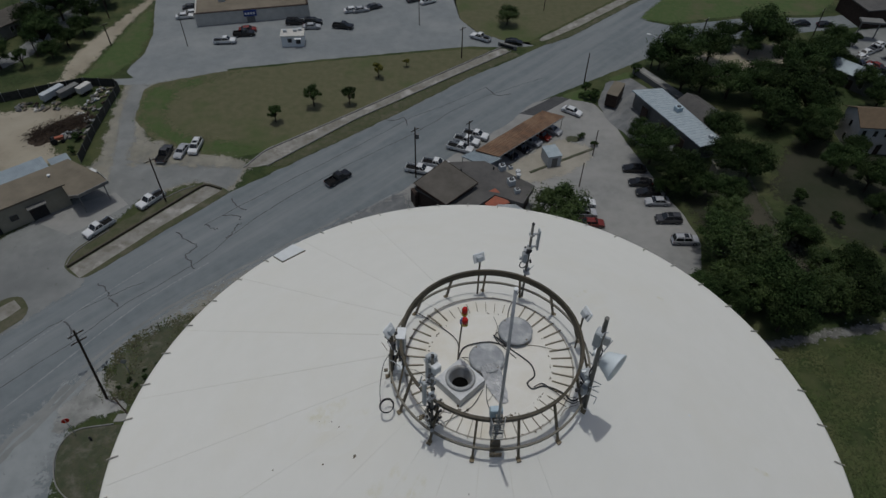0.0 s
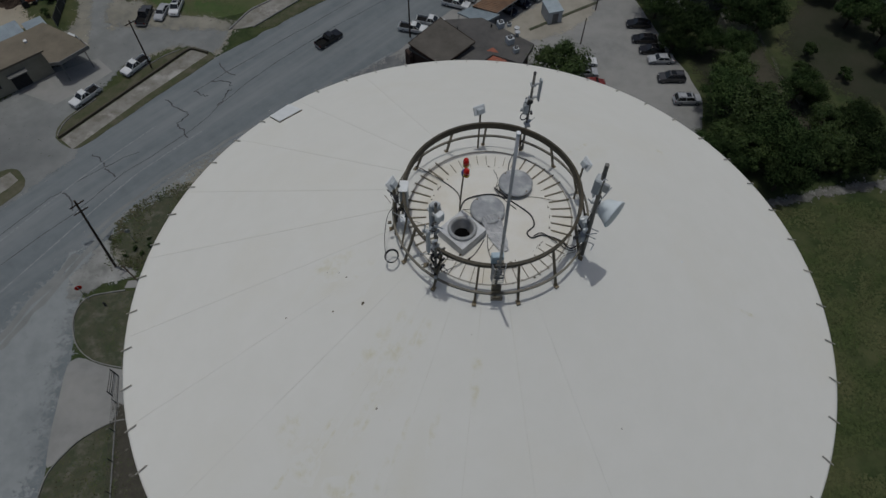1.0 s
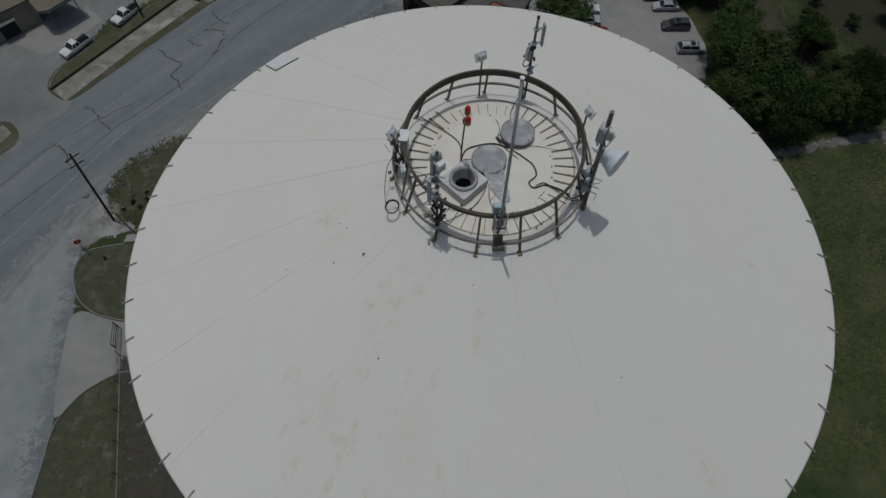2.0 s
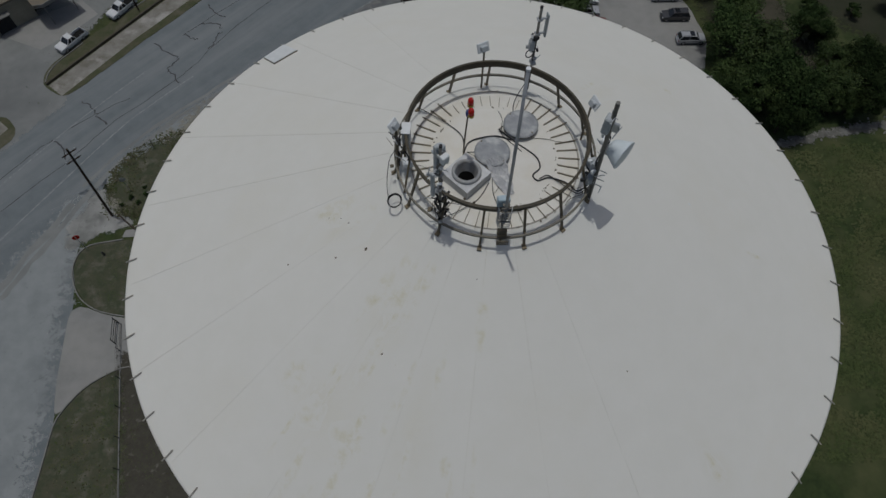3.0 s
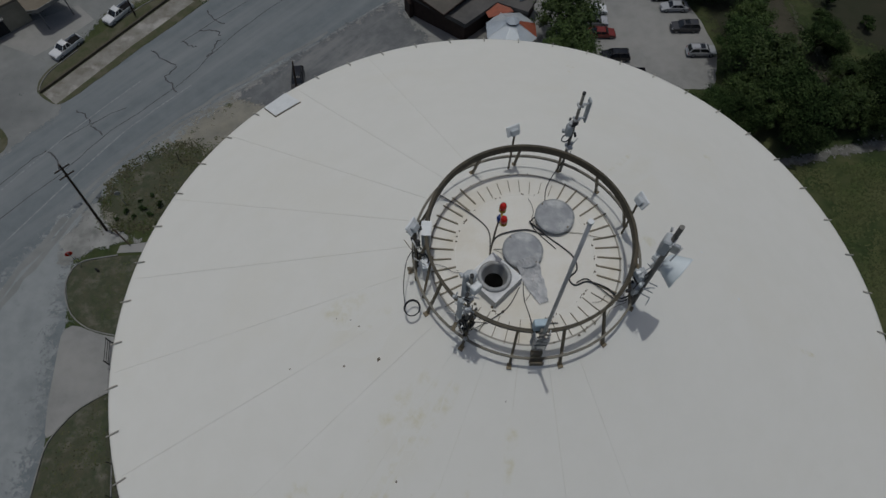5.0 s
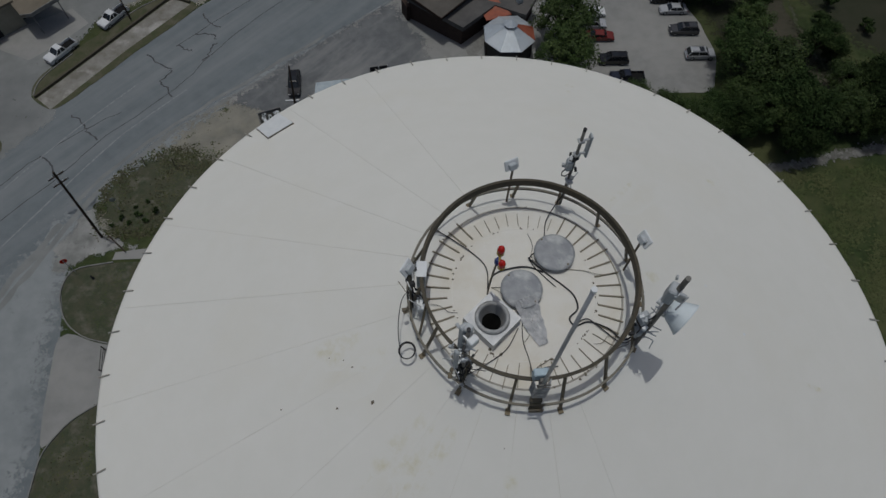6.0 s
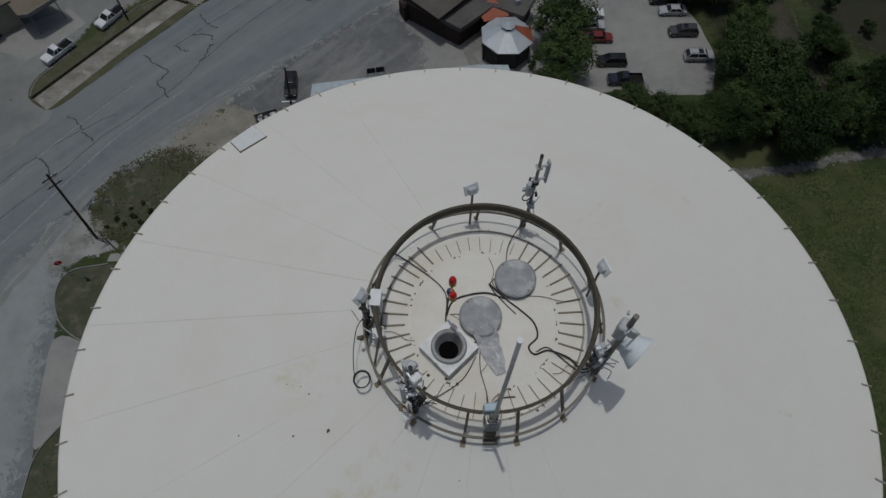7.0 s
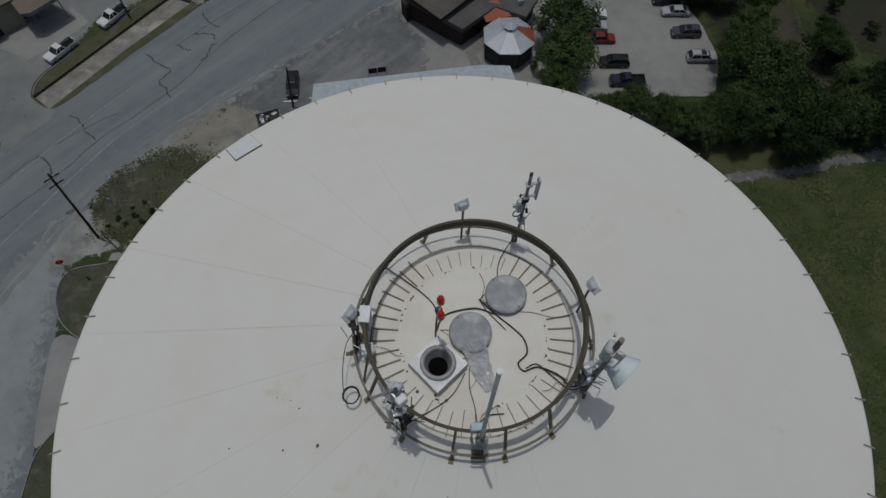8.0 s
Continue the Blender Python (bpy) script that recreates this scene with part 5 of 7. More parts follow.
def slab_roof(bm, u0, v0, u1, v1, z, t=0.25, over=0.3, fall=(0, 0, 0, 0)):
    pts = [(u0 - over, v0 - over), (u1 + over, v0 - over), (u1 + over, v1 + over), (u0 - over, v1 + over)]
    lo = [bm.verts.new((x, y, z + f)) for (x, y), f in zip(pts, fall)]
    hi = [bm.verts.new((x, y, z + t + f)) for (x, y), f in zip(pts, fall)]
    bm.faces.new(hi)
    bm.faces.new(lo[::-1])
    for i in range(4):
        bm.faces.new((lo[i], lo[(i + 1) % 4], hi[(i + 1) % 4], hi[i]))
    return bm


def wall_ring(bm, u0, v0, u1, v1, h, t=0.25):
    """Four walls with thickness."""
    for c, s in (((u0 + u1) / 2, v0 + t / 2), (u1 - u0, t)), (((u0 + u1) / 2, v1 - t / 2), (u1 - u0, t)), ((u0 + t / 2, (v0 + v1) / 2), (t, v1 - v0 - 2 * t)), ((u1 - t / 2, (v0 + v1) / 2), (t, v1 - v0 - 2 * t)):
        box(bm, (*c, h / 2), (*s, h))
    return bm


def window_part(parent, u, v, z, w, h, along_u=True, frame_mat=None):
    """A window: a frame with a pane set in it, standing a little proud of the wall."""
    d = 0.1
    fr = part("window", box(bmesh.new(), (u, v, z), (w, d, h) if along_u else (d, w, h)), frame_mat or M_WALLGREY, parent)
    part("pane", box(bmesh.new(), (u, v, z), (w - 0.14, d + 0.03, h - 0.14) if along_u else (d + 0.03, w - 0.14, h - 0.14)), M_GLASS, fr)


def corrugated(bm, pts, z_of, n, r=0.03):
    """Raised ribs over a four-cornered roof plane from edge 0-1 to edge 3-2."""
    a, b, c, d = [Vector((p[0], p[1], z)) for p, z in zip(pts, z_of)]
    for i in range(n + 1):
        t = i / n
        p, q = a.lerp(b, t), d.lerp(c, t)
        e = (b - a).normalized() * r
        up = Vector((0, 0, r * 1.6))
        lo = [bm.verts.new(x) for x in (p - e, p + up, p + e)]
        hi = [bm.verts.new(x) for x in (q - e, q + up, q + e)]
        bm.faces.new((lo[0], lo[1], hi[1], hi[0]))
        bm.faces.new((lo[1], lo[2], hi[2], hi[1]))
    return bm


def build_garage():
    g = thing("garage_building", "long low tan block garage with a canopy", "building", (-60.2, 66.4, 0), 221.8)
    # local x runs along the front towards the far end, local y towards the road
    part("wall", wall_ring(bmesh.new(), 0, -9.5, 34, 0, 4.0), M_WALLTAN, g)
    part("roof", slab_roof(bmesh.new(), 0, -5.6, 34, 0, 4.0, 0.3, 0.25), M_ROOFTAN, g, "flat tan gravel roof")
    part("back_roof", slab_roof(bmesh.new(), 0.1, -9.6, 34, -5.95, 4.02, 0.12, 0.08), M_BLUEMETAL, g, "blue-grey sheet metal roof")
    bm = bmesh.new()
    corrugated(bm, [(0.1, -9.6), (34, -9.6), (34, -5.9), (0.1, -5.9)], (4.14, 4.14, 4.14, 4.14), 60, 0.02)
    part("roof_rib", bm, M_BLUEMETAL, g)
    part("canopy", prism(bmesh.new(), [(0.2, -6.2), (0.2, 3.4), (-0.9, 4.0), (-5.6, 3.4), (-5.4, 1.0), (-3.0, -6.4)], 3.75, 4.05), M_ROOFTAN, g, "broad flat tan canopy")
    part("canopy_edge", prism(bmesh.new(), [(0.25, 3.3), (-0.9, 4.08), (-5.75, 3.5), (-5.6, 0.9), (-5.5, 0.95), (-5.6, 3.38), (-0.9, 3.98), (0.25, 3.2)], 3.6, 4.15), M_KERB, g, "pale canopy edge")
    for x, y in ((-5.0, 2.9), (-1.0, 3.3)):
        part("canopy_post", cyl(bmesh.new(), (x, y, 0), (x, y, 3.76), 0.08, seg=10), M_WALLGREY, g)
    # no opening in the wall: dark panels paint the shade inside the doorways
    part("garage_door", box(bmesh.new(), (4.6, 0.02, 1.3), (2.4, 0.1, 2.6)), M_HOLE, g, "dark panel painting the shaded inside of a garage doorway")
    part("door_awning", box(bmesh.new(), (4.6, 0.5, 2.8), (2.8, 1.0, 0.12)), M_WALLGREY, g)
    part("garage_door", box(bmesh.new(), (11.5, 0.02, 1.3), (2.4, 0.1, 2.6)), M_HOLE, g, "dark panel painting the shaded inside of a garage doorway")
    for x in (8, 15, 19):
        window_part(g, x, 0.03, 1.9, 1.2, 1.0)
    part("roof_vent", lathe(bmesh.new(), [(0.18, 4.25), (0.18, 4.6), (0.28, 4.62), (0.001, 4.8)], 12, Matrix.Translation((0.9, -3.2, 0))), M_WHITE, g)
    sh = thing("storage_shed", "small dark shed with a grey metal roof", "shed", (-64.5, 74.2, 0), 220)
    part("wall", wall_ring(bmesh.new(), -1.3, -1.4, 1.3, 1.4, 2.7, 0.12), M_DARKWALL, sh)
    part("roof", slab_roof(bmesh.new(), -1.3, -1.4, 1.3, 1.4, 2.7, 0.1, 0.2, (0, 0, 0.4, 0.4)), M_BLUEMETAL, sh, "grey ribbed metal roof")
    part("door", box(bmesh.new(), (0, 1.41, 1.0), (0.9, 0.06, 2.0)), M_WALLGREY, sh)


def build_restaurant():
    r = thing("restaurant", "dark brown restaurant with grey shingle roofs", "building", (0, 0, 0))
    part("lower_wall", prism(bmesh.new(), [(-4.8, 67.6), (2.7, 62.2), (7.4, 66.6), (11.5, 64.6), (13.4, 68.4), (6.0, 74.2), (0.6, 73.6)], 0, 3.0), M_DARKWALL, r)
    part("lower_roof", prism(bmesh.new(), [(-5.2, 67.8), (2.8, 61.6), (7.5, 66.0), (11.8, 64.0), (14.0, 68.4), (6.2, 74.7), (0.4, 74.2)], 3.0, 3.75), M_ROOFDARK, r, "low dark grey roof")
    part("upper_wall", prism(bmesh.new(), [(-4.9, 67.4), (-0.2, 63.0), (4.2, 67.6), (-0.4, 72.6)], 3.7, 4.5), M_DARKWALL, r)
    part("upper_roof", prism(bmesh.new(), [(-5.3, 67.5), (-0.2, 62.5), (4.8, 67.6), (-0.4, 73.2)], 4.5, [4.62, 4.62, 4.85, 4.85]), M_ROOFGREY, r, "raised grey-brown shingle roof")
    bm = bmesh.new()
    tube(bm, [(-5.35, 67.5, 4.62), (-0.2, 62.45, 4.62), (4.85, 67.6, 4.85), (-0.4, 73.25, 4.85)], 0.07, 6, closed=True)
    part("roof_edge", bm, M_DARKWALL, r)
    part("front_porch", prism(bmesh.new(), [(-5.9, 68.6), (-5.1, 66.9), (-4.6, 67.2), (-5.3, 68.9)], 0, 2.6), M_DARKWALL, r)
    for x, y, s in ((9.0, 72.4, 1.0), (10.2, 68.6, 1.1), (10.4, 72.6, 0.6), (11.0, 66.6, 0.8)):
        u = part("rooftop_unit", box(bmesh.new(), (x, y, 3.75 + s * 0.5), (s, s, s), 20, 0.05), M_BOX, r, "pale grey rooftop air unit")
        part("fan_guard", lathe(bmesh.new(), [(s * 0.36, 0), (s * 0.36, 0.05), (s * 0.1, 0.07)], 16, Matrix.Translation((x, y, 3.75 + s))), M_BLACK, u)
    for x, y in ((11.5, 70.4), (11.5, 71.4)):
        part("exhaust_fan", lathe(bmesh.new(), [(0.3, 3.7), (0.3, 4.2), (0.42, 4.25), (0.42, 4.45), (0.001, 4.5)], 16, Matrix.Translation((x, y, 0))), M_ALU, r, "round bright exhaust fan")
    for x, y in ((2.2, 70.6), (7.6, 72.4)):
        part("roof_vent", cyl(bmesh.new(), (x, y, 3.7), (x, y, 5.2 if x < 3 else 4.3), 0.12, seg=10), M_BLACK, r)
    # red entrance canopy
    part("entrance_canopy", prism(bmesh.new(), [(5.2, 66.2), (6.2, 63.4), (9.8, 64.6), (7.6, 67.4)], 3.2, [3.5, 3.3, 3.4, 3.95]), M_ORANGE, r, "orange-red entrance canopy")
    z = thing("gazebo", "eight-sided gazebo with a silver metal roof", "gazebo", (9.25, 61.0, 0), 22.5)
    n, R = 8, 3.75
    for i in range(n):
        a0, a1 = radians(45 * i), radians(45 * i + 45)
        bm = bmesh.new()
        q = [(R * math.cos(a0), R * math.sin(a0), 3.2), (R * math.cos(a1), R * math.sin(a1), 3.2), (0.8 * math.cos(a1), 0.8 * math.sin(a1), 4.75), (0.8 * math.cos(a0), 0.8 * math.sin(a0), 4.75)]
        hi = [bm.verts.new(p) for p in q]
        lo = [bm.verts.new((p[0], p[1], p[2] - 0.08)) for p in q]
        bm.faces.new(hi)
        bm.faces.new(lo[::-1])
        for k in range(4):
            bm.faces.new((lo[k], lo[(k + 1) % 4], hi[(k + 1) % 4], hi[k]))
        pn = part("roof_panel", bm, M_ORANGE if i == 7 else M_METALROOF, z, "orange-red roof panel" if i == 7 else "")
        e = [Vector(p) for p in q]
        for k in range(1, 6):
            part("rib", tube(bmesh.new(), [e[0].lerp(e[1], k / 6), e[3].lerp(e[2], k / 6)], 0.022, 6), M_ORANGE if i == 7 else M_METALROOF, pn)
        part("post", cyl(bmesh.new(), (3.4 * math.cos(a0), 3.4 * math.sin(a0), 0), (3.4 * math.cos(a0), 3.4 * math.sin(a0), 3.25), 0.09, seg=8), M_DARKWALL, z)
        part("hip_cap", tube(bmesh.new(), [q[0], q[3]], 0.06, 6), M_METALROOF, z)
        am = (a0 + a1) / 2
        part("screen", box(bmesh.new(), (3.1 * math.cos(am), 3.1 * math.sin(am), 1.3), (0.06, 2.5, 2.6), math.degrees(am)), M_FENCE, z, "dark screen wall")
    part("cupola", lathe(bmesh.new(), [(0.85, 4.7), (0.85, 5.05)], 8), M_HOLE, z)
    part("cupola_roof", lathe(bmesh.new(), [(1.0, 5.05), (0.05, 5.75), (0.001, 5.75)], 8), M_METALROOF, z)
    # carport and awning
    c = thing("carport", "long open carport with a rusty metal roof", "carport", (0, 0, 0))
    pts = [(4.9, 78.5), (8.8, 76.9), (21.6, 89.4), (17.7, 91.0)]
    bm = prism(bmesh.new(), pts, 2.85, [3.1, 2.98, 2.98, 3.1])
    part("roof", bm, M_RUSTROOF, c, "rust-brown sheet metal roof")
    bm = bmesh.new()
    corrugated(bm, [pts[0], pts[3], pts[2], pts[1]], (3.1, 3.1, 2.98, 2.98), 40, 0.03)
    part("roof_rib", bm, M_RUSTROOF, c)
    part("fascia", tube(bmesh.new(), [(8.85, 76.85, 2.93), (21.66, 89.36, 2.93)], 0.08, 6), M_WALLGREY, c)
    for i in range(6):
        for a, b in ((pts[0], pts[3]), (pts[1], pts[2])):
            p = Vector((*a, 0)).lerp(Vector((*b, 0)), 0.03 + 0.94 * i / 5)
            part("post", cyl(bmesh.new(), (p.x, p.y, 0), (p.x, p.y, 2.9), 0.06, seg=8), M_WALLGREY, c)
    w = thing("awning", "low blue-grey metal awning joined to a restaurant", "awning", (0, 0, 0))
    q = [(2.4, 77.2), (6.4, 74.4), (9.2, 76.6), (5.6, 79.4)]
    part("roof", prism(bmesh.new(), q, 2.6, [2.75, 2.85, 2.85, 2.75]), M_BLUEMETAL, w)
    bm = bmesh.new()
    corrugated(bm, q, (2.76, 2.86, 2.86, 2.76), 14, 0.03)
    part("roof_rib", bm, M_BLUEMETAL, w)
    for x, y in ((2.7, 77.3), (5.6, 79.0), (8.7, 76.6)):
        part("post", cyl(bmesh.new(), (x, y, 0), (x, y, 2.65), 0.06, seg=8), M_WALLGREY, w)
    s = thing("utility_shed", "small pale grey metal shed", "shed", (18.3, 79.7, 0), 15)
    part("wall", wall_ring(bmesh.new(), -1.2, -1.6, 1.2, 1.6, 2.2, 0.1), M_BOX, s)
    part("roof", slab_roof(bmesh.new(), -1.2, -1.6, 1.2, 1.6, 2.2, 0.12, 0.1), M_PALEMETAL, s)
    part("door", box(bmesh.new(), (0, -1.62, 0.95), (1.0, 0.06, 1.8)), M_WALLGREY, s)


def gable_house(name, label, x, y, rz, lx, ly, h, rise, wall, roof, wins=3, storeys=1):
    hs = thing(name, label, "house", (x, y, 0), rz)
    bm = wall_ring(bmesh.new(), -lx / 2, -ly / 2, lx / 2, ly / 2, h, 0.2)
    for sx in (-1, 1):
        v = [bm.verts.new(p) for p in ((sx * lx / 2, -ly / 2, h), (sx * lx / 2, ly / 2, h), (sx * lx / 2, 0, h + rise))]
        bm.faces.new(v)
    part("wall", bm, wall, hs)
    for s in (-1, 1):
        bm = bmesh.new()
        o = 0.35
        q = [(-lx / 2 - o, s * (ly / 2 + o), h - 0.1), (lx / 2 + o, s * (ly / 2 + o), h - 0.1), (lx / 2 + o, 0, h + rise + 0.06), (-lx / 2 - o, 0, h + rise + 0.06)]
        lo = [bm.verts.new(p) for p in q]
        hi = [bm.verts.new((p[0], p[1], p[2] + 0.14)) for p in q]
        bm.faces.new(hi)
        bm.faces.new(lo[::-1])
        for k in range(4):
            bm.faces.new((lo[k], lo[(k + 1) % 4], hi[(k + 1) % 4], hi[k]))
        part("roof", bm, roof, hs)
    for st in range(storeys):
        for i in range(wins):
            u = -lx / 2 + lx * (i + 0.5) / wins
            for s in (-1, 1):
                window_part(hs, u, s * (ly / 2 + 0.01), 1.6 + 2.7 * st, 0.8, 1.3, True, M_WALLWHITE)
        window_part(hs, -lx / 2 - 0.01, 0, 1.6 + 2.7 * st, 0.8, 1.3, False, M_WALLWHITE)
    part("door", box(bmesh.new(), (lx * 0.1, -ly / 2 - 0.02, 1.0), (0.9, 0.08, 2.0)), M_DARKWALL, hs)
    return hs


def build_far_buildings():
    m = thing("metal_workshop", "long workshop with a pale blue-grey metal roof", "building", (0, 0, 0))
    pts = [(36.5, 97.7), (41.4, 98.2), (48.7, 82.1), (44.6, 81.0)]
    part("wall", prism(bmesh.new(), pts, 0, 3.6), M_WALLGREY, m)
    rp = [(35.6, 97.5), (41.6, 98.1), (48.2, 80.8), (43.7, 79.5)]
    part("roof", prism(bmesh.new(), rp, 3.6, [3.8, 4.0, 4.0, 3.8]), M_PALEMETAL, m, "pale blue-grey standing-seam roof")
    bm = bmesh.new()
    corrugated(bm, [rp[0], rp[3], rp[2], rp[1]], (3.8, 3.8, 4.0, 4.0), 26, 0.02)
    part("roof_seam", bm, M_PALEMETAL, m)
    u = part("rooftop_unit", box(bmesh.new(), (42.6, 90.4, 4.4), (1.3, 1.1, 0.9), 20, 0.05), M_BLUEBOX, m, "blue-grey rooftop air unit")
    part("fan_guard", lathe(bmesh.new(), [(0.4, 0), (0.4, 0.06), (0.1, 0.08)], 16, Matrix.Translation((42.6, 90.4, 4.85))), M_BLACK, u)
    part("rooftop_unit", box(bmesh.new(), (46.2, 82.0, 4.2), (0.7, 0.7, 0.6), 20, 0.05), M_BOX, m)
    for t in (0.2, 0.5, 0.75):
        p = Vector((36.0, 97.0, 0)).lerp(Vector((43.8, 79.0, 0)), t)
        part("door", box(bmesh.new(), (p.x - 0.02, p.y, 1.3), (0.14, 1.6, 2.6), 23.4), M_DARKWALL, m)
    cw = thing("retaining_wall", "long low concrete wall behind a workshop", "wall", (0, 0, 0))
    part("wall", prism(bmesh.new(), [(39.4, 110.6), (41.2, 111.4), (47.8, 99.8), (46.2, 98.8)], 0, 1.1), M_GRAVEL, cw)
    part("coping", prism(bmesh.new(), [(39.2, 110.6), (39.6, 110.9), (46.4, 98.9), (46.0, 98.6)], 0, 1.25), M_WALLGREY, cw)
    t = thing("cargo_trailer", "tall dark box trailer parked in a yard", "trailer", (33.0, 99.2, 0), 63)
    part("body", box(bmesh.new(), (0, 0, 1.75), (5.4, 2.2, 2.6), 0, 0.05), M_DARKWALL, t)
    part("top", box(bmesh.new(), (0, 0, 3.07), (5.4, 2.2, 0.06)), M_ROOFTAN, t, "dusty tan top")
    for x in (-1.6, -0.7, 1.9):
        for y in (-0.95, 0.95):
            part("wheel", cyl(bmesh.new(), (x, y - 0.14, 0.42), (x, y + 0.14, 0.42), 0.4, seg=16), M_TYRE, t)
    gable_house("small_house", "low house with a grey shingle roof", 47.6, 92.8, -63, 7.2, 5.4, 2.8, 1.2, M_WALLGREY, M_ROOFDARK, 2)
    gable_house("two_storey_house", "white two-storey house with a brown roof", 77.0, 86.6, -4, 8.0, 6.4, 5.6, 1.7, M_WALLWHITE, M_BROWNROOF, 4, 2)
    gable_house("far_house", "house with a pale roof hidden under trees", 84.0, 108.0, -50, 9, 5, 3, 1.0, M_WALLGREY, M_BLUEMETAL, 3)
    gable_house("far_house", "house with a dark roof hidden under trees", -99, 124, 60, 12, 7, 3, 1.4, M_WALLGREY, M_ROOFGREY, 3)
    gable_house("far_house", "house with a dark roof hidden under trees", -96, 140, 70, 10, 7, 3, 1.4, M_WALLWHITE, M_ROOFGREY, 3)
    sh = thing("garden_shed", "small shed with a cream flat roof", "shed", (47.8, 76.4, 0), 3)
    part("wall", wall_ring(bmesh.new(), -2.0, -1.2, 2.0, 1.2, 2.4, 0.12), M_WALLTAN, sh)
    part("roof", slab_roof(bmesh.new(), -2.0, -1.2, 2.0, 1.2, 2.4, 0.15, 0.2), M_CREAM, sh)
    # store
    s = thing("store_building", "large low pale store with a blue sign", "store", (-57.2, 128.0, 0), 13.5)
    part("wall", wall_ring(bmesh.new(), 0, 0, 25.5, 15, 3.0, 0.3), M_WALLWHITE, s)
    part("roof", box(bmesh.new(), (12.75, 7.5, 2.85), (24.8, 14.3, 0.2)), M_ROOFTAN, s, "flat tan roof behind a parapet")
    part("parapet_cap", box(box(bmesh.new(), (12.75, 0.15, 3.05), (25.7, 0.5, 0.12)), (25.35, 7.5, 3.05), (0.5, 15.2, 0.12)), M_DARKWALL, s)
    sg = part("sign", box(bmesh.new(), (12.2, -0.1, 2.2), (2.9, 0.2, 1.4), 0, 0.03), M_BLUESIGN, s, "plain blue sign board")
    for k in range(4):
        part("sign_bar", box(bmesh.new(), (11.2 + 0.62 * k, -0.21, 2.2), (0.42, 0.04, 0.5)), M_WHITE, sg)
    part("entrance", box(bmesh.new(), (12.2, -0.03, 0.7), (1.8, 0.1, 1.4)), M_WALLGREY, s, "grey entrance door")
    for x, y in ((6, 6), (14, 8), (20, 5)):
        part("rooftop_unit", box(bmesh.new(), (x, y, 3.35), (1.5, 1.3, 0.8), 0, 0.05), M_BOX, s)
    k = thing("drive_up_kiosk", "small white kiosk with windows in a parking lot", "kiosk", (-33.9, 121.0, 0), 6)
    part("wall", wall_ring(bmesh.new(), -2.4, -1.6, 2.4, 1.6, 2.4, 0.15), M_WHITE, k)
    part("roof", slab_roof(bmesh.new(), -2.4, -1.6, 2.4, 1.6, 2.4, 0.2, 0.15), M_WALLWHITE, k)
    window_part(k, -0.6, -1.62, 1.5, 0.9, 0.9)
    window_part(k, 1.2, -1.62, 1.3, 1.0, 1.2)
    part("awning", box(bmesh.new(), (1.2, -1.95, 2.05), (1.5, 0.7, 0.08)), M_WHITE, k, "white awning")
    for x, y in ((-1.6, 0.4), (0.6, 0.5), (1.6, 0.9)):
        part("rooftop_unit", box(bmesh.new(), (x, y, 2.84), (0.8, 0.7, 0.5), 0, 0.04), M_BOX, k)
    r = thing("red_brick_shop", "red-brown shop at a road corner", "shop", (104, 139, 0), 10)
    part("wall", wall_ring(bmesh.new(), -7, -5, 7, 5, 4.2, 0.3), M_DARKWALL, r)
    part("roof", slab_roof(bmesh.new(), -7, -5, 7, 5, 4.2, 0.25, 0.2), M_ROOFDARK, r)
    for x in (-4, 0, 4):
        window_part(r, x, -5.02, 1.6, 1.8, 1.6)
    b = thing("far_canopy", "grey flat canopy over a forecourt", "canopy", (96.5, 128.0, 0), -8)
    part("roof", box(bmesh.new(), (0, 0, 4.2), (5, 2.4, 0.4)), M_WALLGREY, b)
    for x in (-2, 2):
        part("post", cyl(bmesh.new(), (x, 0, 0), (x, 0, 4.05), 0.15, seg=10), M_WALLGREY, b)


build_garage()
build_restaurant()
build_far_buildings()

# ---- vehicles ----
WHITE_P, BLACK_P, SILVER_P, GREY_P, RED_P, BLUE_P = paint("paint_white", (0.62, 0.63, 0.64)), paint("paint_black", (0.008, 0.008, 0.01)), paint("paint_silver", (0.36, 0.37, 0.39)), paint("paint_dark_grey", (0.055, 0.055, 0.06)), paint("paint_red", (0.16, 0.022, 0.015)), paint("paint_dark_blue", (0.012, 0.016, 0.03))
CAR_PROTOS = {}
CAR_SHAPES = {
    # length, width, sill z, belt z, roof z, cabin: base front, base rear, roof front, roof rear (from the front, as parts of the length)
    "pickup": (4.75, 1.66, 0.34, 0.94, 1.56, 0.25, 0.61, 0.385, 0.55),
    "suv": (4.1, 1.60, 0.30, 0.90, 1.50, 0.23, 0.99, 0.38, 0.90),
    "sedan": (3.95, 1.52, 0.24, 0.80, 1.26, 0.26, 0.88, 0.40, 0.72),
}


def loft_box(bm, z0, x0a, x0b, w0, z1, x1a, x1b, w1):
    lo = [bm.verts.new(p) for p in ((x0a, -w0, z0), (x0b, -w0, z0), (x0b, w0, z0), (x0a, w0, z0))]
    hi = [bm.verts.new(p) for p in ((x1a, -w1, z1), (x1b, -w1, z1), (x1b, w1, z1), (x1a, w1, z1))]
    bm.faces.new(hi)
    bm.faces.new(lo[::-1])
    for i in range(4):
        bm.faces.new((lo[i], lo[(i + 1) % 4], hi[(i + 1) % 4], hi[i]))
    return lo + hi


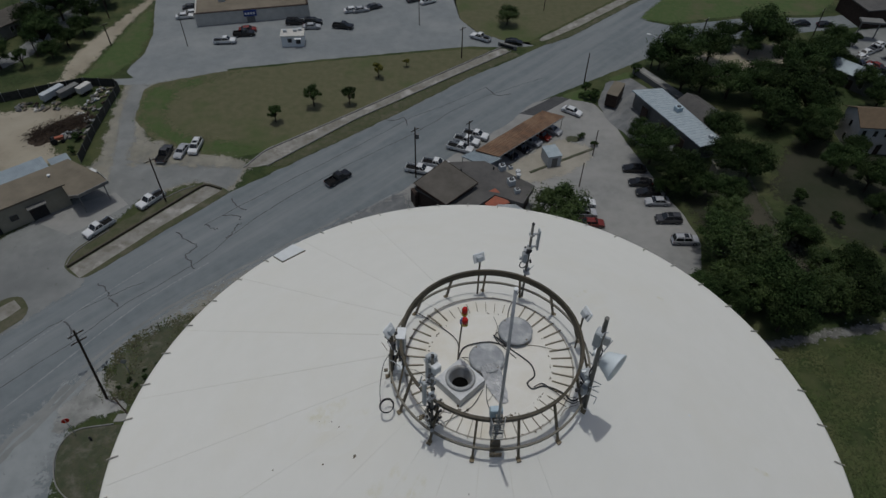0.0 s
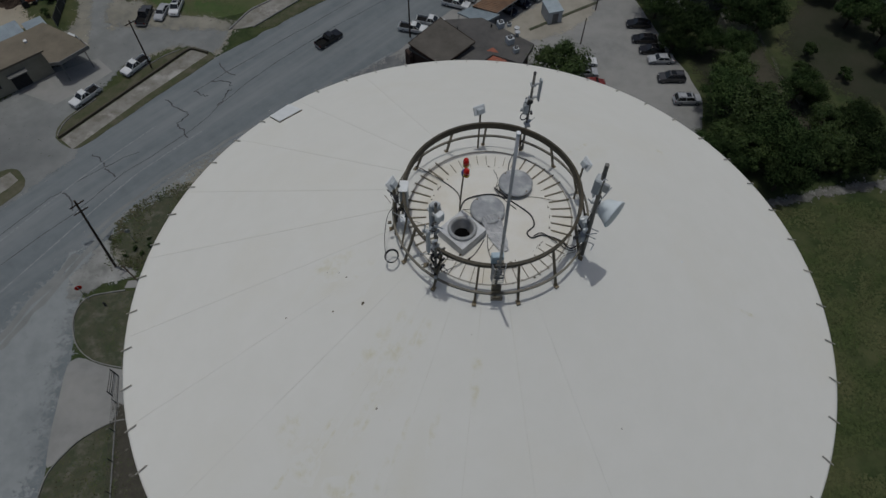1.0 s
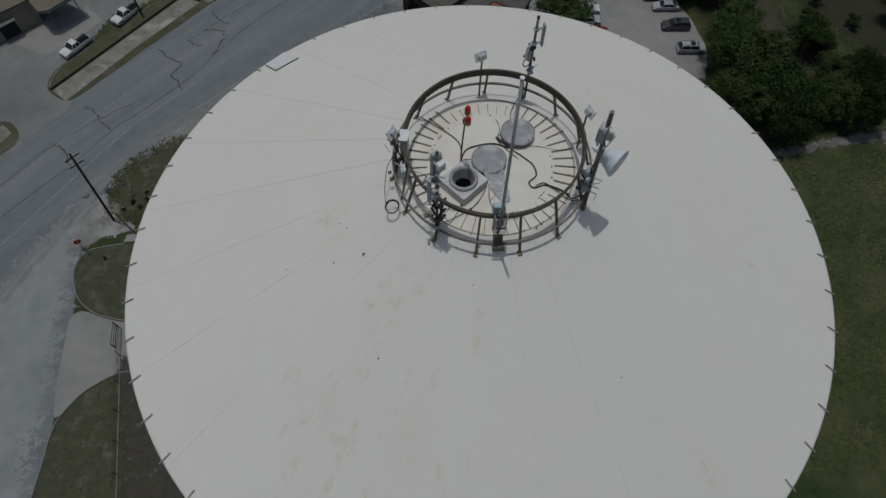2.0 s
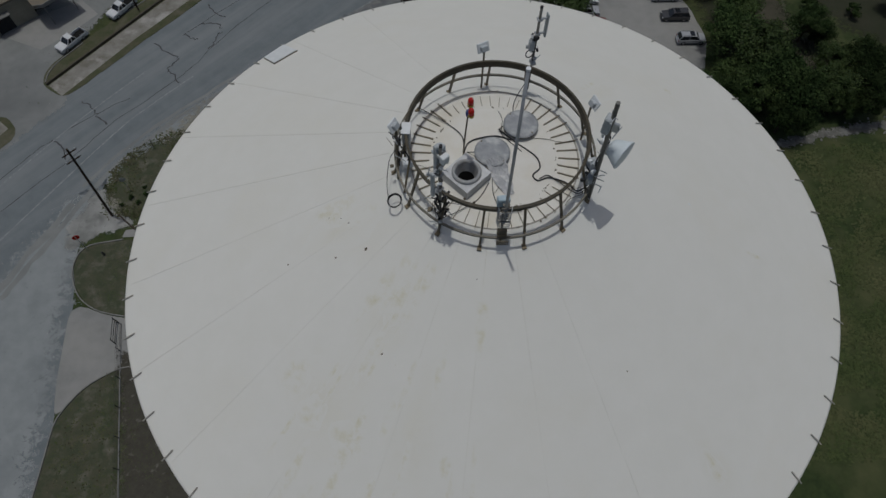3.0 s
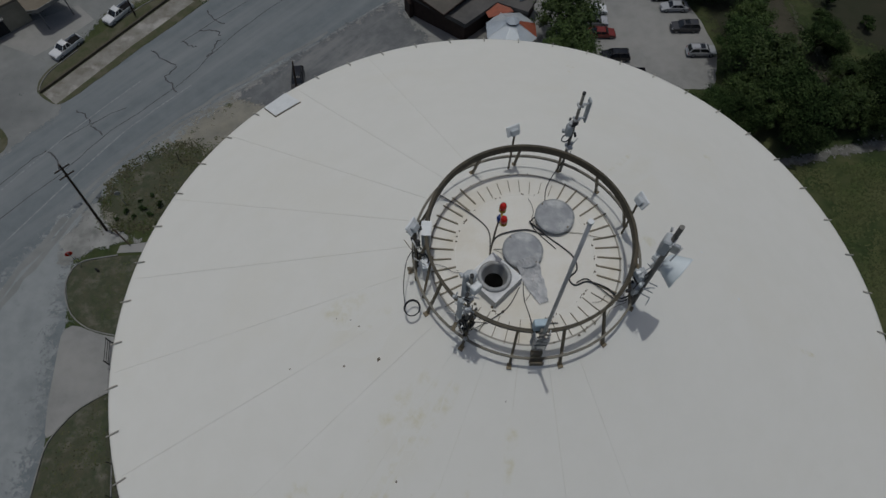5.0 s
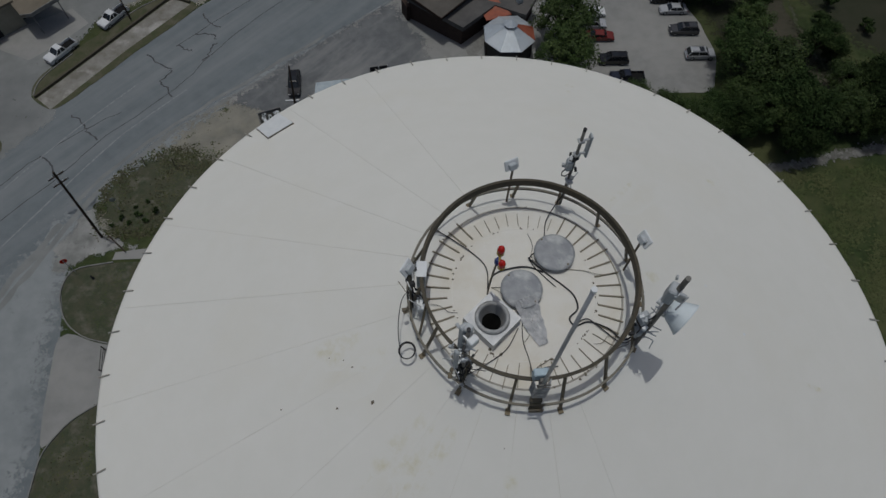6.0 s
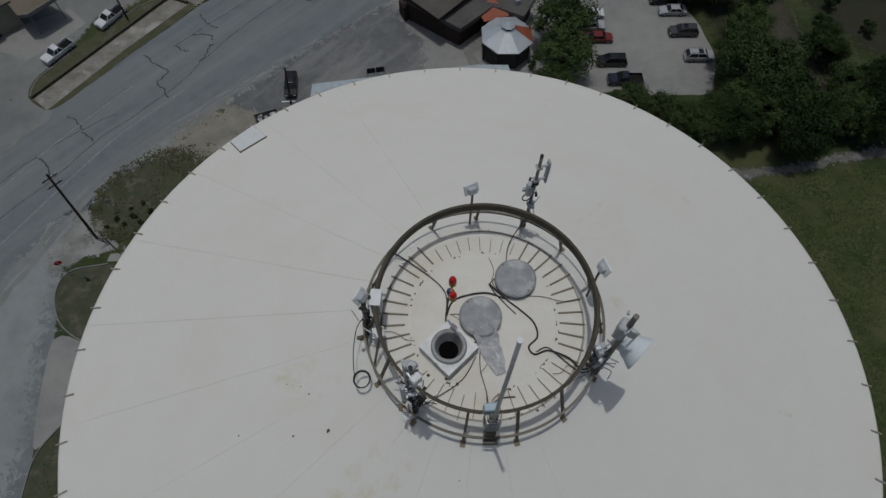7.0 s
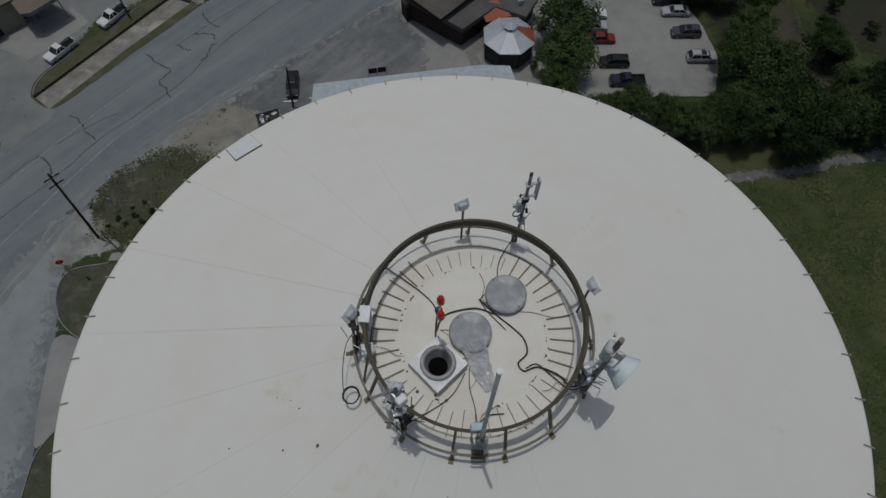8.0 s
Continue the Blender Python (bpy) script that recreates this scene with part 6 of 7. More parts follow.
def build_car(kind, pm, label, m):
    """A car facing local +x: body, bonnet, glasshouse, roof, bumpers, lamps, mirrors and wheels."""
    key = (kind, pm.name, label)
    if key in CAR_PROTOS:
        return copy_thing(CAR_PROTOS[key], m)
    L, W, zs, zb, zr, cf, cr, rf, rr = CAR_SHAPES[kind]
    w = W / 2
    X = lambda t: L / 2 - t * L
    car = thing({"pickup": "pickup_truck", "suv": "suv", "sedan": "sedan"}[kind], label, {"pickup": "pickup truck", "suv": "suv", "sedan": "car"}[kind], group="parked vehicles")
    bm = bmesh.new()
    nose = 0.84 if kind == "sedan" else 0.92
    prof = [(0.0, zs), (0.0, zb * nose - 0.12), (0.03, zb * nose - 0.02), (cf, zb), (cr, zb), (0.985 if kind != "sedan" else 0.97, zb * (1.0 if kind != "sedan" else 1.02)), (1.0, zb - 0.12), (1.0, zs)]
    if kind == "pickup":
        prof = [(0.0, zs), (0.0, zb - 0.16), (0.03, zb - 0.05), (cf, zb), (cr, zb), (cr, zs)]
    left = [bm.verts.new((X(t), -w, z)) for t, z in prof]
    right = [bm.verts.new((X(t), w, z)) for t, z in prof]
    bm.faces.new(left)
    bm.faces.new(right[::-1])
    for i in range(len(prof)):
        j = (i + 1) % len(prof)
        bm.faces.new((left[i], right[i], right[j], left[j]))
    if kind == "pickup":
        t = 0.09
        x0, x1 = X(1.0), X(cr) - 0.02
        box(bm, ((x0 + x1) / 2, -w + t / 2, (zs + zb) / 2), (x1 - x0, t, zb - zs))
        box(bm, ((x0 + x1) / 2, w - t / 2, (zs + zb) / 2), (x1 - x0, t, zb - zs))
        box(bm, (x0 + t / 2, 0, (zs + zb) / 2), (t, W - 2 * t, zb - zs))
    bmesh.ops.bevel(bm, geom=[e for e in bm.edges if e.calc_length() > 0.3], offset=0.05, segments=2, affect="EDGES")
    body = part("body", bm, pm, car)
    if kind == "pickup":
        part("bed_floor", box(bmesh.new(), ((X(1.0) + X(cr)) / 2, 0, 0.55), (X(cr) - X(1.0) - 0.2, W - 0.2, 0.1)), M_BED, body, "dark pickup bed")
    bm = bmesh.new()
    loft_box(bm, zb - 0.02, X(cr) if kind != "pickup" else X(cr) + 0.02, X(cf), w - 0.07, zr - 0.06, X(rr), X(rf), w - 0.24)
    part("glasshouse", bm, M_GLASS, car, "dark glass all round")
    bm = bmesh.new()
    vs = loft_box(bm, zr - 0.08, X(rr) - 0.06, X(rf) + 0.08, w - 0.2, zr, X(rr) + 0.05, X(rf) - 0.05, w - 0.28)
    bmesh.ops.bevel(bm, geom=list(bm.edges), offset=0.03, segments=1, affect="EDGES")
    part("roof", bm, pm, car)
    for s in (-1, 1):
        for a, b, k in ((cf, rf, 0.035), ((cf + cr) / 2, (rf + rr) / 2, 0.035), (cr, rr, 0.05)):
            part("pillar", tube(bmesh.new(), [(X(a), s * (w - 0.065), zb), (X(b), s * (w - 0.21), zr - 0.055)], k, 6), pm, car)
        part("mirror", box(bmesh.new(), (X(cf + 0.06), s * (w + 0.08), zb + 0.1), (0.1, 0.18, 0.14), 0, 0.03), pm, car)
        part("headlight", box(bmesh.new(), (X(0.012), s * (w - 0.22), zb * nose - 0.2), (0.1, 0.34, 0.14), 0, 0.02), M_LAMPCLEAR, car)
        part("tail_light", box(bmesh.new(), (X(0.992), s * (w - 0.14), zb - 0.2), (0.08, 0.2, 0.26), 0, 0.02), M_LAMPRED, car)
        for t in (0.17, 0.80):
            y = s * (w - 0.1)
            wh = part("wheel", lathe(bmesh.new(), [(0.2, -0.1), (0.31, -0.11), (0.34, -0.07), (0.34, 0.07), (0.31, 0.11), (0.2, 0.1)], 20, Matrix.Translation((X(t), y, 0.34)) @ pose(0, 0, 0, 90, 0, 0)), M_TYRE, car, smooth=True)
            part("rim", lathe(bmesh.new(), [(0.001, -0.1), (0.15, -0.085), (0.205, -0.1), (0.205, 0.1), (0.15, 0.085), (0.001, 0.1)], 16, Matrix.Translation((X(t), y, 0.34)) @ pose(0, 0, 0, 90, 0, 0)), M_RIM, wh)
    part("bumper", box(bmesh.new(), (X(-0.005), 0, zs + 0.12), (0.14, W - 0.1, 0.22), 0, 0.04), M_RIM if kind == "pickup" else pm, car)
    part("bumper", box(bmesh.new(), (X(1.005), 0, zs + 0.12), (0.14, W - 0.1, 0.22), 0, 0.04), M_RIM if kind == "pickup" else pm, car)
    part("grille", box(bmesh.new(), (X(0.0), 0, zb * nose - 0.26), (0.06, W * 0.45, 0.2), 0, 0.02), M_BLACK, car)
    part("underside", box(bmesh.new(), (0, 0, zs), (L * 0.94, W * 0.86, 0.16)), M_TYRE, car)
    if kind == "suv":
        for s in (-1, 1):
            part("roof_rack", tube(bmesh.new(), [(X(rr - 0.03), s * (w - 0.32), zr + 0.04), (X(rf + 0.06), s * (w - 0.32), zr + 0.04)], 0.025, 6), M_BLACK, car)
        part("sunroof", box(bmesh.new(), (X(rf + 0.14), 0, zr + 0.004), (0.7, 0.8, 0.012)), M_GLASS, car)
    car.matrix_basis = m
    CAR_PROTOS[key] = car
    return car


def park(kind, pm, label, spots, z=0.09):
    for x, y, deg in spots:
        build_car(kind, pm, label, pose(x, y, 0.012 + 0.35 * z, 0, 0, deg))


park("pickup", WHITE_P, "white crew-cab pickup parked on a pale driveway", [(-53.6, 60.6, 236), (-47.8, 67.3, 237)], 0.075)
park("pickup", WHITE_P, "white pickup parked beside a garage canopy", [(-58.9, 72.8, 142)], 0.065)
park("pickup", GREY_P, "dark grey pickup parked on a gravel verge", [(-49.4, 79.4, 88)], 0.14)
park("sedan", SILVER_P, "silver sedan parked on a gravel verge", [(-46.7, 80.4, 262)], 0.14)
park("suv", WHITE_P, "white suv parked on a gravel verge", [(-44.6, 81.7, 268)], 0.14)
park("pickup", BLACK_P, "black pickup on the wide road", [(-18.4, 73.5, 46)], 0.035)
park("pickup", WHITE_P, "white work pickup parked in a row by an awning", [(2.4, 82.6, -22), (3.6, 84.8, -22), (5.3, 86.6, -22), (-2.0, 77.9, -15), (-4.8, 76.2, -15)], 0.075)
park("sedan", RED_P, "red car under the edge of a carport", [(17.3, 87.0, -40)])
park("sedan", SILVER_P, "silver car under the edge of a carport", [(19.5, 88.8, -40)])
park("sedan", BLUE_P, "dark blue car under the edge of a carport", [(13.2, 83.2, -40), (10.9, 81.2, -40)])
park("suv", SILVER_P, "silver suv under the edge of a carport", [(15.3, 85.2, -40)])
park("sedan", WHITE_P, "white sedan leaving a driveway", [(24.2, 95.0, -35)])
park("sedan", SILVER_P, "silver sedan parked in a concrete lot", [(34.6, 68.7, 180)])
park("suv", GREY_P, "grey suv with a sunroof parked in a concrete lot", [(35.4, 64.5, 180)])
park("suv", SILVER_P, "silver suv with roof rails parked in a concrete lot", [(36.8, 59.7, 0)])
park("sedan", BLACK_P, "black car parked in the shade of a tree", [(32.6, 77.4, 178), (32.9, 73.6, 178), (33.6, 71.0, 178)])
park("sedan", WHITE_P, "white sedan parked beside a big tree", [(22.3, 68.2, 0)])
park("suv", SILVER_P, "silver suv parked beside a big tree", [(22.0, 65.6, 0)])
park("sedan", RED_P, "red sedan parked beside a big tree", [(22.9, 63.3, 0)])
park("suv", BLACK_P, "black suv parked beside a big tree", [(24.2, 58.8, 180)])
park("pickup", BLUE_P, "dark blue pickup parked under a tree", [(25.6, 55.4, 180)])
park("suv", BLACK_P, "glossy black suv parked on stained asphalt", [(-20.45, 54.5, -86)], 0.095)
park("pickup", WHITE_P, "white pickup in a broad parking lot", [(-49.0, 120.6, 6)], 0.05)
park("sedan", RED_P, "dark red car in a broad parking lot", [(-45.2, 126.2, 10)], 0.05)
park("pickup", BLACK_P, "black pickup in a broad parking lot", [(-45.6, 124.2, 10), (-23.9, 128.6, -8)], 0.05)
park("suv", BLACK_P, "black suv in a broad parking lot", [(-35.2, 130.2, 6), (-31.0, 130.4, 6)], 0.05)
park("sedan", SILVER_P, "silver car in a broad parking lot", [(-31.0, 128.2, 6), (-20.6, 137.2, 20)], 0.05)
park("sedan", WHITE_P, "white car in a broad parking lot", [(-22.6, 137.0, 20), (-61.2, 132.2, 15), (-59.8, 134.0, 15), (-4.6, 142.5, 30)], 0.05)
park("sedan", GREY_P, "dark grey car in a broad parking lot", [(-17.6, 139.0, 30), (-8, 143.5, 30), (-61, 137, 15)], 0.05)
park("pickup", WHITE_P, "white pickup at a lot exit", [(7.6, 124.2, 150)], 0.05)
park("sedan", BLACK_P, "black car on a wide road", [(15.0, 122.4, -12), (84.2, 134.0, 185), (89.8, 133.6, 5)], 0.05)
park("sedan", WHITE_P, "white car in a crowded lot", [(91, 118, 30), (93.4, 120.4, 30), (95, 109, 120), (99.4, 114.6, 120), (98, 124, 30)], 0.065)
park("pickup", SILVER_P, "silver pickup in a crowded lot", [(90.4, 113.2, 120), (97.2, 111.2, 120), (96, 122, 30)], 0.065)
park("suv", BLUE_P, "dark blue suv in a crowded lot", [(88.6, 115.6, 120), (93, 111.6, 120), (101.8, 117, 120), (103, 112, 120)], 0.065)
park("sedan", RED_P, "red car in a crowded lot", [(92.6, 114.6, 120), (99.6, 120, 30)], 0.065)

# ---- trees ----
def tree_proto(name, seed, h, r, leaves, leaf, material, lobes=11, flat=0.72, bare=0.0, label="", category="tree"):
    """A tapered trunk with limbs and a crown of many small leaf sprays in uneven lobes."""
    rng = random.Random(seed)
    t = thing(name, label, category)
    bm = bmesh.new()
    fork = h * 0.3
    cyl(bm, (0, 0, -0.1), (0.05, 0.02, fork), 0.05 * r + 0.06, 0.035 * r + 0.04, 8)
    centres = []
    for i in range(lobes):
        a = 2.4 * i + rng.uniform(-0.4, 0.4)
        d = r * 0.80 * math.sqrt((i + 0.3) / lobes)
        z = h * (0.50 + 0.30 * (1 - (d / r) ** 2) + rng.uniform(-0.16, 0.12))
        centres.append((Vector((d * math.cos(a), d * math.sin(a), z)), r * rng.choice((0.16, 0.2, 0.26, 0.32, 0.38))))
    for c, s in centres:
        mid = Vector((c.x * 0.45, c.y * 0.45, fork + (c.z - fork) * 0.5))
        cyl(bm, (0.05, 0.02, fork * 0.9), mid, 0.025 * r + 0.02, 0.018 * r + 0.015, 6)
        cyl(bm, mid, c, 0.018 * r + 0.015, 0.01, 6)
    part("trunk", bm, M_BARK, t)
    verts, faces = [], []
    for k in range(leaves):
        c, s = centres[k % lobes]
        v = Vector((rng.gauss(0, 1), rng.gauss(0, 1), rng.gauss(0, 1))).normalized()
        rad = s * (0.35 + 0.75 * rng.random() ** 0.7) * (1 + 0.6 * noise.noise(v * 2.6 + c)) * (1.35 if rng.random() < 0.08 else 1.0)
        p = c + Vector((v.x, v.y, v.z * flat)) * rad
        nrm = (v + Vector((rng.uniform(-0.8, 0.8), rng.uniform(-0.8, 0.8), rng.uniform(-0.2, 1.0)))).normalized()
        a = nrm.orthogonal().normalized()
        a = Matrix.Rotation(rng.uniform(0, 6.28), 3, nrm) @ a
        b = nrm.cross(a)
        q = leaf * rng.uniform(0.6, 1.3)
        n0 = len(verts)
        verts += [tuple(p - a * q), tuple(p + b * q * 0.55 + nrm * q * 0.15), tuple(p + a * q), tuple(p - b * q * 0.55 + nrm * q * 0.15)]
        faces.append((n0, n0 + 1, n0 + 2, n0 + 3))
    me = bpy.data.meshes.new("crown")
    me.from_pydata(verts, [], faces)
    me.materials.append(material)
    ob = new("crown", me)
    ob.parent = t
    return t


def plant(proto, spots, base_r, label="", group=""):
    """Copies of a tree at (x, y, crown radius)."""
    for i, (x, y, r) in enumerate(spots):
        m = pose(x, y, 0, 0, 0, (x * 37 + y * 53) % 360)
        k = r / base_r
        if i == 0:
            proto.matrix_basis = m @ Matrix.Scale(k, 4)
            ob = proto
        else:
            proto_scale = proto.scale.copy()
            ob = copy_thing(proto, m)
            ob.scale = (k, k, k * (0.92 + 0.16 * ((x * 7.3 + y) % 1.0)))
        tagged(ob, label, "", group)


oak = tree_proto("oak_tree", 3, 7.2, 4.0, 11000, 0.15, M_LEAF, 34, label="dense dark green oak in full leaf", category="tree")
plant(oak, [(35.7, 79.5, 4.1), (38.4, 72.9, 4.4), (35, 86.2, 2.5), (36.5, 70.7, 2.6), (41.5, 70.6, 2.9), (48.3, 77.5, 4), (41.1, 57, 4.5), (45.2, 48.8, 4.4), (46.5, 45, 4.4), (44.9, 42.8, 3.4), (57.8, 51.4, 3.8), (52.8, 59.5, 3.1), (47.2, 111.1, 5.6), (45, 112, 3.4), (61.9, 122.5, 3.4), (66.6, 119.4, 3.1), (72.5, 113.1, 4), (77.9, 111, 4.6), (51.4, 103.4, 3.3), (61.6, 101.4, 4.7), (60.7, 91.4, 4.6), (68.3, 88.4, 3.7), (61.1, 90.1, 1.4), (72.3, 81.4, 2.8), (65.5, 84.7, 3.1), (78.5, 105.1, 2.7), (35.4, 47.2, 3), (82, 84, 4), (93, 92, 4.4), (69, 66, 2.6), (-86.5, 117, 4.2), (-88.5, 130, 4.6), (-93, 138, 4.6), (-84, 143, 4)], 4.0, "dense dark green oak in full leaf", "big trees")
elm = tree_proto("elm_tree", 8, 7.0, 4.0, 11000, 0.155, M_LEAF, 30, 0.95, label="broad green elm in full leaf", category="tree")
plant(elm, [(51.6, 75.5, 3.9), (49.7, 86.6, 3.7), (47.9, 91.6, 2.2), (45.6, 69, 3.1), (56.9, 46, 3.7), (55, 58.5, 2.1), (46.8, 102.3, 4.5), (56.3, 115.4, 4.4), (68.6, 121.9, 5.6), (73.1, 120.9, 3.8), (72.5, 107.6, 4.4), (86.2, 120.9, 3.7), (56, 101.3, 4.6), (65.4, 97.4, 5.4), (68.9, 94.6, 4.6), (84.8, 104.2, 3.4), (67, 76.8, 3.4), (70.8, 72.8, 3.6), (84.1, 112.3, 2.6), (84.7, 98.1, 3.3), (38.4, 45.6, 3.2), (84, 76, 4), (94, 80, 4.4), (66, 51.4, 3.2), (72, 54, 3.4), (-83.2, 112.4, 2.6), (-82, 117.4, 2.7), (-81, 123.4, 2.8), (-82.6, 130, 3.2), (-81.6, 137.6, 3.2), (-90.5, 123, 4.2), (-92, 108, 3.6)], 4.0, "broad green elm in full leaf", "big trees")
live = tree_proto("live_oak", 15, 6.6, 4.0, 11000, 0.15, M_LEAF2, 32, 0.8, label="bright green spreading live oak", category="tree")
plant(live, [(17, 62.6, 4.7), (16.6, 57, 4.4), (15.6, 52.6, 3), (25.4, 50.6, 2.6), (28.6, 48.2, 2.7), (22.6, 49.6, 2.4), (31.4, 46.6, 2.8), (33.2, 46.4, 2.8), (34, 45.4, 3), (14.1, 131.6, 2.8), (20.6, 48.6, 2.4), (50.3, 47, 3.1), (52.9, 47.5, 3.6), (42.2, 47.4, 3.8), (40.3, 51.1, 3), (44.2, 54.4, 5), (43.9, 63.8, 3.3), (54.4, 45.9, 2.7), (54.5, 52.1, 3.3)], 4.0, "bright green spreading live oak", "big trees")
young = tree_proto("young_oak", 21, 5.2, 2.0, 3000, 0.16, M_LEAF, 14, 0.95, label="young oak standing alone on a dry lawn", category="tree")
plant(young, [(-32.1, 90.4, 1.5), (-25.7, 95.9, 1.9), (-18.9, 96.8, 1.5), (-87.6, 108.8, 1.8), (39.3, 109.3, 1.3), (27.8, 102.0, 1.1), (92, 124, 1.4), (86, 121, 1.2), (97, 118.6, 1.4)], 2.0, "young oak standing alone", "young trees")
yellow = tree_proto("crape_myrtle", 27, 3.8, 1.4, 1500, 0.14, M_LEAF3, 6, 0.9, label="small yellow-green tree on a dry lawn", category="tree")
plant(yellow, [(-14.1, 107.0, 1.3), (-8.5, 111.6, 0.75)], 1.4, "small yellow-green tree on a dry lawn", "young trees")
shrub = tree_proto("shrub", 33, 1.7, 1.2, 900, 0.13, M_LEAF, 7, 0.8, label="low dark green shrub", category="shrub")
plant(shrub, [(28.6, 99.9, 1.5), (29.6, 101.0, 1.2), (27.2, 100.6, 1.0), (26.8, 84.4, 0.8), (24.8, 86.6, 0.9), (-40.6, 32.6, 0.34), (-39.6, 33.6, 0.42), (-38.6, 32.9, 0.38), (-37.6, 34.0, 0.5), (-36.6, 33.2, 0.44), (-35.6, 34.6, 0.5), (-38.2, 35.2, 0.3), (-36.9, 36.0, 0.34), (12.8, 58.0, 0.8), (56, 66, 1.4), (58.6, 70.2, 1.5), (62.4, 64.6, 1.4), (68, 58, 1.5), (74.4, 57.2, 1.6), (-66.6, 84, 1.0), (-65.8, 80, 0.9)], 1.2, "low dark green shrub", "shrubs")


def build_brush_pile():
    """A heap of cut brush: many thin sticks."""
    rng = random.Random(5)
    bm = bmesh.new()
    for k in range(900):
        t = rng.random()
        c = Vector((-74.4, 84.0, 0)).lerp(Vector((-67.4, 89.6, 0)), t) + Vector((rng.gauss(0, 0.9), rng.gauss(0, 1.0), 0))
        z = max(0.1, 1.5 - 0.5 * abs(rng.gauss(0, 1)) - 0.6 * abs(t - 0.45)) * rng.random() ** 0.4
        d = Vector((rng.gauss(0, 1), rng.gauss(0, 1), rng.gauss(0, 0.4))).normalized() * rng.uniform(0.4, 1.2)
        s = d.cross(Vector((0, 0, 1))).normalized() * 0.05
        p = c + Vector((0, 0, z + 0.1))
        v = [bm.verts.new(x) for x in (p - d - s, p - d + s, p + d, p - d + Vector((0, 0, 0.08)))]
        bm.faces.new((v[0], v[1], v[2]))
        bm.faces.new((v[0], v[3], v[2]))
        bm.faces.new((v[1], v[3], v[2]))
    n = 26
    top = [[bm.verts.new((-75.4 + 9 * i / n, 81.6 + 10.6 * j / n, max(-0.1, 1.25 * math.exp(-(((i / n - 0.5) - (j / n - 0.5)) * 3.2) ** 2 - ((i + j) / n - 1) ** 4 * 3) - 0.25 + 0.35 * noise.noise((i * 0.5, j * 0.5, 1.0))))) for j in range(n + 1)] for i in range(n + 1)]
    for i in range(n):
        for j in range(n):
            if max(v.co.z for v in (top[i][j], top[i + 1][j], top[i + 1][j + 1], top[i][j + 1])) > 0:
                bm.faces.new((top[i][j], top[i + 1][j], top[i + 1][j + 1], top[i][j + 1]))
    tagged(part("brush_pile", bm, M_DRYBRUSH), "long heap of dry brown cut brush", "brush pile", kind="stuff")


build_brush_pile()


def build_field_tufts():
    """Clumps of grass over the rough ground that the camera passes nearest."""
    rng = random.Random(11)
    verts, faces = [], []

    def scatter(n, x0, x1, y0, y1, size, keep, base=0.0):
        for _ in range(n):
            x, y = rng.uniform(x0, x1), rng.uniform(y0, y1)
            if not keep(x, y) or noise.noise((x * 0.25, y * 0.25, 0)) < rng.uniform(-0.5, 0.3):
                continue
            for _ in range(2):
                a = rng.uniform(0, 6.28)
                h, w = size * rng.uniform(0.5, 1.4), size * rng.uniform(0.3, 0.8)
                px, py = x + rng.gauss(0, 0.2), y + rng.gauss(0, 0.2)
                dx, dy = math.cos(a), math.sin(a)
                n0 = len(verts)
                verts.extend([(px - dx * w, py - dy * w, base), (px + dx * w, py + dy * w, base), (px + dx * w * 0.6 - dy * h * 0.9, py + dy * w * 0.6 + dx * h * 0.9, base + h * 0.45), (px - dx * w * 0.6 - dy * h * 0.9, py - dy * w * 0.6 + dx * h * 0.9, base + h * 0.4)])
                faces.append((n0, n0 + 1, n0 + 2, n0 + 3))

    scatter(44000, 24, 75, 0, 41, 0.26, lambda x, y: y < 37 + (x - 30) * 0.14 and x > 30 - (y - 8) * 0.1)
    scatter(1800, -42, -24, -10, 10, 0.13, lambda x, y: x > -41.5 + max(0, y - 5) * 0.5, 0.06)
    scatter(900, -43, -24, 19, 27, 0.11, lambda x, y: x > -42 + max(0, 22 - y), 0.06)
    scatter(2600, -43, -27, 31, 44, 0.2, lambda x, y: y < 45 + (x + 34) * 0.2 and (x + 42.4) * 1.3 > y - 38.5)
    for name, m, label in (("grass_tufts", M_TUFT, "uneven green and straw tufts over a field"), ("dry_weeds", M_WEED, "dry brown weeds over a scrubby verge")):
        if name == "dry_weeds":
            verts.clear()
            faces.clear()
            scatter(5200, -43, -28, 31, 45, 0.24, lambda x, y: y < 44.6 + (x + 34) * 0.25 and (x + 42.6) * 1.3 > y - 38.6 and noise.noise((x * 0.4, y * 0.4, 3.0)) > -0.15)
            scatter(1500, -41.5, -24, -12, 11, 0.14, lambda x, y: x > -41 + max(0, y - 5) * 0.5, 0.06)
        me = bpy.data.meshes.new(name)
        me.from_pydata(list(verts), [], list(faces))
        me.materials.append(m)
        tagged(new(name, me), label, "grass", kind="stuff")


M_TUFT = mat("grass_tufts", (0.04, 0.058, 0.017), (0.06, 0.08, 0.026), 0.9, (0.084, 0.09, 0.038), 0.16, rough=0.9, lo2=0.4, hi2=0.65)
build_field_tufts()

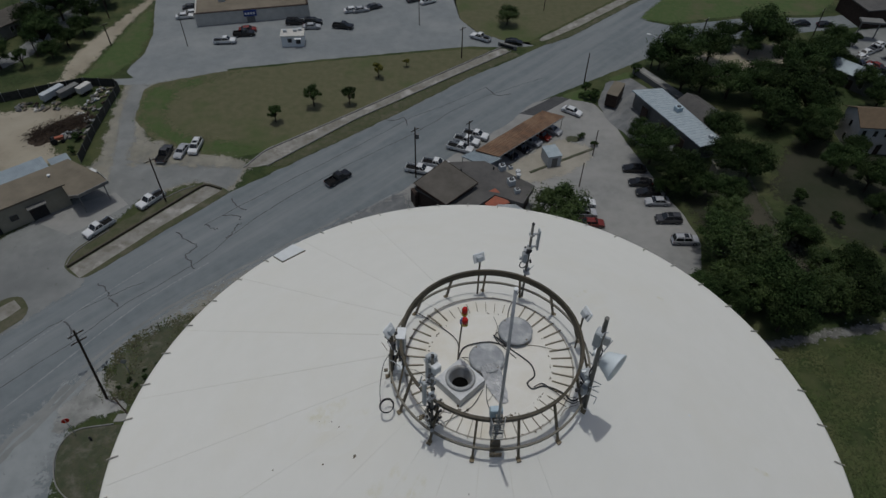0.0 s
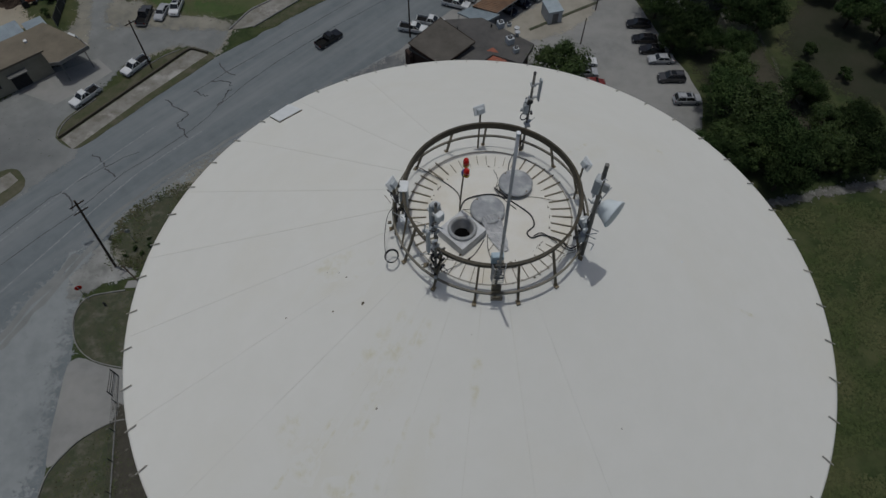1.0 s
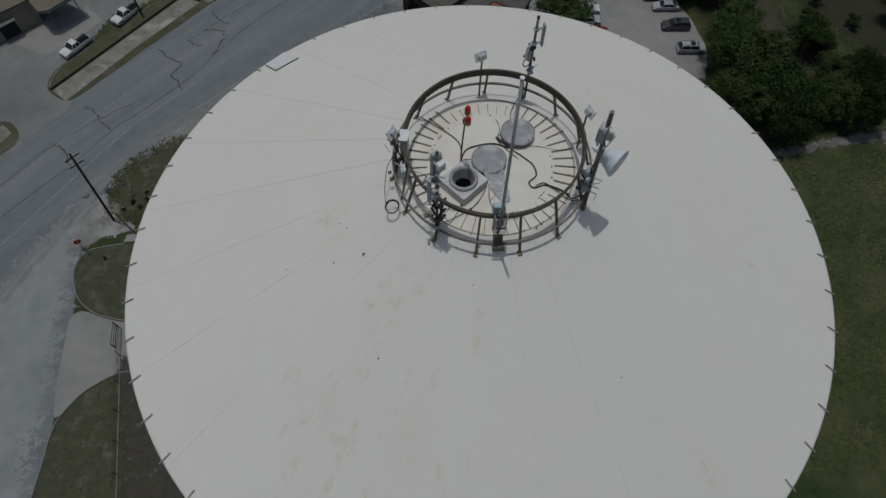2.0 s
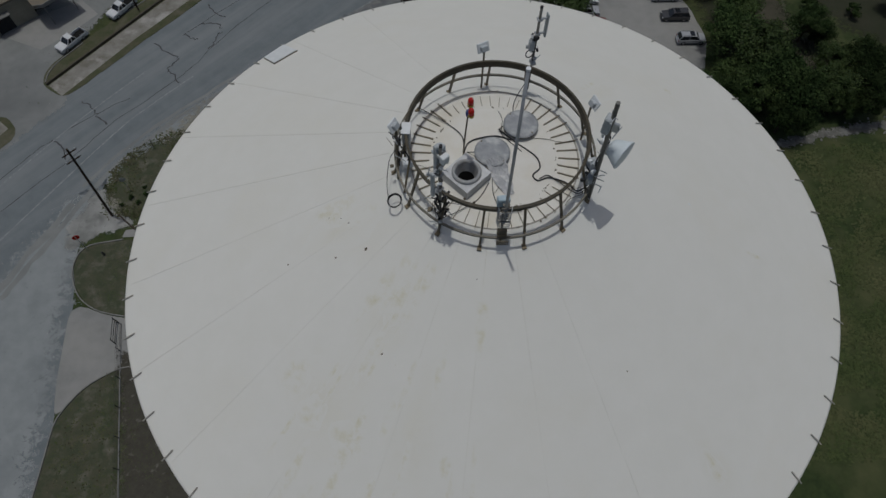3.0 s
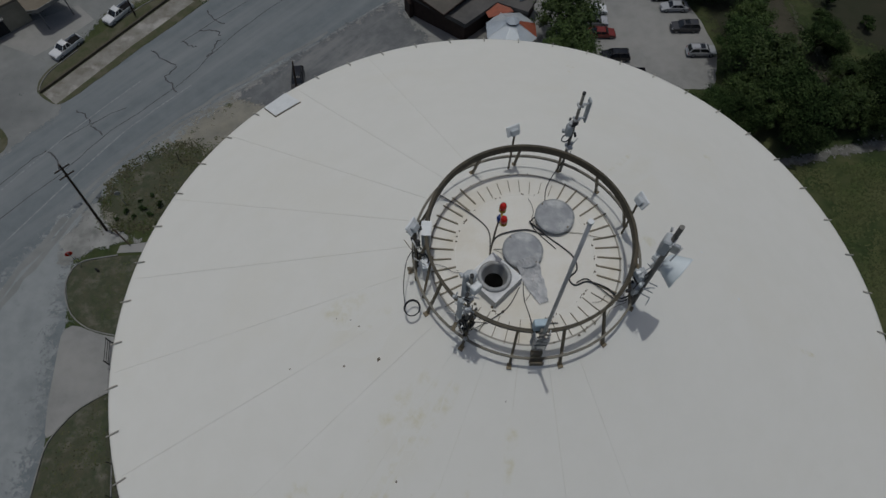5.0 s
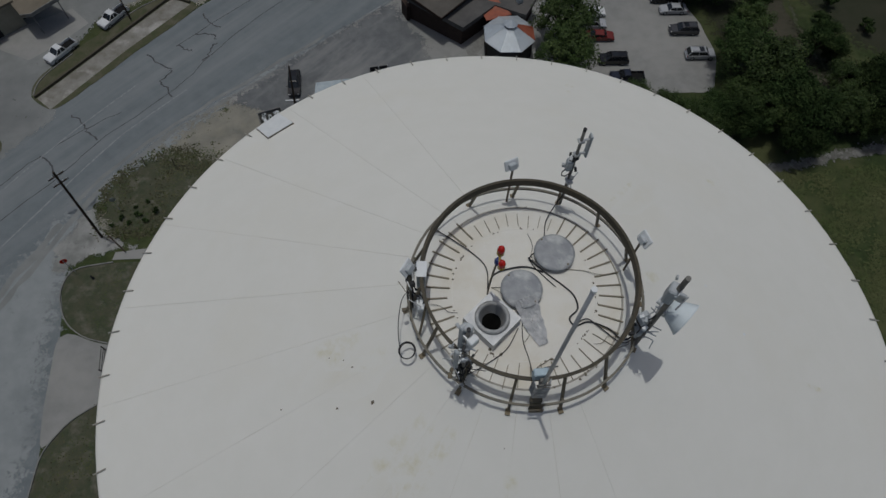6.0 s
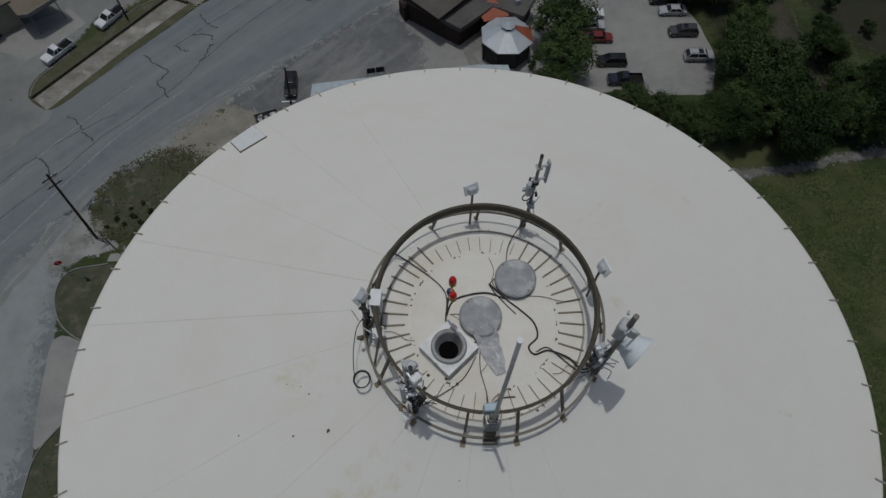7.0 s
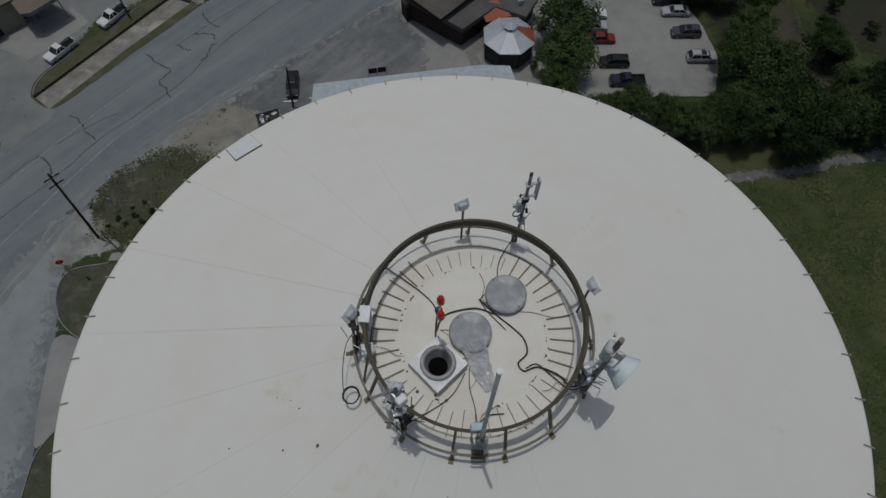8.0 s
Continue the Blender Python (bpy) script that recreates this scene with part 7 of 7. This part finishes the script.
# ---- poles, signs, fences, clutter ----
def utility_pole(label, x, y, h, top=None, arms=1, turn=45.0, r=0.14, lamp=False, transformer=False):
    p = thing("utility_pole", label, "utility pole", (x, y, 0), 0, "utility poles")
    t = Vector(top) - Vector((x, y, 0)) if top else Vector((0, 0, h))
    part("pole", cyl(bmesh.new(), (0, 0, -0.1), t, r, r * 0.7, 10), M_WOOD, p)
    for k in range(arms):
        z = t * (1 - 0.05 - 0.09 * k)
        arm = part("crossarm", box(bmesh.new(), z, (1.7, 0.1, 0.12), turn), M_WOOD, p)
        for u in (-0.75, -0.3, 0.3, 0.75):
            q = z + Vector((u * math.cos(radians(turn)), u * math.sin(radians(turn)), 0.06))
            part("insulator", cyl(bmesh.new(), q, q + Vector((0, 0, 0.18)), 0.04, seg=8), M_GALV, arm)
    if transformer:
        z = t * 0.82
        part("transformer", cyl(bmesh.new(), z + Vector((0.35, 0.1, -0.4)), z + Vector((0.35, 0.1, 0.45)), 0.26, seg=16), M_WALLGREY, p, "grey pole transformer")
    if lamp:
        a = part("lamp_arm", tube(bmesh.new(), [t * 0.9, t * 0.93 + Vector((-0.9, 0.5, 0.2)), t * 0.93 + Vector((-1.6, 0.9, 0.2))], 0.04), M_GALV, p)
        part("lamp_head", box(bmesh.new(), t * 0.93 + Vector((-1.9, 1.05, 0.18)), (0.7, 0.24, 0.14), 150, 0.03), M_WHITE, a)
    return p


utility_pole("tall dark wooden utility pole at a street corner", -41.5, 31.1, 13, (-40.6, 31.6, 13.0), 2, 45, 0.17)
utility_pole("wooden utility pole on a grass strip", -45.6, 67.5, 8.7)
utility_pole("wooden utility pole with a transformer beside a restaurant", -5.3, 74.7, 10.2, None, 1, 45, 0.14, False, True)
utility_pole("wooden utility pole beside parked pickups", 3.8, 82.6, 6.2)
utility_pole("wooden utility pole in a planting bed", 27.8, 104.2, 7.8, None, 0)
utility_pole("slim pole in a parking lot", 26.1, 81.6, 5.4, None, 0, 45, 0.1)
utility_pole("slim pole in a parking lot", 22.4, 72.9, 5.0, None, 0, 45, 0.1)
utility_pole("lamp pole at the edge of a road", 43.5, 112.6, 7.6, None, 0, 45, 0.12, True)
utility_pole("wooden utility pole among trees", 58.5, 126.9, 4.6)
utility_pole("wooden utility pole among trees", 84.2, 127.5, 7.0)
utility_pole("lamp pole in a broad parking lot", -56.8, 118.9, 6.0, None, 0, 45, 0.1, False)
utility_pole("wooden utility pole beside a dirt strip", -73.3, 118.5, 5.0)
utility_pole("wooden utility pole beside a dirt strip", -78.6, 131.5, 6.0)
utility_pole("lamp pole in a broad parking lot", -6.4, 130.8, 6.0, None, 0, 45, 0.1)
utility_pole("wooden utility pole beside a lawn", 3.2, 115.8, 7.0)
utility_pole("wooden utility pole beside a pale street", -86.9, 113.3, 4.0)
utility_pole("slim pole on a far lawn", 23.6, 139.5, 5.5, None, 0, 45, 0.1)
utility_pole("dark wooden pole at the edge of a stained lot", -20.1, 51.0, 7.2, (-19.6, 51.4, 7.2), 0, 45, 0.15)


def build_street_things():
    s = thing("stop_sign", "octagonal red stop sign on a thin post", "street sign", (-43.4, 26.4, 0.16), 210)
    part("post", cyl(bmesh.new(), (0, 0, 0), (0, 0, 3.0), 0.035, seg=8), M_GALV, s)
    part("plate", cyl(bmesh.new(), (0, -0.03, 2.75), (0, -0.06, 2.75), 0.42, seg=8), M_RED, s)
    s = thing("road_sign", "round grey road sign on a post", "street sign", (-40.0, 34.8, 0.05), 200)
    part("post", cyl(bmesh.new(), (0, 0, 0), (0, 0, 2.6), 0.035, seg=8), M_GALV, s)
    part("plate", cyl(bmesh.new(), (0, -0.03, 2.4), (0, -0.06, 2.4), 0.36, seg=16), M_GALV, s)
    g = thing("guy_strut", "dark timber strut beside a utility pole", "strut", (-40.7, 31.2, 0))
    part("timber", cyl(bmesh.new(), (0, 0, 0.15), (2.6, -2.3, 0.35), 0.1, 0.08, 8), M_WOOD, g)
    h = thing("fire_hydrant", "small dark hydrant on a verge", "hydrant", (-41.2, 25.6, 0.16))
    part("barrel", lathe(bmesh.new(), [(0.16, 0), (0.16, 0.06), (0.11, 0.08), (0.11, 0.5), (0.14, 0.52), (0.1, 0.66), (0.03, 0.72), (0.001, 0.73)], 12), M_FENCE, h)
    part("nozzle", cyl(bmesh.new(), (-0.2, 0, 0.4), (0.2, 0, 0.4), 0.06, seg=8), M_FENCE, h)
    # metal fence below the tower and its roofed bays
    f = thing("shed_roof_row", "long low lean-to with a blue-grey metal roof", "lean-to", (0, 0, 0))
    q = [(-17.2, 49.6), (-17.1, 52.9), (-9.4, 54.1), (5.0, 56.3), (9.2, 56.2), (9.9, 53.6)]
    part("roof", prism(bmesh.new(), q, 2.2, [2.3, 2.5, 2.5, 2.5, 2.5, 2.3]), M_PALEMETAL, f)
    for k in range(12):
        a = Vector((-17.0, 52.7, 0)).lerp(Vector((5.0, 56.2, 0)), k / 11)
        part("post", cyl(bmesh.new(), (a.x, a.y - 0.1, 0), (a.x, a.y - 0.1, 2.3), 0.05, seg=8), M_GALV, f)
        part("roof_joint", tube(bmesh.new(), [(a.x, a.y, 2.52), (a.x + 0.4, a.y - 1.9, 2.36)], 0.035, 6), M_GALV, f)
    n = thing("notice_frame", "dark double notice board on posts", "notice board", (-8.8, 55.6, 0), 10)
    for x in (-0.62, 0.62):
        part("board", box(bmesh.new(), (x, 0, 2.2), (1.1, 0.08, 0.9), 0, 0.01), M_HOLE, n)
    for x in (-1.2, 0, 1.2):
        part("post", cyl(bmesh.new(), (x, 0, 0), (x, 0, 2.7), 0.04, seg=8), M_GALV, n)
    t = thing("open_trailer", "small open trailer full of scrap", "trailer", (-23.0, 48.7, 0.04), 20)
    part("frame", wall_ring(bmesh.new(), -1.6, -1.0, 1.6, 1.0, 0.9, 0.1), M_WALLGREY, t)
    part("bed", box(bmesh.new(), (0, 0, 0.42), (3.0, 1.8, 0.08)), M_FENCE, t)
    rng = random.Random(9)
    for k in range(14):
        part("scrap", box(bmesh.new(), (rng.uniform(-1.2, 1.2), rng.uniform(-0.7, 0.7), 0.62), (rng.uniform(0.2, 0.6), rng.uniform(0.15, 0.4), 0.3), rng.uniform(0, 90), 0.03), rng.choice([M_WHITE, M_BOX, M_BLUEBOX, M_GALV, M_LEAF]), t)
    for y in (-1.1, 1.1):
        part("wheel", cyl(bmesh.new(), (0, y - 0.1, 0.3), (0, y + 0.1, 0.3), 0.3, seg=16), M_TYRE, t)
    for i, (x, y, d) in enumerate(((-20.6, 51.9, 3), (-17.2, 52.5, 3))):
        b = thing("wheel_stop", "white concrete wheel stop", "wheel stop", (x, y, 0.09), d, "wheel stops")
        part("bar", box(bmesh.new(), (0, 0, 0.07), (1.8, 0.16, 0.14), 0, 0.03), M_WHITE, b)
    # yard fence with dark screening
    fence = thing("yard_fence", "dark screened chain-link fence round a yard", "fence", (0, 0, 0))
    runs = [(-63.2, 77.2), (-64.2, 86), (-64.7, 95), (-64.9, 100.6), (-66.2, 101.8), (-72.5, 102), (-80, 98.4), (-87, 95), (-100, 90)]
    for a, b in zip(runs, runs[1:]):
        a, b = Vector((*a, 0)), Vector((*b, 0))
        d = b - a
        part("screen", box(bmesh.new(), ((a.x + b.x) / 2, (a.y + b.y) / 2, 0.95), (d.length, 0.05, 1.8), math.degrees(math.atan2(d.y, d.x))), M_FENCE, fence)
        for k in range(int(d.length / 3) + 1):
            p = a + d.normalized() * 3 * k
            part("post", cyl(bmesh.new(), (p.x, p.y, 0), (p.x, p.y, 2.0), 0.04, seg=8), M_GALV, fence)
    for x, y, l, deg, m, lab in ((-76.6, 97.6, 6.0, 62, M_BOX, "long grey box trailer in a yard"), (-73.8, 98.4, 5.4, 60, M_WALLGREY, "dark grey box trailer in a yard"), (-71.2, 99.4, 3.6, 65, M_WALLWHITE, "white cargo trailer in a yard")):
        tr = thing("box_trailer", lab, "trailer", (x, y, 0.05), deg, "yard trailers")
        part("body", box(bmesh.new(), (0, 0, 1.15), (l * 0.8, 1.3, 1.3), 0, 0.06), m, tr)
        for yy in (-0.7, 0.7):
            part("wheel", cyl(bmesh.new(), (-0.5, yy - 0.1, 0.34), (-0.5, yy + 0.1, 0.34), 0.34, seg=16), M_TYRE, tr)
        part("tongue", tube(bmesh.new(), [(l * 0.38, -0.4, 0.6), (l * 0.38 + 0.9, 0, 0.5), (l * 0.38, 0.4, 0.6)], 0.05), M_BLACK, tr)
    tr = thing("small_tractor", "small orange-red tractor in a yard", "tractor", (-69.6, 83.0, 0.08), 30)
    part("body", box(bmesh.new(), (0.4, 0, 0.8), (1.5, 0.7, 0.6), 0, 0.08), M_ORANGE, tr)
    part("seat", box(bmesh.new(), (-0.6, 0, 1.0), (0.4, 0.5, 0.4), 0, 0.06), M_BLACK, tr)
    for x, y, r in ((-0.6, -0.55, 0.55), (-0.6, 0.55, 0.55), (0.8, -0.45, 0.32), (0.8, 0.45, 0.32)):
        part("wheel", cyl(bmesh.new(), (x, y - 0.12, r), (x, y + 0.12, r), r, seg=16), M_TYRE, tr)
    rng = random.Random(14)
    for k in range(84):
        x = rng.uniform(-69.5, -65.4)
        y = rng.uniform(84, 101)
        if k > 62:
            x, y = rng.uniform(-82, -74), rng.uniform(92.6, 95.6)
        j = thing("lumber_stack", rng.choice(["loose pale boards and blocks in a yard", "scattered grey scrap in a yard", "stacked white panels in a yard"]), "scrap", (x, y, 0.05), rng.uniform(0, 90), "yard scrap")
        part("piece", box(box(bmesh.new(), (0, 0, 0.15), (rng.uniform(0.5, 1.6), rng.uniform(0.2, 0.6), 0.3), 0, 0.03), (0.1, 0.05, 0.36), (rng.uniform(0.3, 0.9), rng.uniform(0.1, 0.4), 0.12), rng.uniform(0, 60)), rng.choice([M_WALLGREY, M_WALLWHITE, M_BOX, M_ROOFTAN, M_DARKWALL, M_WALLGREY, M_FENCE]), j)
    c = thing("culvert_headwall", "pale concrete culvert headwall with a dark opening", "culvert", (13.4, 120.4, 0.05), -28)
    part("headwall", box(bmesh.new(), (0, 0, 0.5), (4.4, 0.4, 1.0), 0, 0.05), M_KERB, c)
    # dark panel on the solid headwall paints the shade in the opening
    part("opening", box(bmesh.new(), (0, -0.21, 0.45), (3.2, 0.06, 0.6)), M_HOLE, c)
    # white stones along the track
    for k in range(40):
        x = rng.uniform(46, 62)
        y = 40.6 + (x - 46) * 0.2 + rng.gauss(0, 0.6) + 0.8
        st = part("limestone_rock", lathe(bmesh.new(), [(0.001, 0.1), (0.1, 0.08), (0.14, 0.02), (0.13, -0.05)], 7, pose(x, y, 0.05, rng.uniform(-15, 15), rng.uniform(-15, 15), rng.uniform(0, 90)) @ Matrix.Diagonal((rng.uniform(0.7, 1.8), rng.uniform(0.6, 1.2), 1, 1))), M_KERB)
        tagged(st, "pale limestone rock beside a dirt track", "rock", "track rocks")
    for k, (a, b) in enumerate((((-38.4, 41.6), (-36.2, 40.6)), ((-34.6, 41.4), (-32.8, 38.4)))):
        pl = thing("fence_post", "leaning thin dark post on a scrubby verge", "post", (*a, 0.1))
        part("post", cyl(bmesh.new(), (0, 0, 0), (0.3, -0.2, 1.8), 0.05, seg=8), M_WOOD, pl)


build_street_things()


def build_wire_fence():
    """A low wire fence with thin steel posts on a pale mowing strip."""
    fence = thing("wire_fence", "low wire fence with thin dark posts on a pale strip", "fence")
    a, b = Vector((-37.3, 16.6, 0)), Vector((-31.6, -12.0, 0))
    n = 9
    tops = []
    for k in range(n + 1):
        p = a.lerp(b, k / n)
        part("post", cyl(bmesh.new(), (p.x, p.y, 0), (p.x, p.y, 1.45), 0.045, seg=8), M_FENCE, fence)
        tops.append(p)
    for z in (0.4, 0.75, 1.1, 1.4):
        part("wire", tube(bmesh.new(), [(p.x, p.y, z) for p in tops], 0.012, 5), M_FENCE, fence)
    d = (b - a).normalized()
    s = Vector((-d.y, d.x, 0))
    bm = bmesh.new()
    prism(bm, [tuple((q + s * w)[:2]) for q, w in ((a, -0.1), (b, -0.1), (b, 0.04), (a, 0.04))], 0.0, 0.11)
    part("mowing_strip", bm, M_KERB, fence, "pale concrete strip under the fence")
    gate = thing("drive_gate", "low dark sliding gate leaf beside a driveway", "gate", (-37.6, 15.6, 0.04), 98)
    for y in (-1.3, 1.3):
        part("upright", box(bmesh.new(), (y, 0, 0.7), (0.1, 0.1, 1.4), 0, 0.01), M_FENCE, gate)
    for z in (0.3, 0.75, 1.25):
        part("rail", box(bmesh.new(), (0, 0, z), (2.5, 0.06, 0.06), 0, 0.008), M_FENCE, gate)


build_wire_fence()
